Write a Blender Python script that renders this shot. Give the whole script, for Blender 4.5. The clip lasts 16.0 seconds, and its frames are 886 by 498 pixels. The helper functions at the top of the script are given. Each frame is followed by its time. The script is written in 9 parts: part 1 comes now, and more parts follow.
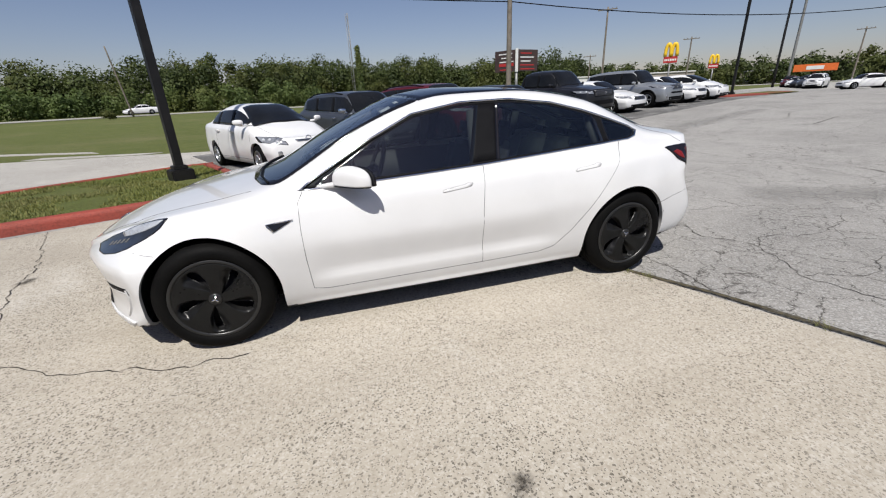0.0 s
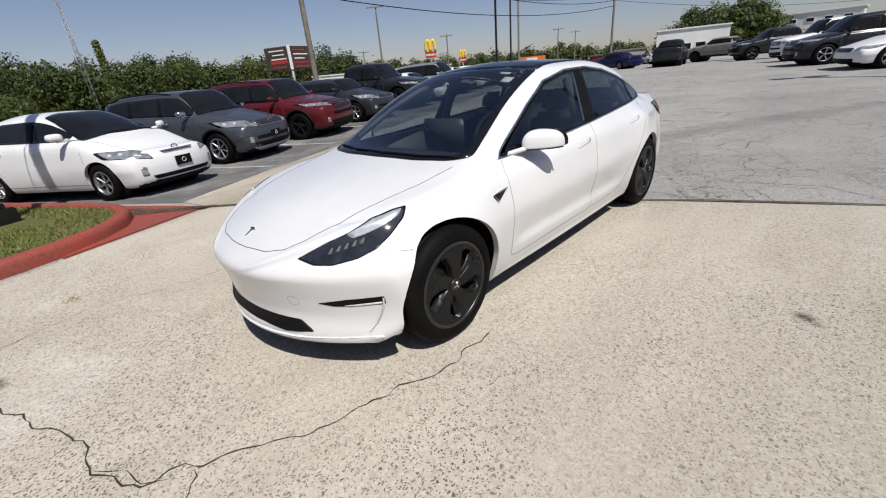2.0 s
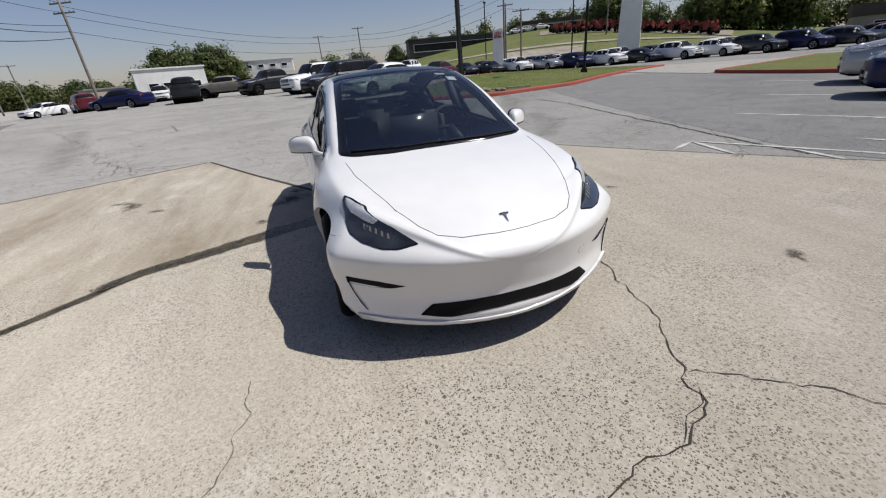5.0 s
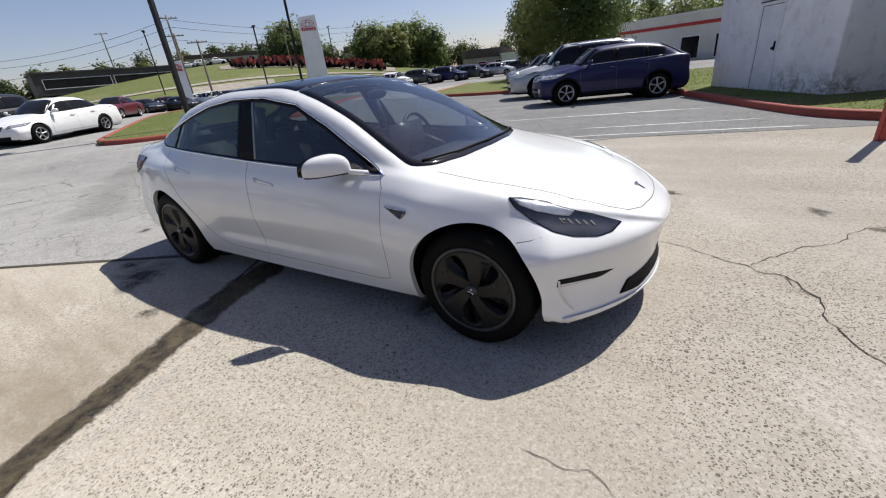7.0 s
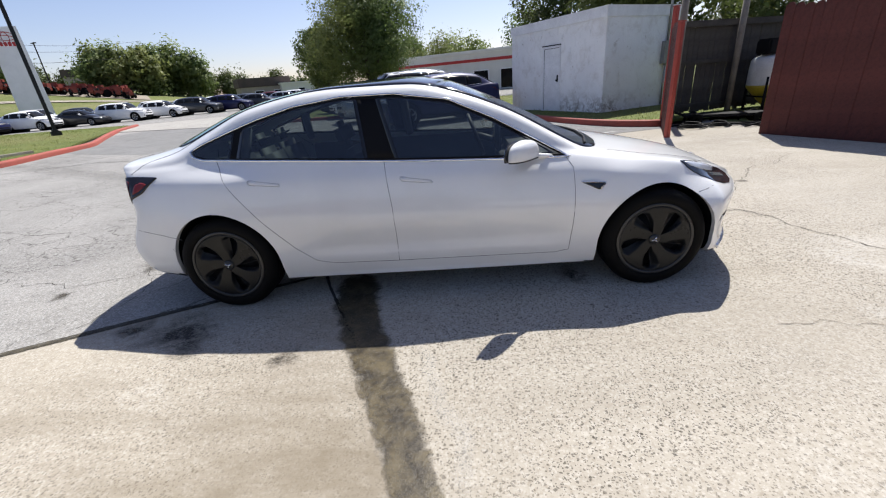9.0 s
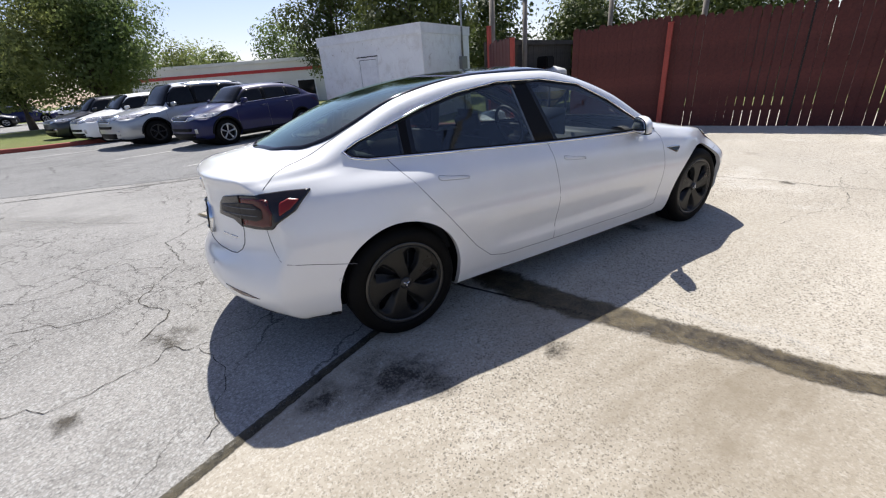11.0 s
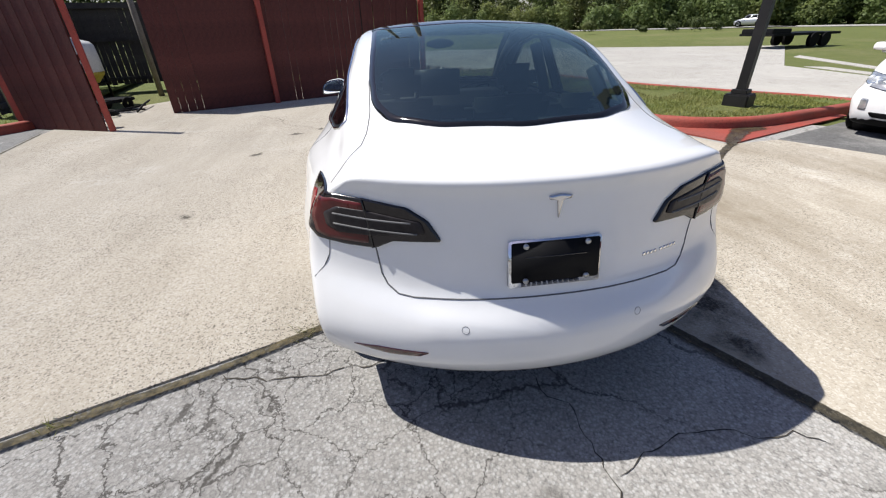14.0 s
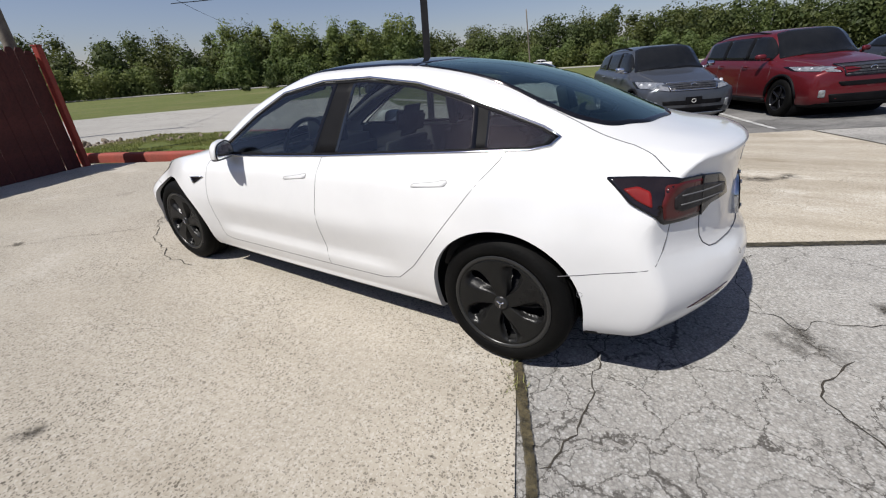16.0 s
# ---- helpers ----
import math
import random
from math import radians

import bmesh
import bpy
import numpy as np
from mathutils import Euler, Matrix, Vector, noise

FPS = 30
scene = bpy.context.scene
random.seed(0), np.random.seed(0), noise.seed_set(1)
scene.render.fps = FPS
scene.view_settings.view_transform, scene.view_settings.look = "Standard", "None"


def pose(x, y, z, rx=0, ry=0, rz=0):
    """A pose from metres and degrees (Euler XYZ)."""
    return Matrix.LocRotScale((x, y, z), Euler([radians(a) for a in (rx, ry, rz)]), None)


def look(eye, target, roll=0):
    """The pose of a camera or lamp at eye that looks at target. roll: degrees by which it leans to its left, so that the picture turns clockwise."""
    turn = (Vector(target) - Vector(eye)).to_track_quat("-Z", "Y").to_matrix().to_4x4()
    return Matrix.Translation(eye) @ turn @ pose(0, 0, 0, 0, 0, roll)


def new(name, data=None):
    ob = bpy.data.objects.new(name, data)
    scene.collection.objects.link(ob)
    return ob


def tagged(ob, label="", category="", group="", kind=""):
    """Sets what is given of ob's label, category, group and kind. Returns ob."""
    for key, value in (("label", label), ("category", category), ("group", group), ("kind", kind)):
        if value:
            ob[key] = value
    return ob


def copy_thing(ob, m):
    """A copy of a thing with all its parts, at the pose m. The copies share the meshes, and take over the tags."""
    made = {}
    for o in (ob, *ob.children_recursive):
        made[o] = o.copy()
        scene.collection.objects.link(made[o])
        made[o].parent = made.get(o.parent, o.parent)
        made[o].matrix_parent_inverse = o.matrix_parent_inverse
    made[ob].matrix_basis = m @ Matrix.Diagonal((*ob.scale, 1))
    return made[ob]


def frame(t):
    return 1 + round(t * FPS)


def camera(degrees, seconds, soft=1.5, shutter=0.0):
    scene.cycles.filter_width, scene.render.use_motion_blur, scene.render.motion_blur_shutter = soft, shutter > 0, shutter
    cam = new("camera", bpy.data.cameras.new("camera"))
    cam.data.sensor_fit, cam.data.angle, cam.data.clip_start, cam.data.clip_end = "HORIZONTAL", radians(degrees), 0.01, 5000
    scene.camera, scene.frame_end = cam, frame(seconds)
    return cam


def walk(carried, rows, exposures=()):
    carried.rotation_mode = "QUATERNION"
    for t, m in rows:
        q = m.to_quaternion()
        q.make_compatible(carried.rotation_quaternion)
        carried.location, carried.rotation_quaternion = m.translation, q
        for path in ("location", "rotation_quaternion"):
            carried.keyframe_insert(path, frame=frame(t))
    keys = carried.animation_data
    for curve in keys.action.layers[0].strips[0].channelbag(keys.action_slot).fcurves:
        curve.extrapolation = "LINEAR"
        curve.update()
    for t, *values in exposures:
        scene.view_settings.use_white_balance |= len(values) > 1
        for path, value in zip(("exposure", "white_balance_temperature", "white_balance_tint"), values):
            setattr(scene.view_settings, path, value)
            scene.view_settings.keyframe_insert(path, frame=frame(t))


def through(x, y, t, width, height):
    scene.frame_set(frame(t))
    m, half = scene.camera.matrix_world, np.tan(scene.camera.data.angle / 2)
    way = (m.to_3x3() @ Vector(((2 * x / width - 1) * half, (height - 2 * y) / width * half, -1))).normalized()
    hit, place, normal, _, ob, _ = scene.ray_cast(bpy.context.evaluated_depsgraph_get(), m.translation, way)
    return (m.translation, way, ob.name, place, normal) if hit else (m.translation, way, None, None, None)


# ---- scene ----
cam = camera(95.2, 16.0, 1.15)
PATH = [
    (0, (0.757, 3.293, 1.406), (0.225, 1.505, 0.686), -2.5),
    (0.5, (1.255, 3.115, 1.402), (0.552, 1.386, 0.683), -3.0),
    (1, (1.848, 2.922, 1.403), (0.954, 1.292, 0.665), -3.7),
    (1.5, (2.339, 2.591, 1.393), (1.239, 1.106, 0.629), -4.4),
    (2, (2.843, 2.212, 1.385), (1.544, 0.912, 0.596), -5.2),
    (2.5, (3.239, 1.781, 1.384), (1.76, 0.707, 0.572), -6.3),
    (3, (3.634, 1.307, 1.393), (1.996, 0.507, 0.571), -6.7),
    (3.5, (3.857, 0.798, 1.391), (2.105, 0.304, 0.562), -6.8),
    (4, (3.981, 0.253, 1.409), (2.167, 0.096, 0.582), -6.6),
    (4.5, (3.966, -0.322, 1.431), (2.158, -0.124, 0.598), -5.9),
    (5, (3.842, -0.889, 1.414), (2.099, -0.35, 0.594), -5.3),
    (5.2, (3.778, -1.098, 1.432), (2.077, -0.431, 0.617), -5.1),
    (7.3, (2.075, -2.661, 1.394), (1.208, -1.046, 0.594), -6.1),
    (7.5, (1.907, -2.771, 1.392), (1.127, -1.109, 0.598), -6.1),
    (8, (1.397, -3.008, 1.418), (0.841, -1.255, 0.63), -5.6),
    (8.5, (0.833, -3.263, 1.412), (0.5, -1.451, 0.633), -5.4),
    (9, (0.184, -3.376, 1.399), (0.084, -1.532, 0.631), -4.7),
    (9.2, (-0.075, -3.421, 1.388), (-0.085, -1.572, 0.627), -4.7),
    (11.3, (-2.557, -2.561, 1.423), (-1.506, -1.064, 0.615), -4.6),
    (11.5, (-2.741, -2.39, 1.444), (-1.595, -0.977, 0.614), -4.5),
    (12, (-3.081, -1.87, 1.441), (-1.718, -0.697, 0.566), -3.8),
    (12.5, (-3.312, -1.282, 1.441), (-1.773, -0.387, 0.531), -3.2),
    (13, (-3.414, -0.672, 1.424), (-1.741, -0.102, 0.489), -2.9),
    (13.5, (-3.43, -0.064, 1.421), (-1.688, 0.132, 0.457), -2.4),
    (14, (-3.347, 0.49, 1.404), (-1.609, 0.268, 0.442), -1.8),
    (14.5, (-3.172, 1.08, 1.42), (-1.534, 0.408, 0.49), -1.5),
    (15, (-2.89, 1.579, 1.398), (-1.436, 0.545, 0.493), -1.9),
    (15.5, (-2.554, 2.061, 1.402), (-1.31, 0.743, 0.556), -3.1),
    (16, (-2.136, 2.392, 1.374), (-1.124, 0.872, 0.557), -3.8),
]
walk(cam, [(t, look(eye, target, roll)) for t, eye, target, roll in PATH],
     [(0, 0.20), (5.2, 0.23), (7.3, 0.72), (9, 1.02), (11.5, 1.08), (13.5, 0.93), (14.5, 0.60), (16, 0.31)])
from mathutils.bvhtree import BVHTree

# ---- daylight ----
SUN_AZ, SUN_EL = radians(68.5), radians(56.3)      # azimuth counted from +x towards +y
sun_dir = Vector((math.cos(SUN_AZ) * math.cos(SUN_EL), math.sin(SUN_AZ) * math.cos(SUN_EL), math.sin(SUN_EL)))
world = bpy.data.worlds.new("sky")
scene.world = world
world.use_nodes = True
wn = world.node_tree
sky = wn.nodes.new("ShaderNodeTexSky")
sky.sky_type, sky.sun_disc = "NISHITA", False
sky.sun_elevation, sky.sun_rotation = SUN_EL, radians(90) - SUN_AZ
sky.air_density, sky.dust_density, sky.ozone_density = 1.0, 0.7, 4.0
back = wn.nodes["Background"]
back.inputs["Strength"].default_value = 0.068
tint = wn.nodes.new("ShaderNodeMix")
tint.data_type, tint.blend_type = "RGBA", "MULTIPLY"
tint.inputs[0].default_value = 1.0
tint.inputs[7].default_value = (1.16, 0.985, 1.005, 1)
wn.links.new(sky.outputs[0], tint.inputs[6])
wn.links.new(tint.outputs[2], back.inputs[0])
sun_data = bpy.data.lights.new("sun", "SUN")
sun_data.energy, sun_data.angle, sun_data.color = 4.25, radians(0.53), (1.0, 0.968, 0.915)
sun = new("sun", sun_data)
sun.matrix_world = look(sun_dir * 60, (0, 0, 0))


# ---- ground height ----
def smooth01(u):
    u = min(1.0, max(0.0, u))
    return u * u * (3 - 2 * u)


def gz(x, y):
    """The lot rises gently towards the back and falls a little towards the parked row."""
    side = smooth01((30 - y) / 24) * smooth01((y + 30) / 18)
    rise = 0.52 * smooth01((-x - 3) / 23) * side
    dip = -0.15 * smooth01((-y - 3.5) / 5.5) * smooth01((x + 6) / 7) * smooth01((40 + y) / 20)
    return rise + dip


# ---- materials ----
def nd(nt, kind, **kw):
    n = nt.nodes.new(kind)
    for k, v in kw.items():
        if k in n.inputs:
            n.inputs[k].default_value = v
    return n


def mixc(nt, a, b, fac, mode="MIX"):
    m = nt.nodes.new("ShaderNodeMix")
    m.data_type, m.blend_type = "RGBA", mode
    for sock, val in ((m.inputs[0], fac), (m.inputs[6], a), (m.inputs[7], b)):
        if isinstance(val, bpy.types.NodeSocket):
            nt.links.new(val, sock)
        else:
            sock.default_value = val if not isinstance(val, tuple) else (*val[:3], 1)
    return m.outputs[2]


def ramp(nt, val, lo, hi, a=0.0, b=1.0):
    m = nt.nodes.new("ShaderNodeMapRange")
    nt.links.new(val, m.inputs[0])
    m.inputs[1].default_value, m.inputs[2].default_value = lo, hi
    m.inputs[3].default_value, m.inputs[4].default_value = a, b
    return m.outputs[0]


def tex(nt, co, scale, detail=4.0, rough=0.55, warp=0.0):
    n = nd(nt, "ShaderNodeTexNoise", Scale=scale, Detail=detail, Roughness=rough, Distortion=warp)
    nt.links.new(co, n.inputs["Vector"])
    return n.outputs["Fac"]


def cells(nt, co, scale, feature="F1", rnd=1.0):
    n = nd(nt, "ShaderNodeTexVoronoi", Scale=scale, Randomness=rnd)
    n.feature = feature
    nt.links.new(co, n.inputs["Vector"])
    return n


def start(name, local=True):
    m = bpy.data.materials.new(name)
    m.use_nodes = True
    nt = m.node_tree
    if local:
        co = nt.nodes.new("ShaderNodeTexCoord").outputs["Object"]
    else:
        co = nt.nodes.new("ShaderNodeNewGeometry").outputs["Position"]
    return m, nt, nt.nodes["Principled BSDF"], co


def bumped(nt, bsdf, height, strength, dist=0.01):
    b = nd(nt, "ShaderNodeBump", Strength=strength, Distance=dist)
    nt.links.new(height, b.inputs["Height"])
    nt.links.new(b.outputs[0], bsdf.inputs["Normal"])


def put(nt, val, sock):
    if isinstance(val, bpy.types.NodeSocket):
        nt.links.new(val, sock)
    else:
        sock.default_value = (*val, 1) if isinstance(val, tuple) else val


def surface(name, c1, c2, scale, rough=0.6, metal=0.0, fine=60.0, bump=0.2, spread=0.12, local=True, coat=0.0, spec=0.5):
    """A worn surface: two colours mixed by a coarse noise, a fine grain on top, and relief."""
    m, nt, b, co = start(name, local)
    big, small = tex(nt, co, scale, 5, 0.6), tex(nt, co, fine, 3, 0.6)
    c = mixc(nt, c1, c2, ramp(nt, big, 0.35, 0.65))
    c = mixc(nt, c, (0.0, 0.0, 0.0), ramp(nt, small, 0.45, 0.75, 0, spread))
    put(nt, c, b.inputs["Base Color"])
    put(nt, ramp(nt, big, 0.3, 0.7, max(0.03, rough - 0.06), min(1, rough + 0.06)), b.inputs["Roughness"])
    b.inputs["Metallic"].default_value = metal
    b.inputs["Coat Weight"].default_value = coat
    b.inputs["Coat Roughness"].default_value = 0.03
    b.inputs["Specular IOR Level"].default_value = spec
    if bump:
        bumped(nt, b, small, bump)
    return m


def paint(name, colour, metal=0.0, rough=0.35, coat=0.55):
    m, nt, b, co = start(name)
    dust = tex(nt, co, 2.3, 5, 0.6)
    flake = tex(nt, co, 900, 1)
    c = mixc(nt, colour, tuple(v * 0.93 + 0.004 for v in colour), ramp(nt, dust, 0.4, 0.7, 0, 1))
    c = mixc(nt, c, tuple(min(1, v * 1.15 + 0.002) for v in colour), ramp(nt, flake, 0.5, 0.7, 0, 0.35))
    put(nt, c, b.inputs["Base Color"])
    b.inputs["Metallic"].default_value, b.inputs["Roughness"].default_value = metal, rough
    b.inputs["Coat Weight"].default_value = coat
    b.inputs["Specular IOR Level"].default_value = 0.25
    put(nt, ramp(nt, dust, 0.3, 0.75, 0.02, 0.07), b.inputs["Coat Roughness"])
    return m


def glass(name, tint, gloss=0.02, ior=1.5, sheen=(0.95, 0.97, 1)):
    m, nt, b, co = start(name)
    nt.nodes.remove(b)
    tr = nd(nt, "ShaderNodeBsdfTransparent", Color=(*tint, 1))
    gl = nd(nt, "ShaderNodeBsdfGlossy", Roughness=gloss, Color=(*sheen, 1))
    fr = nd(nt, "ShaderNodeLayerWeight", Blend=0.5)                 # the same from both sides of the thin pane
    r0 = 2 * ((ior - 1) / (ior + 1)) ** 2
    p5 = nd(nt, "ShaderNodeMath")
    p5.operation = "POWER"
    nt.links.new(fr.outputs["Facing"], p5.inputs[0])
    p5.inputs[1].default_value = 5.0
    fac = nd(nt, "ShaderNodeMath")
    fac.operation = "MULTIPLY_ADD"
    nt.links.new(p5.outputs[0], fac.inputs[0])
    fac.inputs[1].default_value, fac.inputs[2].default_value = 1 - r0, r0
    mx = nt.nodes.new("ShaderNodeMixShader")
    put(nt, fac.outputs[0], mx.inputs[0])
    nt.links.new(tr.outputs[0], mx.inputs[1])
    nt.links.new(gl.outputs[0], mx.inputs[2])
    nt.links.new(mx.outputs[0], nt.nodes["Material Output"].inputs[0])
    return m


def times(nt, *vals):
    out = vals[0]
    for v in vals[1:]:
        m = nt.nodes.new("ShaderNodeMath")
        m.operation = "MULTIPLY"
        put(nt, out, m.inputs[0])
        put(nt, v, m.inputs[1])
        out = m.outputs[0]
    return out


def concrete_mat(name, base, warm, grime=0.0):
    """Weathered exposed concrete: patches, pale paste, stones, and dark sharp pits of several sizes."""
    m, nt, b, co = start(name, False)
    patch, mid, fine = tex(nt, co, 0.35, 6, 0.62), tex(nt, co, 2.1, 6, 0.65), tex(nt, co, 34, 4, 0.75)
    c = mixc(nt, base, warm, ramp(nt, patch, 0.35, 0.65))
    c = mixc(nt, c, tuple(v * 0.80 for v in base), ramp(nt, mid, 0.45, 0.72, 0, 0.5))
    grain = cells(nt, co, 110)
    c = mixc(nt, c, (0.66, 0.63, 0.57), ramp(nt, grain.outputs["Color"], 0.66, 0.72, 0, 0.28))
    c = mixc(nt, c, (0.27, 0.235, 0.18), ramp(nt, fine, 0.50, 0.66, 0, 0.55))
    worn = ramp(nt, tex(nt, co, 0.55, 4, 0.6, 0.5), 0.36, 0.60, 0.22, 1.0)
    # bend the cells so that the pits are not round
    wob = nd(nt, "ShaderNodeTexNoise", Scale=45.0, Detail=2.0)
    nt.links.new(co, wob.inputs["Vector"])
    bent = nt.nodes.new("ShaderNodeVectorMath")
    bent.operation = "MULTIPLY_ADD"
    nt.links.new(wob.outputs["Color"], bent.inputs[0])
    bent.inputs[1].default_value = (0.022, 0.022, 0.0)
    nt.links.new(co, bent.inputs[2])
    holes = None
    for sc, lo, wd in ((26, 0.80, 0.25), (48, 0.58, 0.32), (95, 0.40, 0.40)):
        pits = cells(nt, bent.outputs[0], sc)
        hole = times(nt, ramp(nt, pits.outputs["Color"], lo, lo + 0.04), ramp(nt, pits.outputs["Distance"], wd, wd - 0.07), worn)
        c = mixc(nt, c, (0.05, 0.043, 0.034), times(nt, hole, 0.80))
        holes = hole
    white = ramp(nt, tex(nt, co, 0.9, 5, 0.7, 0.3), 0.56, 0.72, 0, 0.5)
    c = mixc(nt, c, (0.66, 0.64, 0.59), times(nt, white, ramp(nt, fine, 0.62, 0.45)))
    spot = tex(nt, co, 1.15, 3, 0.5, 0.6)
    c = mixc(nt, c, (0.17, 0.16, 0.13), ramp(nt, spot, 0.70, 0.78, 0, 0.5))
    if grime:
        # run-off grime in long streaks across the fall of the slab
        mp = nd(nt, "ShaderNodeMapping")
        nt.links.new(co, mp.inputs["Vector"])
        mp.inputs["Rotation"].default_value = (0, 0, radians(-123))
        mp.inputs["Scale"].default_value = (0.28, 1.25, 1.0)
        run = tex(nt, mp.outputs[0], 1.0, 6, 0.66, 0.3)
        c = mixc(nt, c, (0.215, 0.180, 0.130), times(nt, ramp(nt, run, 0.44, 0.66, 0, grime), ramp(nt, mid, 0.68, 0.40, 0.45, 1.0)))
    put(nt, c, b.inputs["Base Color"])
    b.inputs["Roughness"].default_value = 0.9
    b.inputs["Specular IOR Level"].default_value = 0.2
    b.inputs["Diffuse Roughness"].default_value = 0.45
    bumped(nt, b, fine, 0.6, 0.005)
    return m


def asphalt_mat(name, base, crack_fac=1.0, light=0.5, pale=0.0):
    m, nt, b, co = start(name, False)
    patch, mid, fine = tex(nt, co, 0.22, 6, 0.6, 0.4), tex(nt, co, 1.3, 6, 0.68), tex(nt, co, 55, 3, 0.75)
    c = mixc(nt, base, tuple(v * 0.6 for v in base), ramp(nt, patch, 0.5, 0.74, 0, 0.8))
    c = mixc(nt, c, tuple(v * 0.66 for v in base), ramp(nt, mid, 0.48, 0.68, 0, 0.65))
    if pale:
        c = mixc(nt, c, (pale, pale * 0.97, pale * 0.92), ramp(nt, tex(nt, co, 0.7, 6, 0.7, 0.6), 0.46, 0.62, 0, 0.85))
    stones = cells(nt, co, 85)
    c = mixc(nt, c, (light, light, light * 0.97), ramp(nt, stones.outputs["Color"], 0.62, 0.70, 0, 0.4))
    c = mixc(nt, c, tuple(v * 0.28 for v in base), times(nt, ramp(nt, stones.outputs["Distance"], 0.46, 0.62), 0.32))
    c = mixc(nt, c, (0.06, 0.06, 0.06), ramp(nt, fine, 0.52, 0.7, 0, 0.6))
    # map cracking: cell borders bent by noise, only in worn areas
    wn2 = nd(nt, "ShaderNodeTexNoise", Scale=4.0, Detail=6.0, Roughness=0.7)
    nt.links.new(co, wn2.inputs["Vector"])
    bent = nt.nodes.new("ShaderNodeVectorMath")
    bent.operation = "MULTIPLY_ADD"
    nt.links.new(wn2.outputs["Color"], bent.inputs[0])
    bent.inputs[1].default_value = (0.3, 0.3, 0.0)
    nt.links.new(co, bent.inputs[2])
    for sc, wid, lo, hi, lv in ((6.5, 0.022, 0.50, 0.60, 0.8), (2.6, 0.012, 0.46, 0.56, 0.85), (0.6, 0.0035, 0.36, 0.46, 0.75)):
        edge = cells(nt, bent.outputs[0], sc, "DISTANCE_TO_EDGE")
        area = ramp(nt, tex(nt, co, 0.33 * sc ** 0.3, 3, 0.5), lo, hi, 0, lv * crack_fac)
        line = ramp(nt, edge.outputs["Distance"], wid, wid * 0.35)
        mul = nt.nodes.new("ShaderNodeMath")
        mul.operation = "MULTIPLY"
        nt.links.new(area, mul.inputs[0])
        nt.links.new(line, mul.inputs[1])
        c = mixc(nt, c, (0.05, 0.045, 0.04), mul.outputs[0])
    put(nt, c, b.inputs["Base Color"])
    b.inputs["Roughness"].default_value = 0.92
    b.inputs["Specular IOR Level"].default_value = 0.25
    b.inputs["Diffuse Roughness"].default_value = 0.45
    bumped(nt, b, fine, 0.6, 0.006)
    return m


M_CONC = concrete_mat("exposed_concrete", (0.475, 0.430, 0.358), (0.41, 0.375, 0.315), 0.28)
M_CONC2 = concrete_mat("worn_concrete", (0.42, 0.378, 0.308), (0.375, 0.338, 0.28), 0.95)
M_ASPH = asphalt_mat("bleached_asphalt", (0.345, 0.332, 0.31), 1.0, 0.48)
M_ASPH_DARK = asphalt_mat("dark_asphalt", (0.125, 0.122, 0.118), 0.8, 0.24, 0.27)
M_ASPH_MID = asphalt_mat("greyer_asphalt", (0.25, 0.246, 0.238), 0.7, 0.37)
M_ROAD = asphalt_mat("pale_road", (0.40, 0.385, 0.35), 0.35, 0.48)
M_WHITE = paint("white_paint", (0.72, 0.72, 0.715), 0.0, 0.35, 1.0)
M_TYRE = surface("tyre_rubber", (0.004, 0.004, 0.004), (0.007, 0.0068, 0.0065), 5, 0.62, 0, 90, 0.15, spec=0.07)
M_RIM_DARK = surface("dark_wheel_cover", (0.026, 0.026, 0.026), (0.034, 0.034, 0.033), 4, 0.30, 0.3, 80, 0.02, spec=0.5)
M_LAMPWHITE = surface("light_guide", (0.5, 0.52, 0.55), (0.4, 0.42, 0.45), 20, 0.25, 0, 60, 0.0)
M_RIM = surface("alloy", (0.52, 0.53, 0.54), (0.4, 0.41, 0.42), 8, 0.32, 0.9, 80, 0.03)
M_BLACK = surface("black_plastic", (0.005, 0.005, 0.006), (0.008, 0.008, 0.009), 5, 0.6, 0, 150, 0.08, spec=0.12)
M_GLOSS = surface("gloss_black", (0.006, 0.006, 0.008), (0.009, 0.009, 0.011), 5, 0.08, 0, 150, 0.0)
M_SEAM = surface("panel_gap", (0.13, 0.13, 0.135), (0.10, 0.10, 0.105), 5, 0.8, 0, 150, 0.0)
M_CHROME = surface("chrome", (0.75, 0.76, 0.78), (0.66, 0.67, 0.69), 5, 0.12, 1.0, 100, 0.0)
M_GLASS = glass("tinted_glass", (0.46, 0.50, 0.495))
M_WSHIELD = glass("windshield_glass", (0.68, 0.72, 0.715), 0.02, 1.66)
M_ROOFGLASS = surface("roof_glass", (0.006, 0.008, 0.014), (0.008, 0.010, 0.016), 2, 0.03, 0, 100, 0.0, 0.0, spec=1.0)
# rear pane: the green of reflected trees is put into its sheen colour
M_REARGLASS = glass("green_sheen_rear_glass", (0.32, 0.39, 0.37), 0.02, 1.85, (0.78, 0.95, 0.86))
M_DARKGLASS = surface("dark_glass", (0.008, 0.009, 0.011), (0.014, 0.015, 0.017), 1.5, 0.04, 0, 100, 0.0, 0.0, spec=0.16)
M_LAMP = surface("headlamp_reflector", (0.62, 0.64, 0.67), (0.42, 0.44, 0.47), 14, 0.25, 0.35, 60, 0.05)
M_REDBRIGHT = surface("bright_red_lens", (0.22, 0.012, 0.010), (0.15, 0.010, 0.009), 9, 0.3, 0, 60, 0.0, coat=0.3, spec=0.25)
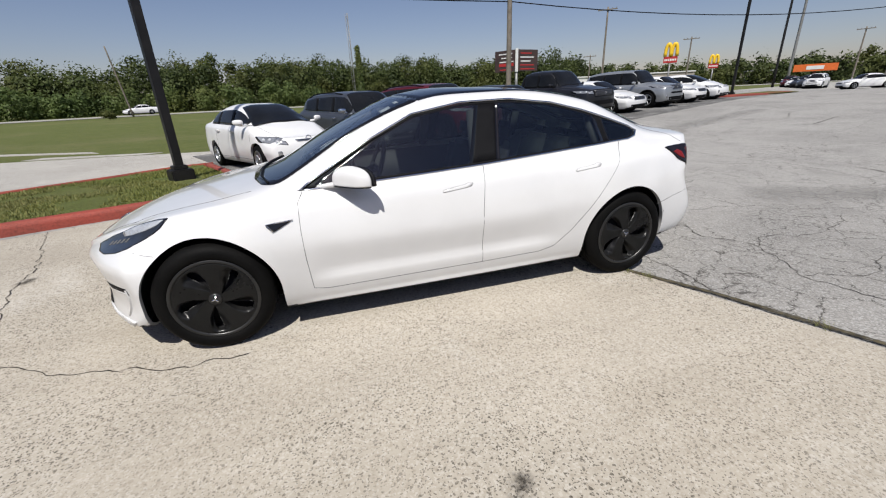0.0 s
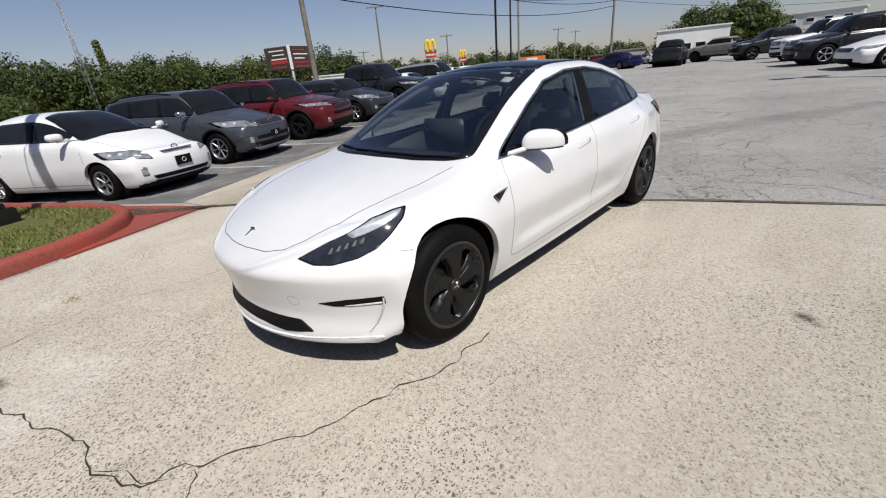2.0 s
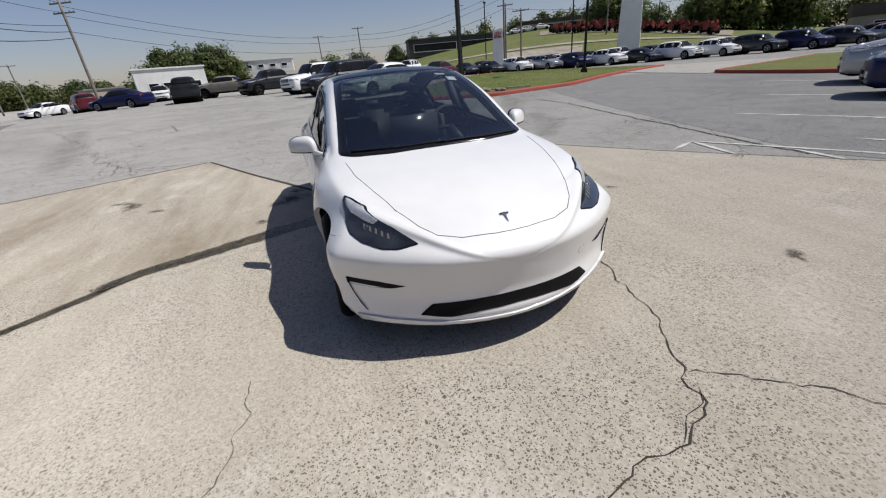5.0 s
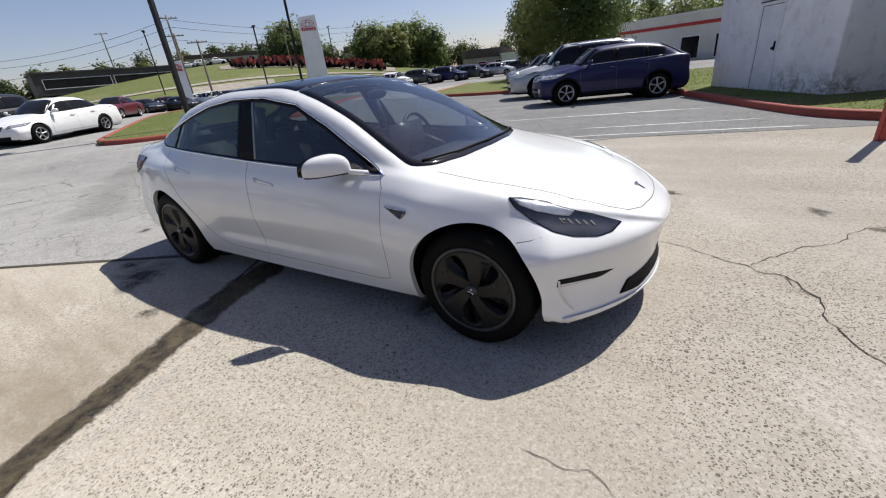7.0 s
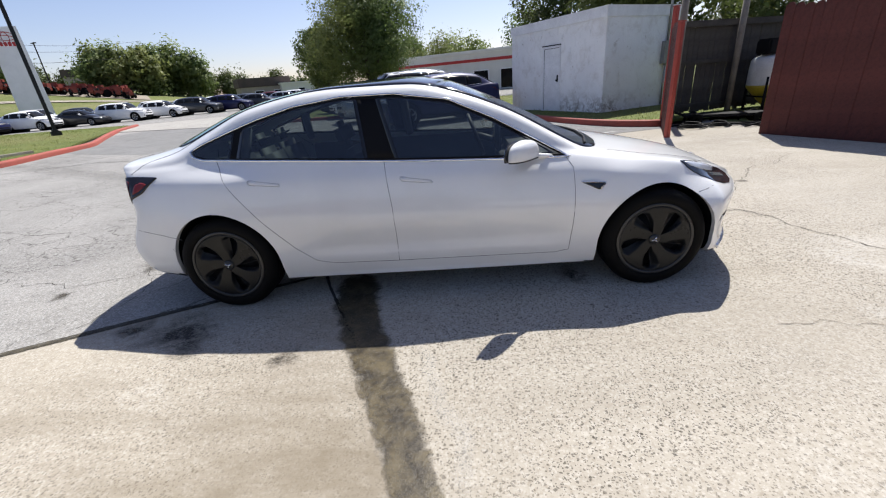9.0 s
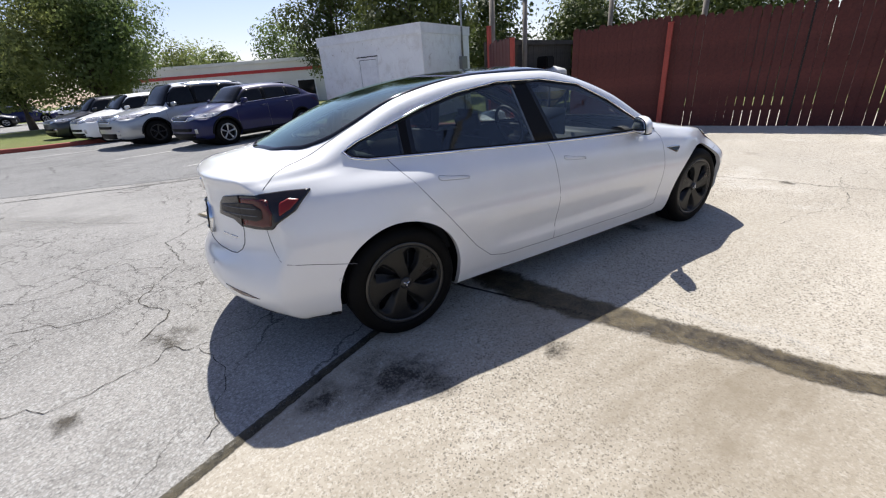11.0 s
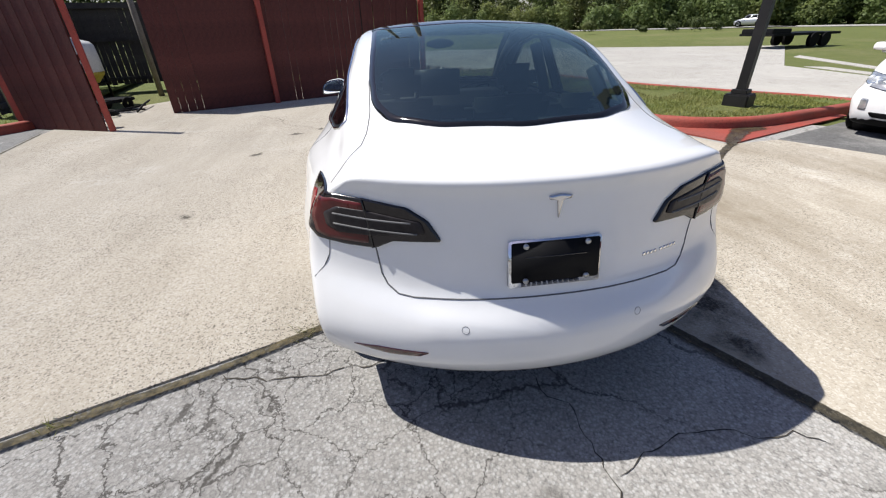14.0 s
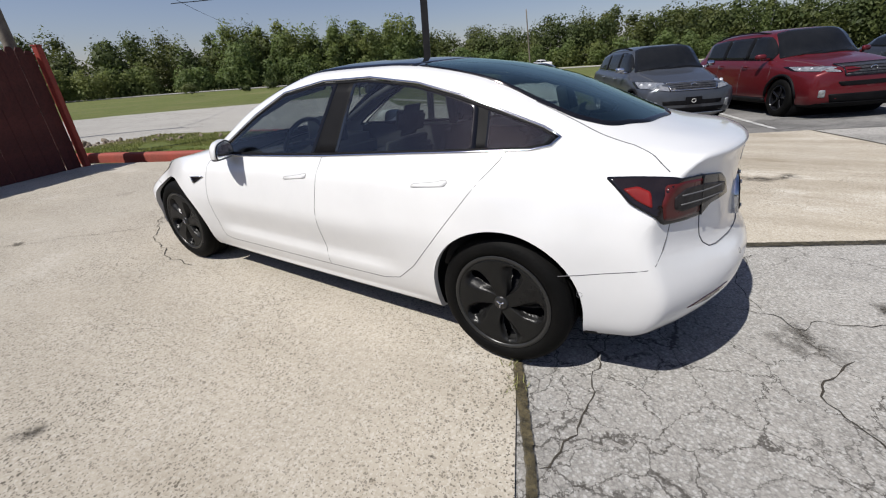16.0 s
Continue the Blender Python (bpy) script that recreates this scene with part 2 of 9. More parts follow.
M_REDLENS = surface("red_lens", (0.10, 0.012, 0.011), (0.06, 0.008, 0.008), 9, 0.3, 0, 60, 0.0, coat=0.3, spec=0.25)
M_SMOKELENS = surface("smoked_lens", (0.010, 0.007, 0.008), (0.016, 0.011, 0.012), 9, 0.1, 0, 60, 0.0, coat=0.4, spec=0.3)
M_SEAT = surface("black_seat_trim", (0.025, 0.025, 0.027), (0.035, 0.035, 0.037), 8, 0.6, 0, 140, 0.1)
M_PALETRIM = surface("grey_liner", (0.13, 0.13, 0.13), (0.10, 0.10, 0.10), 4, 0.8, 0, 140, 0.1)


# ---- mesh helpers ----
def link_bm(name, bm, mat, parent=None, smooth=True, label=""):
    me = bpy.data.meshes.new(name)
    bm.normal_update()
    bm.to_mesh(me)
    bm.free()
    for m in (mat if isinstance(mat, (list, tuple)) else [mat]):
        me.materials.append(m)
    if smooth:
        me.polygons.foreach_set("use_smooth", [True] * len(me.polygons))
    ob = new(name, me)
    if parent:
        ob.parent = parent
    if label:
        tagged(ob, label)
    return ob


def part(name, bm, mat, parent, label="", smooth=True):
    return link_bm(name, bm, mat, parent, smooth, label)


def thing(name, label, category, group="", at=(0, 0, 0), rz=0.0):
    e = new(name)
    e.matrix_world = pose(*at, 0, 0, rz)
    return tagged(e, label, category, group)


def box(bm, x0, x1, y0, y1, z0, z1, bevel=0.0, m=None):
    mat = Matrix.Translation(((x0 + x1) / 2, (y0 + y1) / 2, (z0 + z1) / 2)) @ Matrix.Diagonal((x1 - x0, y1 - y0, z1 - z0, 1))
    r = bmesh.ops.create_cube(bm, size=1, matrix=(m @ mat) if m else mat)
    if bevel:
        es = list({e for v in r["verts"] for e in v.link_edges})
        bmesh.ops.bevel(bm, geom=es, offset=bevel, segments=2, affect="EDGES", clamp_overlap=True)
    return r["verts"]


def cyl(bm, p, q, r0, r1=None, seg=12, caps=True):
    p, q = Vector(p), Vector(q)
    d = q - p
    m = Matrix.Translation((p + q) / 2) @ d.to_track_quat("Z", "Y").to_matrix().to_4x4()
    return bmesh.ops.create_cone(bm, cap_ends=caps, segments=seg, radius1=r0, radius2=r0 if r1 is None else r1, depth=d.length, matrix=m)["verts"]


def tube(bm, pts, r, seg=6, closed=False):
    """A round bar along a line of points."""
    pts = [Vector(p) for p in pts]
    n = len(pts)
    rings = []
    up = Vector((0, 0, 1))
    for i, p in enumerate(pts):
        a = pts[(i - 1) % n] if closed or i else p
        b = pts[(i + 1) % n] if closed or i < n - 1 else p
        t = (b - a).normalized() if (b - a).length > 1e-9 else Vector((1, 0, 0))
        s = t.cross(up)
        if s.length < 1e-3:
            s = t.cross(Vector((0, 1, 0)))
        s.normalize()
        u = s.cross(t)
        rr = r[i] if isinstance(r, (list, tuple)) else r
        rings.append([bm.verts.new(p + (s * math.cos(k * 2 * math.pi / seg) + u * math.sin(k * 2 * math.pi / seg)) * rr) for k in range(seg)])
    for i in range(n if closed else n - 1):
        A, B = rings[i], rings[(i + 1) % n]
        for k in range(seg):
            bm.faces.new((A[k], A[(k + 1) % seg], B[(k + 1) % seg], B[k]))
    if not closed:
        bm.faces.new(rings[0][::-1])
        bm.faces.new(rings[-1])


def curve1(pts):
    """A monotone cubic through (x, value) points."""
    pts = sorted(pts)
    xs, ys = np.array([p[0] for p in pts], float), np.array([p[1] for p in pts], float)
    h, d = np.diff(xs), np.diff(ys) / np.diff(xs)
    m = np.zeros(len(xs))
    m[0], m[-1] = d[0], d[-1]
    for i in range(1, len(xs) - 1):
        if d[i - 1] * d[i] > 0:
            w1, w2 = 2 * h[i] + h[i - 1], h[i] + 2 * h[i - 1]
            m[i] = (w1 + w2) / (w1 / d[i - 1] + w2 / d[i])

    def f(x):
        x = min(max(x, xs[0]), xs[-1])
        i = min(max(int(np.searchsorted(xs, x)) - 1, 0), len(h) - 1)
        t = (x - xs[i]) / h[i]
        return float((1 + 2 * t) * (1 - t) ** 2 * ys[i] + t * (1 - t) ** 2 * h[i] * m[i] + t * t * (3 - 2 * t) * ys[i + 1] + t * t * (t - 1) * h[i] * m[i + 1])
    return f


def rounded(poly, r=0.03, n=4):
    """A closed outline with its corners rounded."""
    out = []
    k = len(poly)
    for i in range(k):
        p, a, b = Vector(poly[i]), Vector(poly[i - 1]), Vector(poly[(i + 1) % k])
        ra = min(r, (a - p).length * 0.45, (b - p).length * 0.45)
        s, e = p + (a - p).normalized() * ra, p + (b - p).normalized() * ra
        for j in range(n + 1):
            t = j / n
            out.append((s * (1 - t) ** 2 + p * 2 * t * (1 - t) + e * t * t)[:])
    return out


def resample(poly, step):
    out = []
    k = len(poly)
    for i in range(k):
        a, b = Vector(poly[i]), Vector(poly[(i + 1) % k])
        n = max(1, int((b - a).length / step))
        out += [tuple(a.lerp(b, j / n)) for j in range(n)]
    return out


def inside(poly, x, y):
    c, k = False, len(poly)
    for i in range(k):
        (x0, y0), (x1, y1) = poly[i][:2], poly[i - 1][:2]
        if (y0 > y) != (y1 > y) and x < (x1 - x0) * (y - y0) / (y1 - y0) + x0:
            c = not c
    return c


class Skin:
    """Lays flat outlines onto a body: a point of the outline goes along the cast until it meets the body."""

    def __init__(self, bm):
        self.tree = BVHTree.FromBMesh(bm)

    def hit(self, frame3, p, lift):
        o, u, v, d = frame3
        start_at = o + u * p[0] + v * p[1]
        loc, nor, _, _ = self.tree.ray_cast(start_at, d)
        if loc is None:
            loc, nor, _, _ = self.tree.find_nearest(start_at + d * 2.5)
        if nor.dot(d) > 0:
            nor = -nor
        return loc + nor * lift, nor

    def panel(self, bm, frame3, outline, lift=0.003, rings=6, skirt=0.012, step=0.05, border=0):
        """A thin panel on the skin. border: width share of an outer band with material 1."""
        o2 = resample(outline, step)
        cx, cy = sum(p[0] for p in o2) / len(o2), sum(p[1] for p in o2) / len(o2)
        shares = [1.0] + ([1 - border] if border else []) + [(1 - border) * (1 - (i + 1) / rings) for i in range(rings - 1)]
        rows, norms = [], []
        for s in shares:
            row = []
            for p in o2:
                q, nor = self.hit(frame3, (cx + (p[0] - cx) * s, cy + (p[1] - cy) * s), lift)
                row.append(bm.verts.new(q))
                if s == 1.0:
                    norms.append(nor)
            rows.append(row)
        mid = bm.verts.new(self.hit(frame3, (cx, cy), lift)[0])
        k = len(o2)
        for r in range(len(rows) - 1):
            for i in range(k):
                f = bm.faces.new((rows[r][i], rows[r][(i + 1) % k], rows[r + 1][(i + 1) % k], rows[r + 1][i]))
                if border and r == 0:
                    f.material_index = 1
        for i in range(k):
            bm.faces.new((rows[-1][i], rows[-1][(i + 1) % k], mid))
        if skirt:
            low = [bm.verts.new(v.co - nor * skirt) for v, nor in zip(rows[0], norms)]
            for i in range(k):
                f = bm.faces.new((rows[0][i], low[i], low[(i + 1) % k], rows[0][(i + 1) % k]))
                if border:
                    f.material_index = 1
        bmesh.ops.recalc_face_normals(bm, faces=bm.faces)

    def line(self, bm, frame3, pts, r=0.003, lift=0.0, step=0.04, closed=False, seg=6):
        q = []
        n = len(pts)
        for i in range(n if closed else n - 1):
            a, b = Vector(pts[i]), Vector(pts[(i + 1) % n])
            k = max(1, int((b - a).length / step))
            q += [a.lerp(b, j / k) for j in range(k)]
        if not closed:
            q.append(Vector(pts[-1]))
        tube(bm, [self.hit(frame3, p, lift)[0] for p in q], r, seg, closed)


V = Vector
LEFT = (V((0, 3, 0)), V((1, 0, 0)), V((0, 0, 1)), V((0, -1, 0)))       # outlines in x, z
RIGHT = (V((0, -3, 0)), V((1, 0, 0)), V((0, 0, 1)), V((0, 1, 0)))
TOP = (V((0, 0, 3)), V((1, 0, 0)), V((0, 1, 0)), V((0, 0, -1)))        # outlines in x, y
FRONT = (V((4, 0, 0)), V((0, 1, 0)), V((0, 0, 1)), V((-1, 0, 0)))      # outlines in y, z
REAR = (V((-4, 0, 0)), V((0, 1, 0)), V((0, 0, 1)), V((1, 0, 0)))


# ---- car bodies ----
COLS = ("zb", "y1", "y2", "z2", "y3", "z3", "y4", "z4", "y5", "z5", "y6", "z6", "y7", "z7", "y8", "z8", "y9", "z9", "z10")


def car_shell(tab, nose, tail, plan, xa, xb, zc, nst=70, per=4, rings=14, soft=0):
    """A closed body: cross sections from nose to tail, closed by rounded ends. tab: for each of COLS, points along x.
    nose, tail: how far the ends reach at each height; plan: how far the corners are drawn back, half width, power."""
    f = {k: curve1(v) if len(v) > 1 else (lambda x, c=v[0][1]: c) for k, v in tab.items()}
    fn, ft = curve1(nose), curve1(tail)
    back_f, back_r, hw, pw = plan

    def section(x):
        g = {k: f[k](x) for k in f}
        ys = [0.0, g["y1"], g["y2"], g["y3"], g["y4"], g["y5"], g["y6"], g["y7"], g["y8"], g["y9"], 0.0]
        zs = [g["zb"], g["zb"], g["z2"], g["z3"], g["z4"], g["z5"], g["z6"], g["z7"], g["z8"], g["z9"], g["z10"]]
        out = []
        k = len(ys)
        for i in range(k - 1):
            for j in range(per):
                t = j / per
                def cr(a):
                    p0, p1, p2, p3 = a[max(i - 1, 0)], a[i], a[i + 1], a[min(i + 2, k - 1)]
                    if i == k - 2:
                        p3 = p1 if a is zs else -p1
                    return hermite(p0, p1, p2, p3, t)
                out.append((max(0.0, cr(ys)), cr(zs)))
        out.append((0.0, zs[-1]))
        return out

    def hermite(p0, p1, p2, p3, t):
        m1, m2 = (p2 - p0) * 0.36, (p3 - p1) * 0.36
        return (1 + 2 * t) * (1 - t) ** 2 * p1 + t * (1 - t) ** 2 * m1 + t * t * (3 - 2 * t) * p2 + t * t * (t - 1) * m2

    bm = bmesh.new()
    stack = []
    xm = (xa + xb) / 2
    for i in range(nst + 1):
        x = xa + (xb - xa) * i / nst
        wf, wr = smooth01((x - 0.35 * xa) / (0.65 * xa)), smooth01((x - 0.35 * xb) / (0.65 * xb))
        row = []
        for y, z in section(x):
            dx = (-wf * back_f if x > xm else wr * back_r) * (y / hw) ** pw
            row.append((x + dx, y, z))
        stack.append(row)

    def cap(row, sign):
        fx, bk = (fn, back_f) if sign > 0 else (ft, back_r)
        zt = max(p[0] for p in (nose if sign > 0 else tail))
        res = []
        for r in range(1, rings + 1):
            s = 1 - (r / rings) ** 1.7
            res.append([(sign * (fx(zc + (min(z, zt) - zc) * s) - bk * (y * s / hw) ** pw), y * s, zc + (z - zc) * s) for _, y, z in row])
        return res
    rows = cap(stack[0], 1)[::-1] + stack + cap(stack[-1], -1)
    k = len(rows[0])
    made = []
    for row in rows:
        left = [bm.verts.new(p) for p in row]
        right = [left[0]] + [bm.verts.new((p[0], -p[1], p[2])) for p in row[1:-1]] + [left[-1]]
        made.append((left, right))
    for a, b in zip(made, made[1:]):
        for s in (0, 1):
            for j in range(k - 1):
                q = (a[s][j], a[s][j + 1], b[s][j + 1], b[s][j])
                try:
                    bm.faces.new(q)
                except ValueError:
                    pass
    bmesh.ops.remove_doubles(bm, verts=bm.verts, dist=0.0004)
    if soft:
        for _ in range(soft):
            bmesh.ops.smooth_vert(bm, verts=bm.verts, factor=0.5, use_axis_x=True, use_axis_y=True, use_axis_z=True)
    bmesh.ops.recalc_face_normals(bm, faces=bm.faces)
    return bm


def cut(bm, within, near):
    """Cuts the mesh exactly along the border of a region and removes what lies within it."""
    fresh = []
    bmesh.ops.triangulate(bm, faces=[f for f in bm.faces if near(f.calc_center_median()) and len({within(v.co) for v in f.verts}) == 2])
    for e in [e for e in bm.edges if near(e.verts[0].co) and near(e.verts[1].co)]:
        a, b = e.verts
        if within(a.co) != within(b.co):
            lo, hi = (0.0, 1.0) if within(a.co) else (1.0, 0.0)       # lo stays within
            p, q = a.co.copy(), b.co.copy()
            for _ in range(14):
                m = (lo + hi) / 2
                if within(p.lerp(q, m)):
                    lo = m
                else:
                    hi = m
            _, v = bmesh.utils.edge_split(e, a, min(0.995, max(0.005, hi)))
            fresh.append(v)
    bmesh.ops.connect_verts(bm, verts=fresh)
    bmesh.ops.delete(bm, geom=[f for f in bm.faces if near(f.calc_center_median()) and within(f.calc_center_median())], context="FACES")
    return fresh


def cut_arches(bm, wheels, r, lip=0.035, y_in=0.35):
    """Open the wheel arches and turn their edge inwards."""
    for hx, hz in wheels:
        cut(bm, lambda p: math.hypot(p.x - hx, p.z - hz) < r or (abs(p.x - hx) < r and p.z < hz), lambda p: abs(p.y) > y_in and abs(p.x - hx) < r * 1.6 and p.z < hz + r * 1.5)
        es = [e for e in bm.edges if e.is_boundary and all(math.hypot(v.co.x - hx, v.co.z - hz) < r * 1.25 and abs(v.co.y) > y_in + 0.2 for v in e.verts)]
        ext = bmesh.ops.extrude_edge_only(bm, edges=es)
        for e in es:
            e.smooth = False
        for v in [g for g in ext["geom"] if isinstance(g, bmesh.types.BMVert)]:
            v.co.y -= math.copysign(lip, v.co.y)


def black_below(bm, z):
    """The underside is plastic, not paint: material 1."""
    bm.normal_update()
    for f in bm.faces:
        if f.normal.z < -0.55 and f.calc_center_median().z < z:
            f.material_index = 1


def lathe(bm, profile, seg=48, axis_y=0.0):
    """Turns a profile of (radius, y) about the y axis."""
    rows = []
    for r, y in profile:
        rows.append([bm.verts.new((r * math.cos(2 * math.pi * k / seg), y + axis_y, r * math.sin(2 * math.pi * k / seg))) for k in range(seg)])
    for a, b in zip(rows, rows[1:]):
        for k in range(seg):
            bm.faces.new((a[k], a[(k + 1) % seg], b[(k + 1) % seg], b[k]))
    bmesh.ops.recalc_face_normals(bm, faces=bm.faces)


def wheel(parent, x, y, z, r, width, rim, spokes=5, cover=False, seg=48, rim_share=0.70, turn=0.0, spoke_w=0.3):
    """Tyre and rim; the outer face looks along +y for y > 0."""
    s = 1 if y > 0 else -1
    holder = new("wheel")
    holder.parent = parent
    holder.matrix_local = pose(x, y, z, 0, 0, 0 if s > 0 else 180)
    rr, w = r * rim_share, width
    bm = bmesh.new()
    groove = []
    for g in range(3 if seg > 40 else 0):             # tread grooves
        yy = -w * (0.72 - 0.22 * g)
        groove += [(r, yy - 0.006), (r - 0.007, yy - 0.004), (r - 0.007, yy + 0.004), (r, yy + 0.006)]
    lathe(bm, [(rr - 0.01, -w), (rr + 0.01, -w - 0.002), (r - 0.04, -w + 0.004), (r - 0.012, -w + 0.02), (r, -w + 0.045)] + groove + [(r, -0.045), (r - 0.012, -0.018), (r - 0.035, 0.0),
               (rr + 0.03, 0.004), (rr + 0.012, 0.0), (rr, -0.012)], seg)
    part("tyre", bm, M_TYRE, holder)
    bm = bmesh.new()
    lathe(bm, [(rr + 0.004, -0.004), (rr - 0.006, 0.002), (rr - 0.016, -0.004), (rr - 0.02, -0.03), (rr - 0.03, -0.06), (rr - 0.03, -w + 0.02)], seg)
    part("rim", bm, rim, holder)
    bm = bmesh.new()
    lathe(bm, [(rr - 0.025, -0.075), (0.08, -0.07), (0.0, -0.065)], 24)
    cyl(bm, (0, -0.11, 0), (0, -0.06, 0), rr * 0.72, rr * 0.72, 24)
    part("brake_disc", bm, M_BLACK, holder)
    bm = bmesh.new()
    for k in range(0 if cover else spokes):
        a = 2 * math.pi * k / spokes + turn
        rows = []
        nr = 7
        for i in range(nr + 1):
            t = i / nr
            rad = 0.028 + (rr - 0.022 - 0.028) * t
            hwid = spoke_w * (0.7 - 0.25 * math.sin(math.pi * t)) * math.pi / spokes * (0.6 + 0.9 * (1 - t))
            yo = -0.012 - 0.02 * (1 - t)
            row = [(rad, a - hwid, yo - 0.018), (rad, a - hwid * 0.7, yo), (rad, a + hwid * 0.7, yo), (rad, a + hwid, yo - 0.018)]
            rows.append([bm.verts.new((q[0] * math.cos(q[1]), q[2], q[0] * math.sin(q[1]))) for q in row])
        for p, q in zip(rows, rows[1:]):
            for j in range(len(p) - 1):
                bm.faces.new((p[j], p[j + 1], q[j + 1], q[j]))
        ext = bmesh.ops.extrude_face_region(bm, geom=[f for f in bm.faces if f.verts[0] in set(sum(rows, []))])
        bmesh.ops.translate(bm, verts=[g for g in ext["geom"] if isinstance(g, bmesh.types.BMVert)], vec=(0, -0.012, 0))
    if cover:
        # a dished disc with five slots, each with a scooped side
        nr, na, rm = 24, 220, rr - 0.012
        grid = []
        for i in range(nr + 1):
            rad = 0.03 + (rm - 0.03) * i / nr
            row = []
            for j in range(na):
                a = 2 * math.pi * j / na
                off = (a - turn + 0.35 * (rad / rm - 0.5)) % (2 * math.pi / spokes) - math.pi / spokes
                v = off * rad
                t = (rad - 0.22 * rm) / (0.70 * rm)
                slot = ramp_w = 0.0
                if 0 < t < 1:
                    swell = min(1.0, (t / 0.45) ** 0.7) * min(1.0, ((1 - t) / 0.16) ** 0.5)
                    slot, ramp_w = (0.009 + 0.018 * t) * swell, (0.020 + 0.042 * t) * swell
                y = -0.004 - 0.014 * (1 - rad / rm) ** 2 - (0.006 if rad > rm * 0.985 else 0)
                if slot:                                # a scoop falls to the slot, steep on its far side
                    if v < -slot:
                        y -= 0.030 * smooth01((v + ramp_w + slot) / ramp_w)
                    else:
                        y -= 0.030 * smooth01((slot * 1.9 - v) / (slot * 0.9))
                row.append((bm.verts.new((rad * math.cos(a), y, rad * math.sin(a))), abs(v) < slot))
            grid.append(row)
        for i in range(nr):
            for j in range(na):
                q = (grid[i][j], grid[i][(j + 1) % na], grid[i + 1][(j + 1) % na], grid[i + 1][j])
                if sum(c[1] for c in q) < 3:
                    bm.faces.new([c[0] for c in q])
        bmesh.ops.solidify(bm, geom=bm.faces[:], thickness=0.004)
    bmesh.ops.recalc_face_normals(bm, faces=bm.faces)
    part("spokes" if not cover else "wheel_cover", bm, rim, holder)
    bm = bmesh.new()
    lathe(bm, [(0.036, -0.03), (0.036, -0.010), (0.030, -0.004), (0.0, -0.002)], 20)
    hub = part("hub_cap", bm, rim, holder)
    if cover:
        bm = bmesh.new()
        for k in range(3):
            m = Matrix.Rotation(turn + k * 2.0944, 4, "Y")
            box(bm, -0.004, 0.004, -0.002, 0.003, -0.002, 0.021, 0.001, m)
        part("hub_badge", bm, M_CHROME, hub, "plain bright hub badge")
    return holder


# ---- ground ----
def sheet(name, xs, ys, lift, mat, keep=None, label=""):
    bm = bmesh.new()
    g = [[bm.verts.new((x, y, gz(x, y) + lift)) for y in ys] for x in xs]
    for i in range(len(xs) - 1):
        for j in range(len(ys) - 1):
            bm.faces.new((g[i][j], g[i + 1][j], g[i + 1][j + 1], g[i][j + 1]))
    ob = link_bm(name, bm, mat)
    return tagged(ob, label or name, name.split("_")[0], kind="structure")


def clip(poly, a, b):
    """The part of a polygon on the left of the line from a to b."""
    out = []
    side = lambda p: (b[0] - a[0]) * (p[1] - a[1]) - (b[1] - a[1]) * (p[0] - a[0])
    for i in range(len(poly)):
        p, q = poly[i - 1], poly[i]
        sp, sq = side(p), side(q)
        if (sp >= 0) != (sq >= 0):
            t = sp / (sp - sq)
            out.append((p[0] + (q[0] - p[0]) * t, p[1] + (q[1] - p[1]) * t))
        if sq >= 0:
            out.append(q)
    return out


def area(poly):
    return sum(poly[i - 1][0] * poly[i][1] - poly[i][0] * poly[i - 1][1] for i in range(len(poly))) / 2


def lay(name, polys, lift, mat, label, category, step=0.8, skirt=0.06, kind="structure"):
    """A paved surface over convex outlines, following the ground."""
    bm = bmesh.new()
    for poly in polys:
        if area(poly) < 0:
            poly = poly[::-1]
        x0, x1 = min(p[0] for p in poly), max(p[0] for p in poly)
        y0, y1 = min(p[1] for p in poly), max(p[1] for p in poly)
        st = max(step, (x1 - x0) / 70, (y1 - y0) / 70)
        nx, ny = max(1, math.ceil((x1 - x0) / st)), max(1, math.ceil((y1 - y0) / st))
        for i in range(nx):
            for j in range(ny):
                c = [(x0 + (x1 - x0) * (i + u) / nx, y0 + (y1 - y0) * (j + v) / ny) for u, v in ((0, 0), (1, 0), (1, 1), (0, 1))]
                for k in range(len(poly)):
                    if len(c) < 3:
                        break
                    c = clip(c, poly[k - 1], poly[k])
                if len(c) >= 3 and abs(area(c)) > 1e-5:
                    bm.faces.new([bm.verts.new((x, y, gz(x, y) + lift)) for x, y in c])
    bmesh.ops.remove_doubles(bm, verts=bm.verts, dist=0.001)
    if skirt:
        es = [e for e in bm.edges if e.is_boundary]
        ext = bmesh.ops.extrude_edge_only(bm, edges=es)
        bmesh.ops.translate(bm, verts=[g for g in ext["geom"] if isinstance(g, bmesh.types.BMVert)], vec=(0, 0, -skirt))
    bmesh.ops.recalc_face_normals(bm, faces=bm.faces)
    ob = link_bm(name, bm, mat, smooth=False)
    return tagged(ob, label, category, kind=kind)


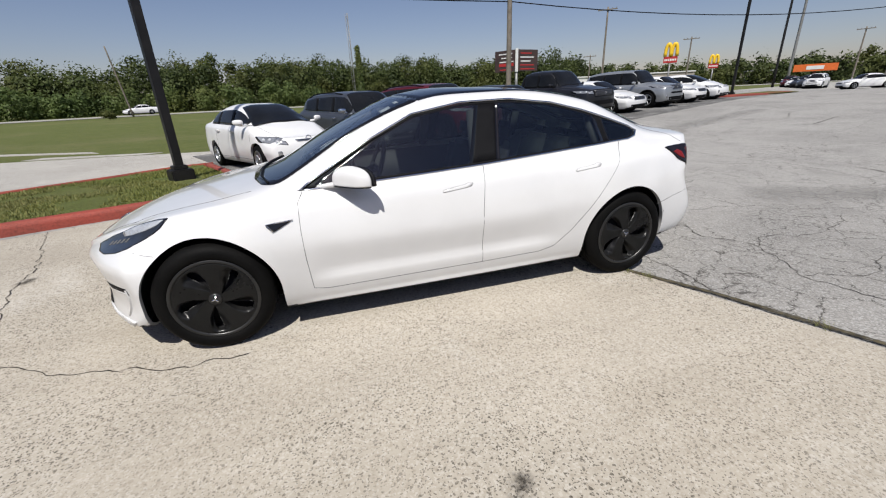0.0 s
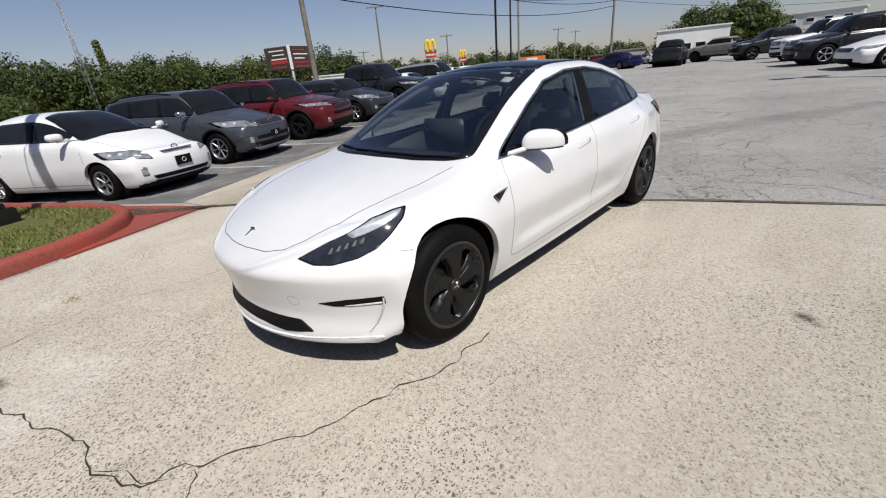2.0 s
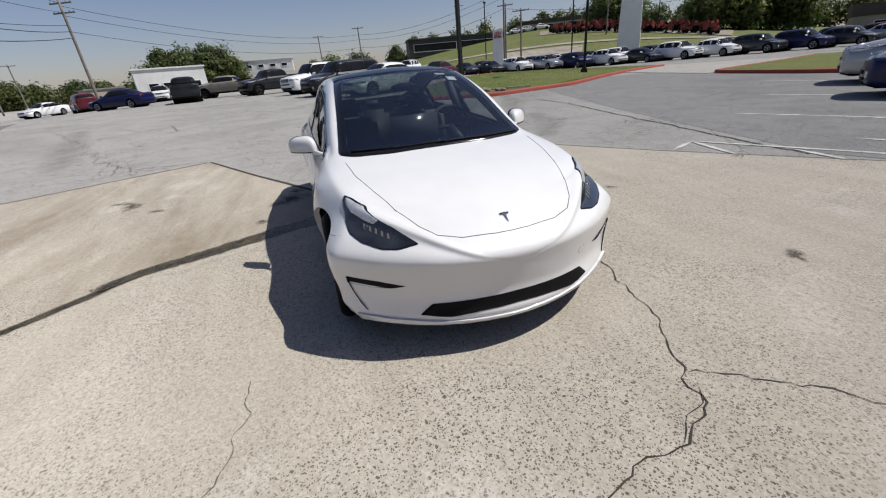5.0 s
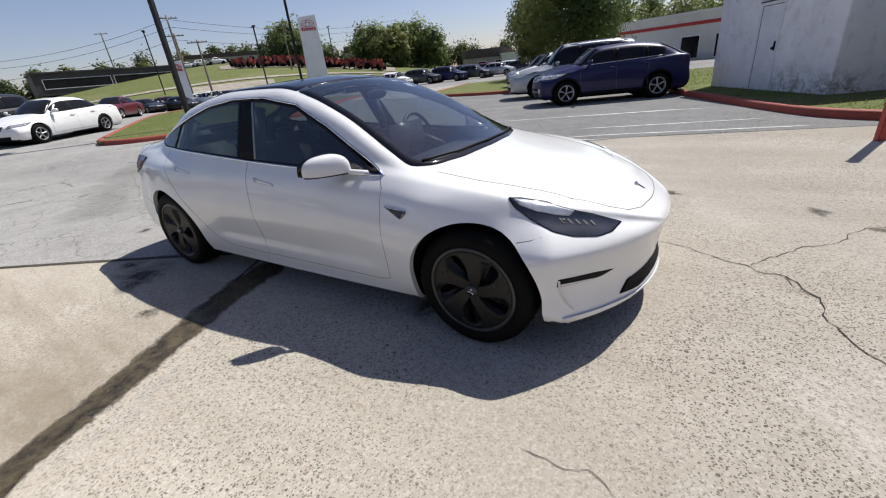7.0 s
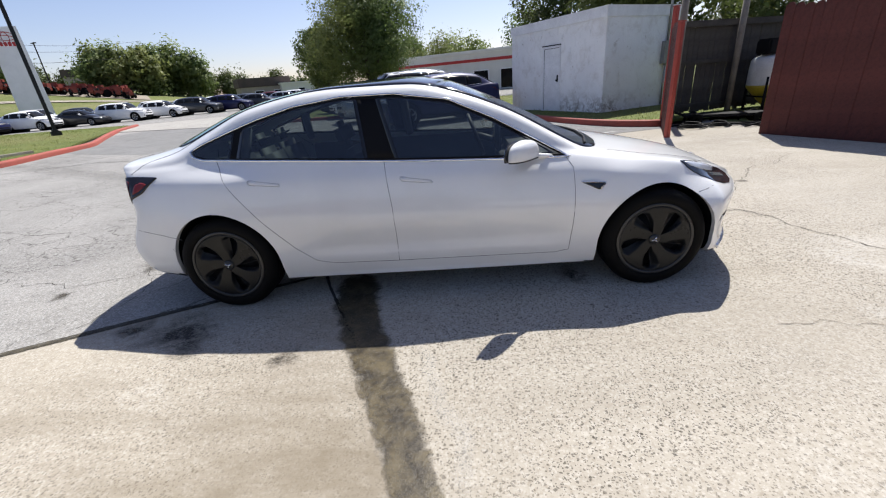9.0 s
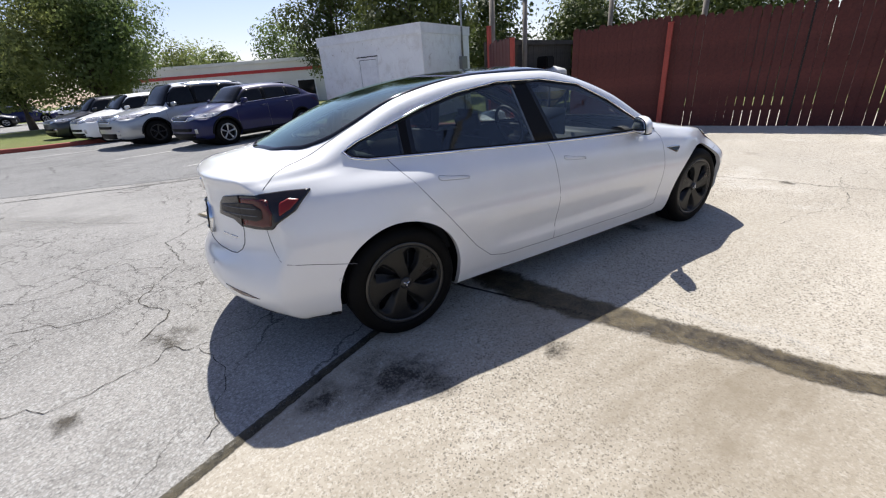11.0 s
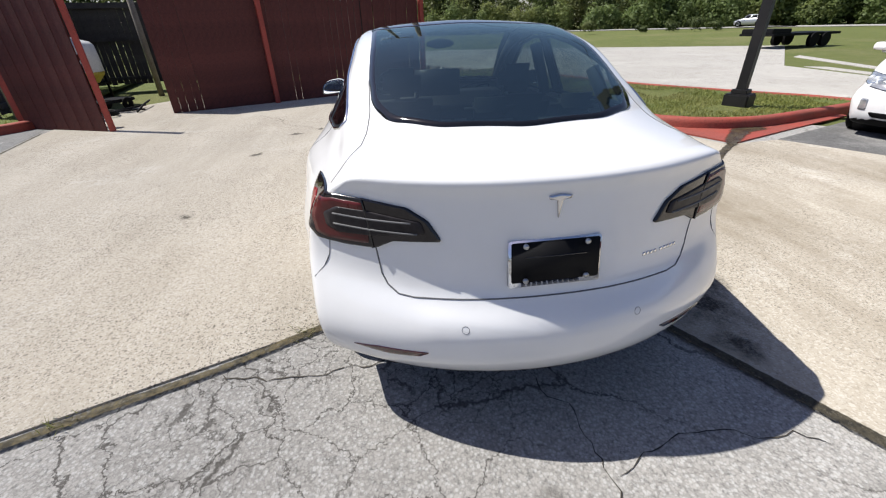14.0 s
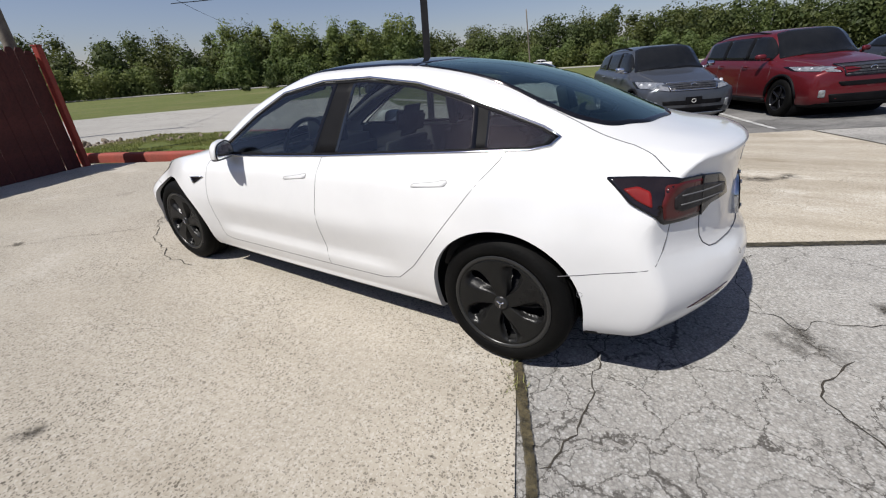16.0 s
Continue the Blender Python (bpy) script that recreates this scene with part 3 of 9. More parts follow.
def grass_mat(name, c1, c2, dry):
    m, nt, b, co = start(name, False)
    big, mid, fine = tex(nt, co, 0.12, 5, 0.6), tex(nt, co, 1.1, 5, 0.7), tex(nt, co, 45, 3, 0.7)
    c = mixc(nt, c1, c2, ramp(nt, mid, 0.35, 0.65))
    c = mixc(nt, c, dry, ramp(nt, big, 0.5, 0.68, 0, 0.6))
    c = mixc(nt, c, tuple(v * 0.35 for v in c1), ramp(nt, fine, 0.45, 0.65, 0, 0.8))
    put(nt, c, b.inputs["Base Color"])
    b.inputs["Roughness"].default_value = 0.9
    b.inputs["Specular IOR Level"].default_value = 0.2
    bumped(nt, b, fine, 0.9, 0.03)
    return m


M_GRASS = grass_mat("lawn", (0.098, 0.128, 0.030), (0.145, 0.17, 0.046), (0.20, 0.18, 0.078))
M_FIELD = grass_mat("field_grass", (0.112, 0.138, 0.038), (0.155, 0.168, 0.056), (0.215, 0.20, 0.098))
M_KERB = surface("red_kerb_paint", (0.32, 0.055, 0.035), (0.25, 0.06, 0.042), 1.7, 0.75, 0, 40, 0.4, 0.4, False)

cuts = sorted(set([-1500, -900, -500, -300, -200, -140, -100, -80, -65] + list(range(-54, 55, 3)) + [65, 80, 100, 140, 200, 300, 500, 900, 1500]))
sheet("ground", cuts, cuts, -0.05, M_FIELD, label="wide green grass field reaching to the tree line")

# corners of the paving
J1, JM, J2, J3 = (-0.80, -0.75), (0.0, -2.37), (-1.47, 0.75), (-2.46, 3.18)     # the joint between the two pours
JK, J4, SB, SC2 = (1.25, -3.9), (-1.9, -0.875), (-5.66, -2.77), (-3.66, -7.3)
A1, A2, A3 = (-0.9, 4.04), (1.2, 5.38), (4.5, 6.25)                              # edge towards the side lot
lay("asphalt_lot", [[(-60, -8), (-60, 60), (6.5, 60), (6.5, 0), (0, -9)], [(-60, -8.0), (0, -9), (-6, -15), (-60, -45)]], -0.012, M_ASPH, "sun-bleached cracked grey asphalt of the car lot", "asphalt")
lay("concrete_slab", [[J1, JM, JK, (3.0, -3.15), (7.9, -1.25), (10.4, -0.3), (10.4, 4.0), (6.4, 6.6), A3], [J1, A3, A2, A1], [J1, A1, J3, J2]],
    0.0, M_CONC, "large slab of pale tan exposed-aggregate concrete", "concrete", 0.5)
JE = 0.012                                                                       # width of the open joint
lay("concrete_slab", [[(J1[0] - JE, J1[1]), (-0.975, -0.42), J4], [(J1[0] - JE, J1[1]), J4, SB, SC2], [(J1[0] - JE, J1[1]), SC2, (JM[0] - JE, JM[1])], [(JM[0] - JE, JM[1]), SC2, (-0.68, -5.9), (1.32, -4.6), (JK[0] - JE, JK[1])]],
    0.002, M_CONC2, "smoother tan concrete slab with stains", "concrete", 0.5)
lay("parking_row", [[(1.36, -4.62), (-0.68, -5.95), (4.5, -11.6)], [(-0.68, -5.95), (-3.66, -7.35), (-17, -24), (4.5, -11.6)], [(-3.66, -7.35), (-28.84, -16.93), (-28.36, -27.69), (-17, -24)]],
    -0.004, M_ASPH_DARK, "dark asphalt of the parking row", "asphalt")


# ---- kerbs, islands, paving beyond ----
def kerb(pts, closed=False, w=0.16, h=0.14, name="kerb", label="red-painted concrete kerb", mat=None):
    """A kerb along a line: a rounded step, its outer face on the line's right-hand side."""
    P = [V((p[0], p[1], 0)) for p in pts]
    fine_pts = []
    n = len(P)
    for i in range(n if closed else n - 1):
        a, b = P[i], P[(i + 1) % n]
        k = max(1, int((b - a).length / 0.35))
        fine_pts += [a.lerp(b, j / k) for j in range(k)]
    if not closed:
        fine_pts.append(P[-1])
    P = fine_pts
    n = len(P)
    for _ in range(3):                       # ease the corners
        P = [P[i] if not closed and i in (0, n - 1) else (P[i - 1] + P[i] * 2 + P[(i + 1) % n]) / 4 for i in range(n)]
    bm = bmesh.new()
    prof = [(0.0, -0.1), (0.004, h * 0.55), (0.018, h * 0.86), (0.045, h), (w - 0.03, h + 0.004), (w, h - 0.012), (w, -0.1)]
    rows = []
    for i, p in enumerate(P):
        a = P[i - 1] if closed or i else p
        b = P[(i + 1) % n] if closed or i < n - 1 else p
        t = (b - a).normalized()
        s = V((-t.y, t.x, 0))
        wob = 0.006 * noise.noise(p * 1.3)
        g = gz(p.x, p.y)
        rows.append([bm.verts.new((p.x + s.x * (u + wob), p.y + s.y * (u + wob), g + v + wob * 0.6)) for u, v in prof])
    for i in range(n if closed else n - 1):
        A, B = rows[i], rows[(i + 1) % n]
        for k in range(len(prof) - 1):
            bm.faces.new((A[k], A[k + 1], B[k + 1], B[k]))
    if not closed:
        bm.faces.new(rows[0][::-1])
        bm.faces.new(rows[-1])
    bmesh.ops.recalc_face_normals(bm, faces=bm.faces)
    return tagged(link_bm(name, bm, mat or M_KERB), label, "kerb", kind="structure")


def lawn(name, polys, lift, label, blades=0, seed=1, height=0.05):
    """A raised bed of grass with blades standing on it."""
    ob = lay(name, polys, lift, M_GRASS, label, "grass", 0.6)
    if blades:
        rnd = random.Random(seed)
        vs, fs = [], []
        tot = [abs(area(p)) for p in polys]
        for poly, ar in zip(polys, tot):
            x0, x1 = min(p[0] for p in poly), max(p[0] for p in poly)
            y0, y1 = min(p[1] for p in poly), max(p[1] for p in poly)
            want, tries = int(blades * ar / sum(tot)), 0
            while want > 0 and tries < blades * 6:
                tries += 1
                x, y = rnd.uniform(x0, x1), rnd.uniform(y0, y1)
                if not inside(poly, x, y) or noise.noise((x * 1.1, y * 1.1, seed)) < -0.25:
                    continue
                want -= 1
                a, h, w = rnd.uniform(0, 6.28), height * rnd.uniform(0.35, 1.25), rnd.uniform(0.006, 0.014)
                g = gz(x, y) + lift - 0.005
                dx, dy = math.cos(a) * w, math.sin(a) * w
                lx, ly = rnd.uniform(-0.7, 0.7) * h, rnd.uniform(-0.7, 0.7) * h
                i = len(vs)
                vs += [(x - dx, y - dy, g), (x + dx, y + dy, g), (x + lx, y + ly, g + h)]
                fs.append((i, i + 1, i + 2))
        me = bpy.data.meshes.new("grass_blades")
        me.from_pydata(vs, [], fs)
        me.materials.append(M_BLADE)
        tagged(new("grass_blades", me), "short green grass blades with clover", "grass", kind="stuff")
    return ob


def leaf_mat(name, c1, c2, c3, through=0.36):
    m, nt, b, co = start(name, False)
    geo = nt.nodes.new("ShaderNodeNewGeometry")
    big = tex(nt, co, 0.25, 3, 0.6)
    c = mixc(nt, c1, c2, geo.outputs["Random Per Island"])
    c = mixc(nt, c, c3, ramp(nt, big, 0.42, 0.62, 0, 0.8))
    c = mixc(nt, c, tuple(v * k for v, k in zip(c2, (1.15, 0.95, 0.8))), ramp(nt, tex(nt, co, 0.09, 3, 0.6), 0.45, 0.65, 0, 0.6))
    put(nt, c, b.inputs["Base Color"])
    b.inputs["Roughness"].default_value = 0.6
    b.inputs["Specular IOR Level"].default_value = 0.3
    tl = nd(nt, "ShaderNodeBsdfTranslucent")
    put(nt, c, tl.inputs["Color"])
    mx = nt.nodes.new("ShaderNodeMixShader")
    mx.inputs[0].default_value = through
    nt.links.new(b.outputs[0], mx.inputs[1])
    nt.links.new(tl.outputs[0], mx.inputs[2])
    nt.links.new(mx.outputs[0], nt.nodes["Material Output"].inputs[0])
    return m


M_BLADE = leaf_mat("grass_blade", (0.15, 0.20, 0.045), (0.22, 0.25, 0.075), (0.27, 0.25, 0.12))
M_LEAF = leaf_mat("leaves", (0.060, 0.085, 0.024), (0.115, 0.142, 0.045), (0.034, 0.052, 0.018))
M_LEAF2 = leaf_mat("bright_leaves", (0.12, 0.172, 0.05), (0.195, 0.245, 0.09), (0.078, 0.12, 0.038), 0.48)
M_BARK = surface("bark", (0.12, 0.095, 0.07), (0.07, 0.055, 0.042), 4, 0.9, 0, 30, 0.6, 0.3)
M_POLEBLK = surface("bronze_pole_paint", (0.008, 0.0075, 0.008), (0.013, 0.012, 0.012), 3, 0.5, 0.2, 40, 0.1)
M_POLEGREY = surface("galvanised_pole", (0.30, 0.30, 0.29), (0.22, 0.22, 0.21), 2, 0.5, 0.5, 40, 0.1)
M_POLEWOOD = surface("weathered_pole_wood", (0.23, 0.20, 0.165), (0.15, 0.13, 0.105), 3, 0.9, 0, 50, 0.4, 0.3)
M_REDWOOD = surface("red_brown_fence_stain", (0.095, 0.021, 0.017), (0.062, 0.015, 0.013), 1.6, 0.8, 0, 30, 0.5, 0.35)
M_REDPOST = surface("red_post_paint", (0.33, 0.045, 0.03), (0.25, 0.04, 0.028), 2.2, 0.6, 0, 30, 0.3, 0.25)
M_OLDWOOD = surface("grey_old_wood", (0.062, 0.054, 0.047), (0.036, 0.032, 0.029), 2.2, 0.9, 0, 30, 0.5, 0.35)
def chipped_mat():
    """Old white paint over block, chipped through to grey in patches and streaks."""
    m, nt, b, co = start("chipped_white_block_paint", False)
    big, mid, fine = tex(nt, co, 0.9, 5, 0.6), tex(nt, co, 5.5, 6, 0.72, 0.6), tex(nt, co, 28, 4, 0.7)
    c = mixc(nt, (0.84, 0.84, 0.845), (0.76, 0.76, 0.77), ramp(nt, big, 0.35, 0.65))
    c = mixc(nt, c, (0.36, 0.32, 0.28), times(nt, ramp(nt, mid, 0.62, 0.68), ramp(nt, big, 0.40, 0.60), 0.75))
    c = mixc(nt, c, (0.22, 0.20, 0.18), times(nt, ramp(nt, fine, 0.62, 0.70), ramp(nt, mid, 0.46, 0.58), 0.7))
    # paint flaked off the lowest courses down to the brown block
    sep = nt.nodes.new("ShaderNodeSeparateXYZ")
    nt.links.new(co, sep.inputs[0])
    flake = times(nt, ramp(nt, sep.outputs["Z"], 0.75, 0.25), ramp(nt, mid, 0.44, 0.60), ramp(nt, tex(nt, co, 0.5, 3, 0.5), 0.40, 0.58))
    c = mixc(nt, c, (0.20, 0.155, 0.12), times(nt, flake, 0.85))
    c = mixc(nt, c, (0.50, 0.46, 0.42), times(nt, ramp(nt, tex(nt, co, 2.2, 6, 0.7, 0.5), 0.50, 0.72), 0.55))
    put(nt, c, b.inputs["Base Color"])
    b.inputs["Roughness"].default_value = 0.8
    bumped(nt, b, fine, 0.5, 0.01)
    return m


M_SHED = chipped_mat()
M_SHEDTRIM = surface("white_wood_trim", (0.80, 0.80, 0.82), (0.70, 0.70, 0.72), 3, 0.7, 0, 30, 0.3, 0.12)
M_STRIPE = surface("worn_white_line", (0.55, 0.55, 0.53), (0.32, 0.32, 0.31), 3.5, 0.85, 0, 30, 0.3, 0.45, False)
M_CRACK = surface("crack_dirt", (0.05, 0.042, 0.032), (0.03, 0.026, 0.02), 4, 0.95, 0, 40, 0.4, 0.3, False)
M_PALE = concrete_mat("pale_concrete_road", (0.41, 0.395, 0.365), (0.37, 0.355, 0.325))
M_GRAVEL = surface("gravel_dirt", (0.30, 0.26, 0.21), (0.20, 0.17, 0.13), 1.2, 0.95, 0, 18, 0.8, 0.5, False)
M_ROCK = surface("broken_rock", (0.25, 0.205, 0.155), (0.15, 0.12, 0.09), 5, 0.9, 0, 30, 0.5, 0.2)

ISL1 = [[(10.4, -0.5), (4.3, -2.9), (3.0, -3.5), (2.32, -3.84), (2.10, -4.3), (2.2, -4.95), (2.72, -6.35), (6.6, -5.4), (11.4, -3.4)], [(2.72, -6.35), (3.5, -8.3), (3.75, -8.5), (6.6, -5.4)]]
lawn("grass_island", ISL1, 0.105, "kerbed bed of green grass with clover under the lamp pole", 26000, 3, 0.045)
kerb([(10.4, -0.45), (7.7, -1.4), (4.3, -2.8), (2.7, -3.3), (2.05, -3.75), (1.82, -4.25), (1.95, -4.9), (2.6, -6.6), (3.3, -8.4)], False)
kerb([(3.3, -8.5), (3.9, -8.55), (5.2, -7.0), (6.6, -5.5), (8.6, -4.6)], False)
lay("painted_gutter", [[(2.95, -3.19), (1.26, -3.91), (1.55, -4.6), (2.1, -4.7), (2.6, -3.7)], [(1.55, -4.6), (2.75, -7.3), (3.0, -7.3), (2.1, -4.7)]], 0.008, M_KERB, "red-painted gutter apron at the kerb end", "gutter", 0.3, 0.02)
ISLA = [[(-13.89, 3.07), (-11.84, 6.63), (-12.83, 11.05), (-17.47, 17.91), (-22.1, 25.58), (-36.51, 25.87), (-42.7, 21.37)]]
lawn("grass_island", ISLA, 0.11, "kerbed green grass island in the lot", 9000, 5, 0.06)
kerb([(-42.7, 21.51), (-14.04, 2.96), (-13.19, 3.4), (-11.62, 6.61), (-12.6, 11), (-17.26, 17.93), (-21.97, 25.65)], False)
lawn("grass_island", [[(-11.29, 17.69), (-7.24, 17.67), (-1, 19), (-3, 38), (-15.7, 32)]], 0.11, "kerbed strip of mown green grass", 0)
kerb([(-15.8, 32), (-11.44, 17.55), (-7.25, 17.5), (-1, 18.8)], False)
lay("driveway", [[(-17.47, 17.91), (-11.47, 17.47), (-15.8, 32), (-24.16, 28.18)]], 0.012, M_PALE, "pale concrete driveway between grass islands", "driveway")
lawn("grass_verge", [[(1.7, 13.2), (3.55, 8.7), (4.3, 7.3), (5.2, 6.85), (14, 9), (14, 26), (1.2, 26)]], 0.12, "green grass verge round the white shed", 16000, 9, 0.06)
kerb([(1.0, 15.5), (1.5, 13.1), (3.4, 8.65), (4.15, 7.2), (5.1, 6.7)], False)
lawn("grass_island", [[(-26.2, -18.2), (-45.5, -27.0), (-47, -31.5), (-31.0, -26.5)]], 0.11, "small grass island at the end of the parked row", 0)
kerb([(-47, -31.0), (-45.6, -27.6), (-30.0, -19.7), (-26.0, -17.9), (-25.6, -18.8), (-30.8, -26.7)][::-1], False)
lay("concrete_road", [[(8.2, -4.7), (14.5, -0.3), (26, 0.5), (30, -9), (21, -24), (10.8, -14.0)], [(8.2, -4.7), (10.8, -14.0), (3.2, -12.7), (3.2, -10.5), (3.4, -9.0), (6.6, -5.6)]], -0.02, M_PALE, "wide pale concrete service road", "road")
lay("gravel_patch", [[(8.4, -3.0), (13.5, 0.2), (14.5, -0.4), (9.0, -4.9), (6.9, -5.0)]], 0.02, M_GRAVEL, "brown bare soil with rubble", "soil", 0.4, 0.02)
lay("sandy_patch", [[(8.5, -15.3), (14, -17.6), (14.6, -18.5), (9, -16.0)], [(6.5, -13.6), (10.4, -14.4), (10.0, -14.9), (6.0, -13.9)]], -0.03, M_PALE, "pale sandy patch in the field", "soil", 0.6, 0.02)
HW = [(-170, -78), (-60, -84), (10, -80), (60, -62), (92, -28), (110, 30)]
for a, b in zip(HW, HW[1:]):
    d = V((b[0] - a[0], b[1] - a[1])).normalized() * 1.5
    nx, ny = -d.y / 1.5 * 4.5, d.x / 1.5 * 4.5
    lay("highway", [[(a[0] - nx - d.x, a[1] - ny - d.y), (b[0] - nx + d.x, b[1] - ny + d.y), (b[0] + nx + d.x, b[1] + ny + d.y), (a[0] + nx - d.x, a[1] + ny - d.y)]], 0.05, M_ROAD, "distant pale highway beyond the field", "road", 4)
lay("street", [[(-60, -46), (-60, 62), (-170, 90), (-200, -100)]], -0.02, M_ROAD, "pale street and lots behind the car lot", "street", 6)


def ribbon(name, pts, w, lift, mat, label, category, seed=0, wob=0.05, jag=0.35):
    """A thin uneven strip lying on the ground: a crack, a stain or a painted line."""
    rnd = random.Random(seed)
    P = []
    for a, b in zip(pts, pts[1:]):
        n = max(1, int(math.hypot(b[0] - a[0], b[1] - a[1]) / 0.035)) if wob else max(1, int(math.hypot(b[0] - a[0], b[1] - a[1]) / 0.25))
        P += [(a[0] + (b[0] - a[0]) * j / n, a[1] + (b[1] - a[1]) * j / n) for j in range(n)]
    P.append(pts[-1])
    bm = bmesh.new()
    prev = None
    for i, p in enumerate(P):
        a, b = P[max(0, i - 1)], P[min(len(P) - 1, i + 1)]
        t = V((b[0] - a[0], b[1] - a[1])).normalized()
        s = V((-t.y, t.x))
        o = wob * (noise.noise((p[0] * 2.1, p[1] * 2.1, seed)) + 0.5 * noise.noise((p[0] * 9, p[1] * 9, seed)) + 0.22 * noise.noise((p[0] * 31, p[1] * 31, seed)))
        ww = w * (1 + jag * rnd.uniform(-1, 1)) if jag else w
        if jag and (i == 0 or i == len(P) - 1):
            ww = w * 0.15
        row = []
        for k in (1, -1):
            x, y = p[0] + s.x * (o + k * ww / 2), p[1] + s.y * (o + k * ww / 2)
            row.append(bm.verts.new((x, y, gz(x, y) + lift)))
        if prev:
            bm.faces.new((prev[0], prev[1], row[1], row[0]))
        prev = row
    bmesh.ops.recalc_face_normals(bm, faces=bm.faces)
    for f in bm.faces:
        if f.normal.z < 0:
            f.normal_flip()
    return tagged(link_bm(name, bm, mat, smooth=False), label, category, kind="structure")


# ---- the grassy hill beyond the far rows ----
def hill_z(az, d):
    az %= 360
    if not 106 < az < 185 or d < 66:
        return 0.0
    t = min(1.0, (d - 66) / 104)
    return 10.0 * (1 - (1 - t) ** 2) * math.sin(math.pi * (185 - az) / 79) ** 2.2


def hill_at(x, y):
    return hill_z(math.degrees(math.atan2(y, x - 0.7)), math.hypot(x - 0.7, y))


# ---- poles, wires, signs ----
def lamp_pole(x, y, lift, h=9.0, w=0.075, heads=2, base=True, az=0.0):
    g = gz(x, y) + lift
    p = thing("street_lamp", "tall dark bronze square lamp pole on a black base", "lamp pole", "lot lamp poles", (x, y, g), az)
    bm = bmesh.new()
    for k in range(6):
        box(bm, -w, w, -w, w, 0.25 + (h - 0.25) * k / 6, 0.25 + (h - 0.25) * (k + 1) / 6, 0)
    bmesh.ops.remove_doubles(bm, verts=bm.verts, dist=0.001)
    part("pole", bm, M_POLEBLK, p, smooth=False)
    if base:
        bm = bmesh.new()
        box(bm, -0.19, 0.19, -0.19, 0.19, -0.1, 0.2, 0.02)
        box(bm, -w - 0.05, w + 0.05, -w - 0.05, w + 0.05, 0.2, 0.27, 0.01)
        part("base", bm, M_POLEBLK, p, "black-painted concrete base", False)
    bm = bmesh.new()
    for s in (-1, 1)[:heads]:
        box(bm, -0.2, 0.2, s * 0.15, s * 0.75, h - 0.12, h + 0.04, 0.03)
    box(bm, -0.03, 0.03, -0.5, 0.5, h - 0.08, h - 0.02)
    part("lamp_head", bm, M_POLEBLK, p, "", False)
    return p


def utility_pole(x, y, h, r=0.15, mat=None, arms=1, lean=0.0, name="utility_pole", label="weathered grey wooden utility pole", lift=0.0, az=40):
    p = thing(name, label, "utility pole", "utility poles", (x, y, gz(x, y) + lift), az)
    bm = bmesh.new()
    tube(bm, [(lean * k / 8, 0, -0.2 + (h + 0.2) * k / 8) for k in range(9)], [r * (1 - 0.04 * k) for k in range(9)], 10)
    part("pole", bm, mat or M_POLEWOOD, p)
    for k in range(arms):
        bm = bmesh.new()
        z = h - 0.4 - 0.9 * k
        box(bm, -1.2 + lean, 1.2 + lean, 0.1, 0.22, z, z + 0.12)
        for xx in (-1.1, -0.6, 0.6, 1.1):
            cyl(bm, (xx + lean, 0.16, z + 0.1), (xx + lean, 0.16, z + 0.28), 0.05, 0.03, 8)
        part("crossarm", bm, M_POLEWOOD, p, "", False)
    return p


def wire(a, b, sag=0.8, r=0.018, n=14):
    bm = bmesh.new()
    a, b = V(a), V(b)
    tube(bm, [a.lerp(b, i / n) - V((0, 0, sag * 4 * (i / n) * (1 - i / n))) for i in range(n + 1)], r, 5)
    return tagged(link_bm("power_line", bm, M_BLACK), "thin black overhead power line", "power line", "power lines")


def polar(az, d, z=0.0, c=(0.7, 0.0)):
    return (c[0] + d * math.cos(radians(az)), c[1] + d * math.sin(radians(az)), z)


lamp_pole(3.27, -5.62, 0.105, 8.5, 0.07, 2, True, 30)
lamp_pole(-13.89, 6.15, 0.11, 8.5, 0.07, 2, True, 20)
lamp_pole(-31.2, -22.5, 0.11, 7.2, 0.08, 2, True, 20)
lamp_pole(-19.0, 16.3, 0.11, 8.3, 0.07, 2, True, 50)
lamp_pole(-49.5, 37.0, 0.0, 9, 0.08, 2, False, 60)
lamp_pole(-68.6, 32.8, hill_at(-68.6, 32.8), 9, 0.08, 2, False, 60)
lamp_pole(-74.6, 76.3, hill_at(-74.6, 76.3), 8, 0.08, 2, False, 60)
utility_pole(-11.3, -21.4, 11.5, 0.17, arms=1)
utility_pole(-74.6, -50.4, 24, 0.2, M_POLEBLK, 0, name="steel_pole", label="very tall dark steel pole by the street")
utility_pole(-84.2, -54.8, 26, 0.25, M_POLEGREY, 0, name="steel_pole", label="tall grey steel pole")
utility_pole(-56, -22, 11.0, 0.17, arms=2, az=70)
utility_pole(-60.0, 32.0, 11.5, 0.16, arms=1, az=70)
utility_pole(16.8, 0.37, 9.5, 0.165, arms=1, az=60)
utility_pole(9.15, -0.48, 6.0, 0.11, arms=0, label="weathered grey timber pole behind the fence end")
for az, d, h in ((-129.2, 62, 11), (-138, 85, 8.5), (-127, 95, 7.5), (171, 95, 9), (176, 110, 9.5), (152, 70, 8.8), (140, 95, 9), (126, 110, 9), (108, 100, 9), (-152, 105, 9), (-154, 120, 9), (158, 120, 10), (150, 64, 8)):
    q = polar(az, d)
    utility_pole(q[0], q[1], h, 0.15, arms=1, az=az + 80, lift=hill_z(az, d))
utility_pole(*polar(-70.5, 72)[:2], 9.0, 0.12, arms=0, lean=1.0, label="leaning bare utility pole by the highway")
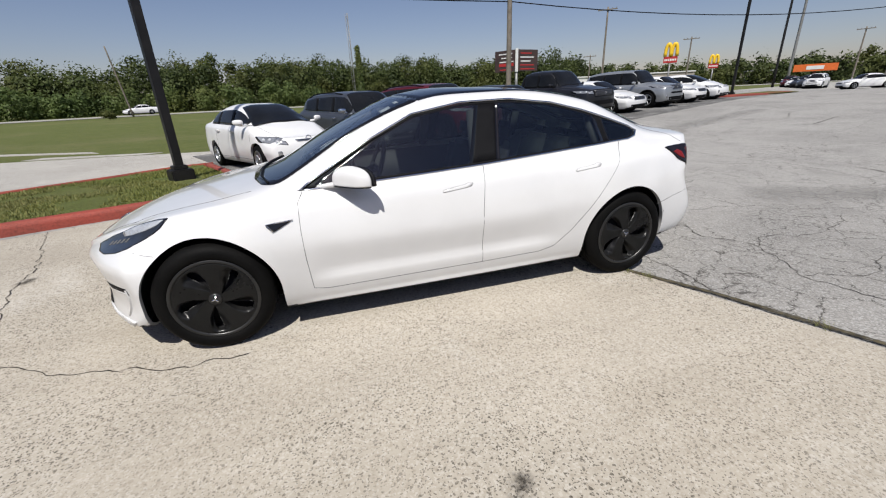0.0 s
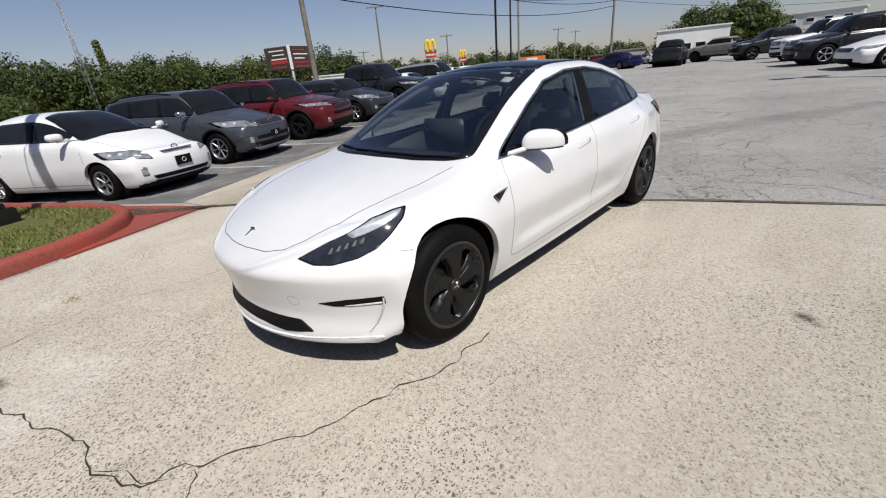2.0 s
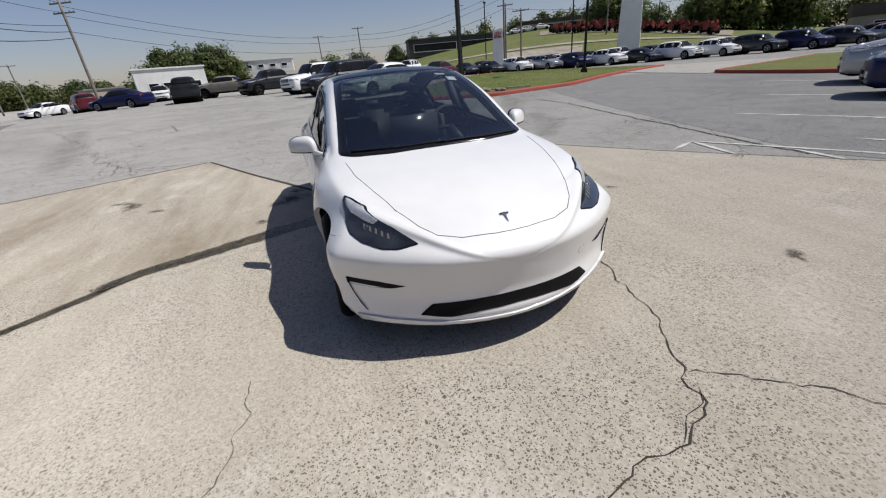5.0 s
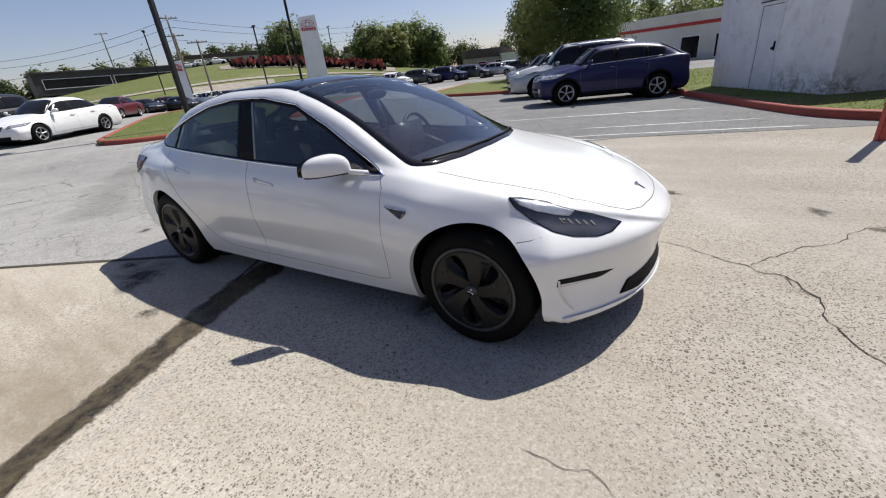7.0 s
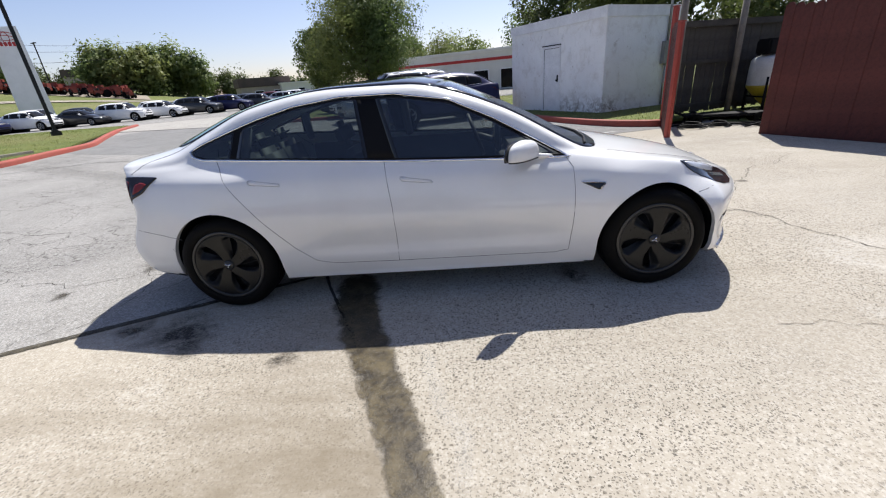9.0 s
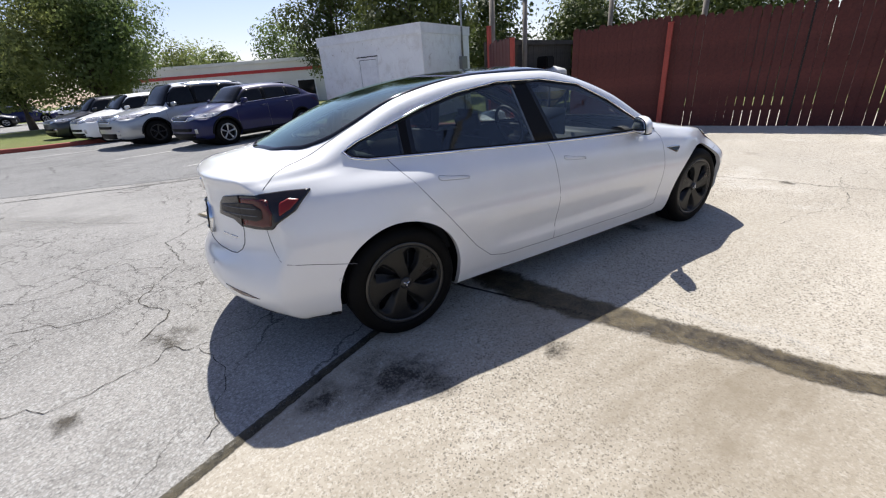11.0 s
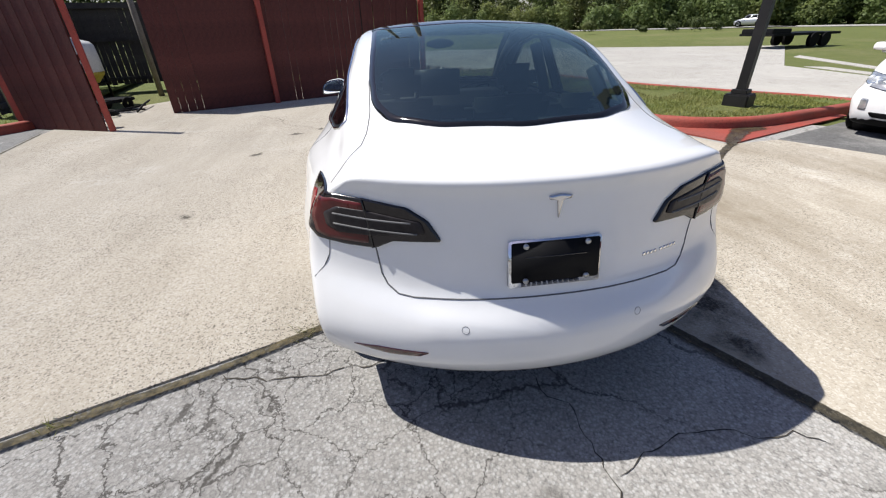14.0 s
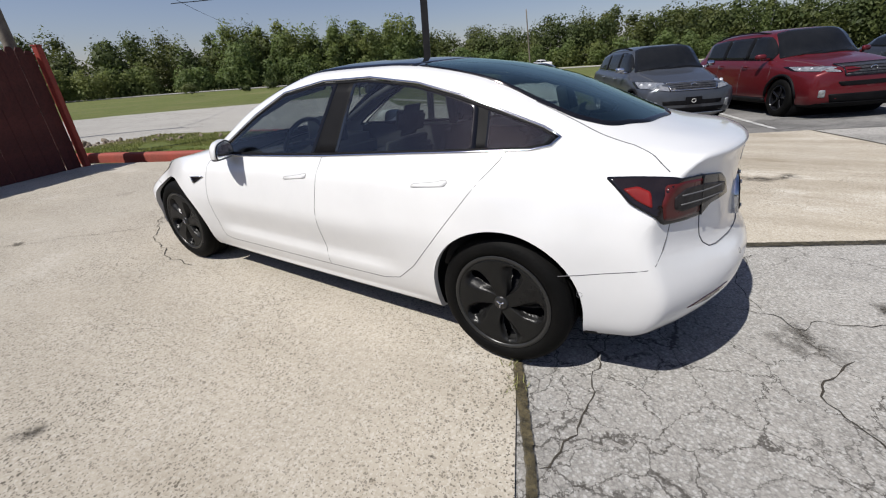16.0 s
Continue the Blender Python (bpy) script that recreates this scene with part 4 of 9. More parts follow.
wire((-11.3, -21.4, 6.2), (35, -17.5, 7.2), 0.5, 0.03)
wire((-11.3, -21.4, 6.2), (-56, -22, 7.6), 1.1, 0.03)
wire((-11.3, -21.4, 7.1), (-56, -22, 8.8), 0.9, 0.02)
wire((9.15, -0.48, 3.1), (3.27, -5.62, 4.7), 0.1, 0.012)
wire((16.8, 0.37, 9.3), (62, -40, 9.3), 0.8)
wire((-11.3, -21.4, 11.3), (-56, -22, 10.9), 0.7)
wire((-11.3, -21.4, 10.2), (-56, -22, 10.0), 0.9)
wire((-11.3, -21.4, 8.6), (-56, -22, 8.2), 1.4, 0.03)
FARPOLES = [polar(*q)[:2] for q in ((171, 95), (158, 120), (152, 70), (140, 95), (126, 110), (108, 100))]
for dz, k in ((10.6, 0), (9.7, 0), (8.2, 1)):
    wire((-56, -22, dz), (*FARPOLES[0], dz - 1.6), 1.6, 0.022, 24)
    wire((*FARPOLES[0], dz - 1.6), (-60, 32, dz + 0.4), 1.4, 0.022, 24)
    wire((-60, 32, dz + 0.4), (*FARPOLES[4], dz + 3.0), 1.6, 0.022, 24)

# lattice mast and the overgrown pole
mast = thing("lattice_mast", "slender grey lattice radio mast", "mast", "", polar(-96.3, 58), 10)
for a in range(3):
    bm = bmesh.new()
    c, s = 0.22 * math.cos(a * 2.094), 0.22 * math.sin(a * 2.094)
    tube(bm, [(c, s, 0), (c * 0.8, s * 0.8, 11.6)], 0.03, 5)
    part("leg", bm, M_POLEGREY, mast)
bm = bmesh.new()
for k in range(16):
    for a in range(3):
        f0, f1 = 1 - 0.2 * k / 16, 1 - 0.2 * (k + 1) / 16
        tube(bm, [(0.22 * f0 * math.cos(a * 2.094), 0.22 * f0 * math.sin(a * 2.094), k * 0.72), (0.22 * f1 * math.cos((a + 1) * 2.094), 0.22 * f1 * math.sin((a + 1) * 2.094), (k + 1) * 0.72)], 0.015, 4)
part("bracing", bm, M_POLEGREY, mast)


def sign_box(name, label, at, rz, w, h, d, post_h, post_w, mat, face_mat, bars=()):
    s = thing(name, label, "sign", "", at, rz)
    bm = bmesh.new()
    box(bm, -d / 2, d / 2, -w / 2, w / 2, post_h, post_h + h, 0.05)
    cab = part("cabinet", bm, mat, s, "", False)
    bm = bmesh.new()
    cyl(bm, (0, 0, -0.2), (0, 0, post_h), post_w, post_w, 10)
    part("post", bm, M_POLEGREY, s)
    for sd in (1, -1):
        for (y0, y1, z0, z1, mm) in bars:
            bm = bmesh.new()
            x = sd * (d / 2 + 0.03)
            box(bm, x - 0.03, x + 0.03, y0 * w, y1 * w, post_h + z0 * h, post_h + z1 * h)
            part("panel", bm, mm, cab, "", False)
    return s


M_SIGNWHITE = surface("sign_white", (0.78, 0.78, 0.77), (0.7, 0.7, 0.69), 0.8, 0.5, 0, 30, 0.05, 0.05)
M_SIGNRED = surface("sign_red", (0.45, 0.03, 0.03), (0.38, 0.03, 0.03), 2, 0.5, 0, 30, 0.05, 0.05)
M_SIGNYEL = surface("sign_yellow", (0.85, 0.55, 0.03), (0.78, 0.5, 0.03), 2, 0.4, 0, 30, 0.05, 0.05)
M_SIGNDARK = surface("sign_dark", (0.04, 0.03, 0.03), (0.07, 0.04, 0.035), 2, 0.5, 0, 30, 0.05, 0.05)
M_ORANGE = surface("orange_sign", (0.75, 0.16, 0.03), (0.65, 0.14, 0.03), 2, 0.5, 0, 30, 0.05, 0.05)


def arches_sign(at, rz, k):
    s = thing("restaurant_sign", "yellow double-arch roadside sign over a red box", "sign", "restaurant signs", at, rz)
    bm = bmesh.new()
    cyl(bm, (0, 0, 0), (0, 0, 6.2 * k), 0.2, 0.18, 10)
    part("post", bm, M_POLEGREY, s)
    bm = bmesh.new()
    box(bm, -0.25, 0.25, -1.55 * k, 1.55 * k, 6.2 * k, 7.7 * k, 0.05)
    part("box", bm, M_SIGNRED, s, "", False)
    for sg in (-1, 1):
        bm = bmesh.new()
        tube(bm, [(0, sg * (0.70 + 0.62 * math.cos(a)) * k, (7.7 + 2.9 * math.sin(a) ** 0.8) * k) for a in np.linspace(0.0, math.pi, 17)], 0.40 * k, 8)
        part("arch", bm, M_SIGNYEL, s)
    bm = bmesh.new()
    for j in range(7):
        box(bm, 0.25, 0.28, (-1.3 + j * 0.39) * k, (-1.03 + j * 0.39) * k, 6.7 * k, 7.15 * k)
    part("writing", bm, M_SIGNWHITE, s, "", False)


arches_sign(polar(-134.6, 118, 0, (0.74, 3.3)), 45, 0.93)
arches_sign(polar(-138.9, 150, 0, (0.74, 3.3)), 45, 0.78)
def billboard(at, rz):
    """Two boards meeting at a white edge, with rows of worn lettering as bars."""
    s = thing("billboard", "v-shaped dark roadside billboard with rows of worn lettering", "sign", "", at, rz)
    bm = bmesh.new()
    cyl(bm, (0, 0, -0.2), (0, 0, 5.4), 0.32, 0.32, 10)
    part("post", bm, M_POLEGREY, s)
    rb2 = random.Random(17)
    for sg in (1, -1):
        m = Matrix.Translation((0.3, 0, 0)) @ pose(0, 0, 0, 0, 0, sg * 38)
        bm = bmesh.new()
        box(bm, -0.15, 0.15, min(0, sg * 6.0), max(0, sg * 6.0), 5.2, 9.6, 0.04, m)
        board = part("board", bm, M_SIGNDARK, s, "dark brown board", False)
        bm = bmesh.new()
        box(bm, 0.15, 0.22, sg * 0.05 - 0.16, sg * 0.05 + 0.16, 5.1, 9.8, 0, m)
        part("edge_strip", bm, M_SIGNWHITE, board, "", False)
        for k in range(5):
            y0, ln = 0.7 + rb2.uniform(0, 0.5), rb2.uniform(2.6, 4.4)
            bm = bmesh.new()
            ya, yb = sorted((sg * y0, sg * (y0 + ln)))
            box(bm, 0.15, 0.19, ya, yb, 5.55 + k * 0.8, 5.55 + k * 0.8 + (0.62 if k == 1 and sg < 0 else 0.22), 0, m)
            part("writing", bm, M_SIGNWHITE if rb2.random() < 0.7 else M_SIGNRED, board, "", False)


billboard(polar(-117.0, 100, 0, (0.74, 3.3)), 65)
sign_box("orange_store_sign", "low orange store canopy far down the street", polar(-147.6, 140, 0, (0.74, 3.3)), 30, 8, 1.6, 5, 2.6, 0.3, M_ORANGE, None, [(-0.2, 0.2, 0.25, 0.75, M_SIGNWHITE)])


def tower_sign(at, rz, w, h, d):
    s = thing("tower_sign", "tall white tapering dealer sign with plain red emblem", "sign", "dealer signs", at, rz)
    bm = bmesh.new()
    vs = box(bm, -d / 2, d / 2, -w / 2, w / 2, 0, h, 0)
    for v in vs:
        if v.co.z > h - 0.1:
            v.co.y *= 0.82
            v.co.z += 0.12 if v.co.y > 0 else -0.1
    part("pylon", bm, M_SIGNWHITE, s, "", False)
    for sd in (1, -1):
        x = sd * (d / 2 + 0.02)
        bm = bmesh.new()
        for ry, rz2 in ((0.30, 0.20), (0.10, 0.19), (0.24, 0.08)):
            tube(bm, [(x, ry * w * math.cos(a), h * 0.885 + rz2 * w * math.sin(a)) for a in np.linspace(0, 2 * math.pi, 20, endpoint=False)], 0.035, 5, True)
        part("emblem", bm, M_SIGNRED, s, "plain red oval emblem")
        bm = bmesh.new()
        for j in range(6):
            box(bm, x - 0.015, x + 0.015, (-0.33 + j * 0.115) * w, (-0.25 + j * 0.115) * w, h * 0.80, h * 0.80 + 0.14 * w)
        part("writing", bm, M_SIGNRED, s, "", False)


tower_sign((-52.0, 48.9, hill_at(-52.0, 48.9) - 0.1), -45, 3.25, 10.1, 0.8)
tower_sign((-51.6, 26.7, 0.0), -28, 1.5, 5.3, 0.5)


# ---- fence, gate, shed ----
def plank_fence(label, p, q, h, mat, pitch=0.145, w=0.1435, name="fence", rail_mat=None, seed=0, gap=1.0, group="", back=True, sag=0.0):
    """Upright boards with dog-eared tops on three rails, from p to q."""
    rnd = random.Random(seed)
    p, q = V((*p, 0)), V((*q, 0))
    ln = (q - p).length
    pitch = ln / round(ln / pitch)
    az = math.degrees(math.atan2(q.y - p.y, q.x - p.x))
    f = thing(name, label, "fence", group, (p.x, p.y, gz(p.x, p.y)), az)
    for z in (0.3, h * 0.52, h - 0.28):
        bm = bmesh.new()
        box(bm, 0, ln, 0.02, 0.06, z, z + 0.09)
        part("rail", bm, rail_mat or mat, f, "", False)
    me = None
    for k in range(round(ln / pitch)):
        if me is None:
            bm = bmesh.new()
            v = [bm.verts.new(c) for c in ((-w / 2, 0, -0.06), (w / 2, 0, -0.06), (w / 2, 0, h - 0.05), (w / 4, 0, h), (-w / 4, 0, h), (-w / 2, 0, h - 0.05))]
            face = bm.faces.new(v)
            ext = bmesh.ops.extrude_face_region(bm, geom=[face])
            bmesh.ops.translate(bm, verts=[g for g in ext["geom"] if isinstance(g, bmesh.types.BMVert)], vec=(0, -0.02, 0))
            bmesh.ops.recalc_face_normals(bm, faces=bm.faces)
            o = part("board", bm, mat, f, "", False)
            me = o.data
        else:
            o = new("board", me)
            o.parent = f
        o.matrix_local = pose((k + 0.5) * pitch, 0.005 * (k % 2) + rnd.uniform(-0.002, 0.002), rnd.uniform(-0.035, 0.03) - sag * k * pitch / ln, 0, rnd.uniform(-0.12, 0.12), 0) @ Matrix.Diagonal((1 + (0.035 if rnd.random() < 0.62 else -0.06) * gap, 1, 1, 1))
    return f


def post(name, x, y, h, r, mat, label, square=True, lean=0.0):
    p = thing(name, label, "post", "enclosure posts", (x, y, gz(x, y)), 25)
    bm = bmesh.new()
    if square:
        box(bm, -r, r, -r, r, -0.1, h, 0.01)
    else:
        cyl(bm, (0, 0, -0.1), (lean, 0, h), r, r, 12)
    part("shaft", bm, mat, p, "", not square)
    bm = bmesh.new()
    box(bm, -r - 0.006, r + 0.006, -r - 0.006, r + 0.006, h, h + 0.02)
    part("cap", bm, mat, p, "", False)
    return p


FA, FB = V((5.97, 4.78)), V((8.38, -0.55))
fd = (FB - FA).normalized()
FH = 2.15
cutp = [FA, FA + fd * 2.05, FA + fd * 4.32, FB]
for i in range(3):
    a, b = cutp[i] + fd * 0.012, cutp[i + 1] - fd * 0.012
    plank_fence("red-brown stained board fence panel of the enclosure", a[:], b[:], FH, M_REDWOOD, seed=i + 1, group="enclosure fence panels", sag=0.03 * (i - 1))
post("fence_post", cutp[1].x - 0.09, cutp[1].y - 0.05, FH - 0.1, 0.05, M_REDPOST, "bright red square steel fence post")
post("fence_post", FB.x - 0.02, FB.y - 0.08, FH + 0.02, 0.055, M_REDPOST, "bright red square steel fence post")
post("fence_post", cutp[2].x + 0.05, cutp[2].y, FH + 0.25, 0.04, M_POLEBLK, "dark steel post behind the fence")
plank_fence("red-brown stained open gate leaf of the enclosure", (5.12, 6.88), (4.40, 5.18), FH - 0.05, M_REDWOOD, seed=7, name="gate_leaf", group="enclosure gates")
post("gate_post", 4.40, 5.10, FH - 0.1, 0.045, M_REDPOST, "bright red steel gate edge post")
post("gate_post", 5.18, 6.98, FH + 0.35, 0.05, M_REDPOST, "red steel gate hinge post")


def slat_fence(label, p, q, mat, foot=0.18, top=2.2, pitch=0.152, seed=0):
    """Two tiers of weathered boards on rails, clear of the ground, with slits of light between them."""
    rnd = random.Random(seed)
    p, q = V(p), V(q)
    ln = (q - p).length
    f = thing("fence", label, "fence", "enclosure back fence", (p.x, p.y, gz(p.x, p.y)), math.degrees(math.atan2(q.y - p.y, q.x - p.x)))
    for z, h, d in ((foot + 0.10, 0.09, 0.05), (1.29, 0.10, 0.06), (top - 0.10, 0.14, 0.08)):
        bm = bmesh.new()
        box(bm, 0, ln, -0.02 - d, -0.02, z, z + h, 0.006)
        part("rail", bm, mat, f, "", False)
    n = int(ln / pitch)
    for k in range(0, n + 1, 14):
        bm = bmesh.new()
        box(bm, k * pitch - 0.05, k * pitch + 0.05, 0.03, 0.12, -0.1, top, 0.006)
        part("post", bm, mat, f, "", False)
    for z0, z1, w in ((foot, 1.33, 0.1455), (1.30, top, 0.1515)):
        bm = bmesh.new()
        box(bm, -w / 2, w / 2, -0.018, 0.0, 0, z1 - z0, 0.004)
        first = part("board", bm, mat, f, "", False)
        for k in range(n):
            o = first if k == 0 else new("board", first.data)
            o.parent = f
            o.matrix_local = pose((k + 0.5) * pitch, 0.004 * (k % 2) + (0.006 if z0 > 1 else 0), z0 + rnd.uniform(-0.03, 0.02), 0, rnd.uniform(-0.5, 0.5), 0) @ Matrix.Diagonal((rnd.uniform(0.95, 1.03), 1, 1, 1))
    return f


slat_fence("dark weathered slatted board fence behind the enclosure", (5.62, 7.62), (10.5, 9.0), M_OLDWOOD, seed=11)
slat_fence("dark weathered slatted board fence behind the enclosure", (10.55, 8.95), (12.6, 1.0), M_OLDWOOD, seed=12)
for x, y, h, r in ((5.48, 7.22, 3.3, 0.075), (7.22, 7.86, 3.3, 0.07), (9.4, 6.5, 3.3, 0.07), (10.3, 4.2, 3.3, 0.07), (11.6, 1.4, 3.6, 0.07)):
    post("timber_post", x, y, h, r, M_POLEWOOD, "grey weathered round timber post inside the enclosure", False)
tank = thing("hopper_tank", "white hopper tank with a yellow cone on a dark stand", "tank", "", (7.92, 7.45, 0), 10)
bm = bmesh.new()
lathe(bm, [(0.0, 1.42), (0.16, 1.42), (0.20, 1.40), (0.44, 1.33), (0.50, 1.26), (0.515, 1.0), (0.515, 0.70)], 32)
bmesh.ops.rotate(bm, verts=bm.verts, cent=(0, 0, 0), matrix=Matrix.Rotation(math.pi / 2, 3, "X"))
bmesh.ops.recalc_face_normals(bm, faces=bm.faces)
part("vessel", bm, surface("weathered_white_plastic", (0.62, 0.62, 0.60), (0.50, 0.50, 0.48), 3, 0.5, 0, 40, 0.1, 0.2), tank)
bm = bmesh.new()
tube(bm, [(0, 0, 0.18), (0, 0, 0.24), (0, 0, 0.64), (0, 0, 0.71)], [0.08, 0.14, 0.50, 0.525], 32)
part("cone", bm, surface("yellow_enamel", (0.46, 0.36, 0.03), (0.38, 0.30, 0.03), 3, 0.45, 0, 40, 0.1, 0.3), tank, "yellow cone")
bm = bmesh.new()
box(bm, -0.46, -0.06, -0.2, 0.2, 1.38, 1.72, 0.04)
part("motor_box", bm, M_BLACK, tank, "black motor box", False)
for a in range(4):
    c, d = 0.5 * math.cos(a * 1.571 + 0.6), 0.5 * math.sin(a * 1.571 + 0.6)
    bm = bmesh.new()
    cyl(bm, (c, d, -0.02), (c, d, 0.9), 0.03, 0.03, 8)
    part("leg", bm, M_BLACK, tank)
for z in (0.12, 0.45):
    bm = bmesh.new()
    tube(bm, [(0.5 * math.cos(a * 1.571 + 0.6), 0.5 * math.sin(a * 1.571 + 0.6), z) for a in range(4)], 0.02, 6, True)
    part("brace", bm, M_BLACK, tank)
cart = thing("hose_cart", "small dark steel cart with hoses on the ground", "cart", "", (6.35, 6.5, 0), -20)
bm = bmesh.new()
box(bm, -0.85, 0.85, -0.25, 0.25, 0.17, 0.23, 0.01)
for x in (-0.8, -0.27, 0.27, 0.8):
    cyl(bm, (x, 0, 0.2), (x, 0.0, 0.06), 0.02, 0.02, 8)
tube(bm, [(-0.8, -0.2, 0.2), (-1.05, -0.22, 0.28), (-1.12, 0, 0.30), (-1.05, 0.22, 0.28), (-0.8, 0.2, 0.2)], 0.016, 6)
part("deck", bm, M_BLACK, cart, "", False)
for sx in (-0.6, 0.6):
    for sy in (-0.29, 0.29):
        bm = bmesh.new()
        lathe(bm, [(0.03, -0.02), (0.09, -0.022), (0.125, -0.016), (0.13, 0.0), (0.125, 0.016), (0.09, 0.022), (0.03, 0.02)], 20)
        bmesh.ops.translate(bm, verts=bm.verts, vec=(sx, sy, 0.13))
        part("cart_wheel", bm, M_TYRE, cart)
for k, (ox, oy, rr) in enumerate(((-0.75, -0.75, 0.30), (-0.2, -0.6, 0.22))):
    bm = bmesh.new()
    tube(bm, [(rr * math.cos(i * 0.5) * (1 - i * 0.012) + ox, 0.8 * rr * math.sin(i * 0.5) + oy, 0.02 + 0.0022 * i) for i in range(44)], 0.017, 6)
    part("hose", bm, M_BLACK, cart, "coiled black hose")
for k, (a, b) in enumerate((((-1.2, -0.5, 0.03), (0.9, -0.42, 0.05)), ((0.2, -0.9, 0.03), (1.1, -0.35, 0.12)), ((-0.3, -0.3, 0.05), (0.5, -0.8, 0.03)))):
    bm = bmesh.new()
    tube(bm, [a, V(a).lerp(V(b), 0.5) + V((0, 0, 0.02)), b], 0.02, 6)
    part("pipe", bm, M_BLACK, cart)

SC, SL, SB = V((4.62, 9.72)), V((2.5, 13.75)), V((7.42, 11.2))
shed = thing("shed", "small flat-roofed shed of chipped white-painted concrete block", "shed", "", (SC.x, SC.y, 0.05), math.degrees(math.atan2(SL.y - SC.y, SL.x - SC.x)))
SWID, SDEP, SHT = (SL - SC).length, (SB - SC).length, 2.9
bm = bmesh.new()
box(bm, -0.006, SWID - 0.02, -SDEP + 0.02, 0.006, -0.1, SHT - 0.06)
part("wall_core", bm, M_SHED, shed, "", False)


def block_wall(origin, ux, ln, skip=None):
    """Courses of painted blocks, slightly proud of the core."""
    bm0 = bmesh.new()
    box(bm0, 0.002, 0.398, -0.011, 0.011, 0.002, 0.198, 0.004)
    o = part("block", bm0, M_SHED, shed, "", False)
    me = o.data
    first = True
    rnd = random.Random(int(ln * 10))
    for r in range(14):
        x = -0.2 if r % 2 else 0.0
        while x < ln:
            a, b = max(0, x), min(ln, x + 0.4)
            z = r * 0.2
            if b - a > 0.05 and not (skip and skip(a, b, z)):
                ob = o if first else new("block", me)
                first = False
                ob.parent = shed
                ob.matrix_local = origin @ pose(a, rnd.uniform(-0.002, 0.002), z) @ Matrix.Diagonal(((b - a) / 0.4, 1, 1, 1))
            x += 0.4


DX = 1.85
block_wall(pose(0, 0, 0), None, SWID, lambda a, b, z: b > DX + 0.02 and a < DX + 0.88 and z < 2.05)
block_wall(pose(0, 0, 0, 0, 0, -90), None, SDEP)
bm = bmesh.new()
box(bm, -0.04, SWID + 0.04, -SDEP - 0.04, 0.05, SHT - 0.26, SHT, 0.012)
part("fascia", bm, M_SHEDTRIM, shed, "white board fascia under the flat roof", False)
bm = bmesh.new()
box(bm, -0.05, SWID + 0.05, -SDEP - 0.05, 0.06, SHT, SHT + 0.03, 0.005)
part("roof", bm, M_SHEDTRIM, shed, "", False)
bm = bmesh.new()
box(bm, DX + 0.06, DX + 0.82, -0.01, 0.012, 0.1, 2.05, 0.004)
dr = part("door", bm, M_SHEDTRIM, shed, "plain white slab door", False)
bm = bmesh.new()
box(bm, DX, DX + 0.06, -0.02, 0.03, 0.05, 2.11, 0.004)
box(bm, DX + 0.82, DX + 0.88, -0.02, 0.03, 0.05, 2.11, 0.004)
box(bm, DX, DX + 0.88, -0.02, 0.035, 2.05, 2.12, 0.004)
part("door_frame", bm, M_SHEDTRIM, shed, "", False)
bm = bmesh.new()
box(bm, DX + 0.058, DX + 0.070, 0.004, 0.016, 0.1, 2.05)
box(bm, DX + 0.810, DX + 0.822, 0.004, 0.016, 0.1, 2.05)
box(bm, DX + 0.058, DX + 0.822, 0.004, 0.016, 2.036, 2.052)
part("door_gap", bm, M_BLACK, dr, "dark gap round the door", False)
bm = bmesh.new()
box(bm, DX + 0.10, DX + 0.16, 0.012, 0.03, 1.0, 1.22, 0.004)
cyl(bm, (DX + 0.13, 0.02, 1.06), (DX + 0.13, 0.08, 1.06), 0.03, 0.03, 10)
part("door_handle", bm, M_BLACK, dr, "dark worn lock and knob")
bm = bmesh.new()
box(bm, DX - 0.03, DX + 0.9, 0.03, 0.045, 2.12, 2.15)
part("drip_edge", bm, M_BLACK, shed, "", False)
bm = bmesh.new()
box(bm, -0.14, -0.01, -2.75, -2.35, 1.3, 1.95, 0.01)
part("meter_box", bm, M_POLEGREY, shed, "grey electric meter box", False)
bm = bmesh.new()
cyl(bm, (-0.06, -2.55, 1.9), (-0.06, -2.55, 3.9), 0.035, 0.035, 10)
cyl(bm, (-0.06, -2.55, 0.1), (-0.06, -2.55, 1.35), 0.03, 0.03, 10)
part("conduit", bm, M_POLEGREY, shed)


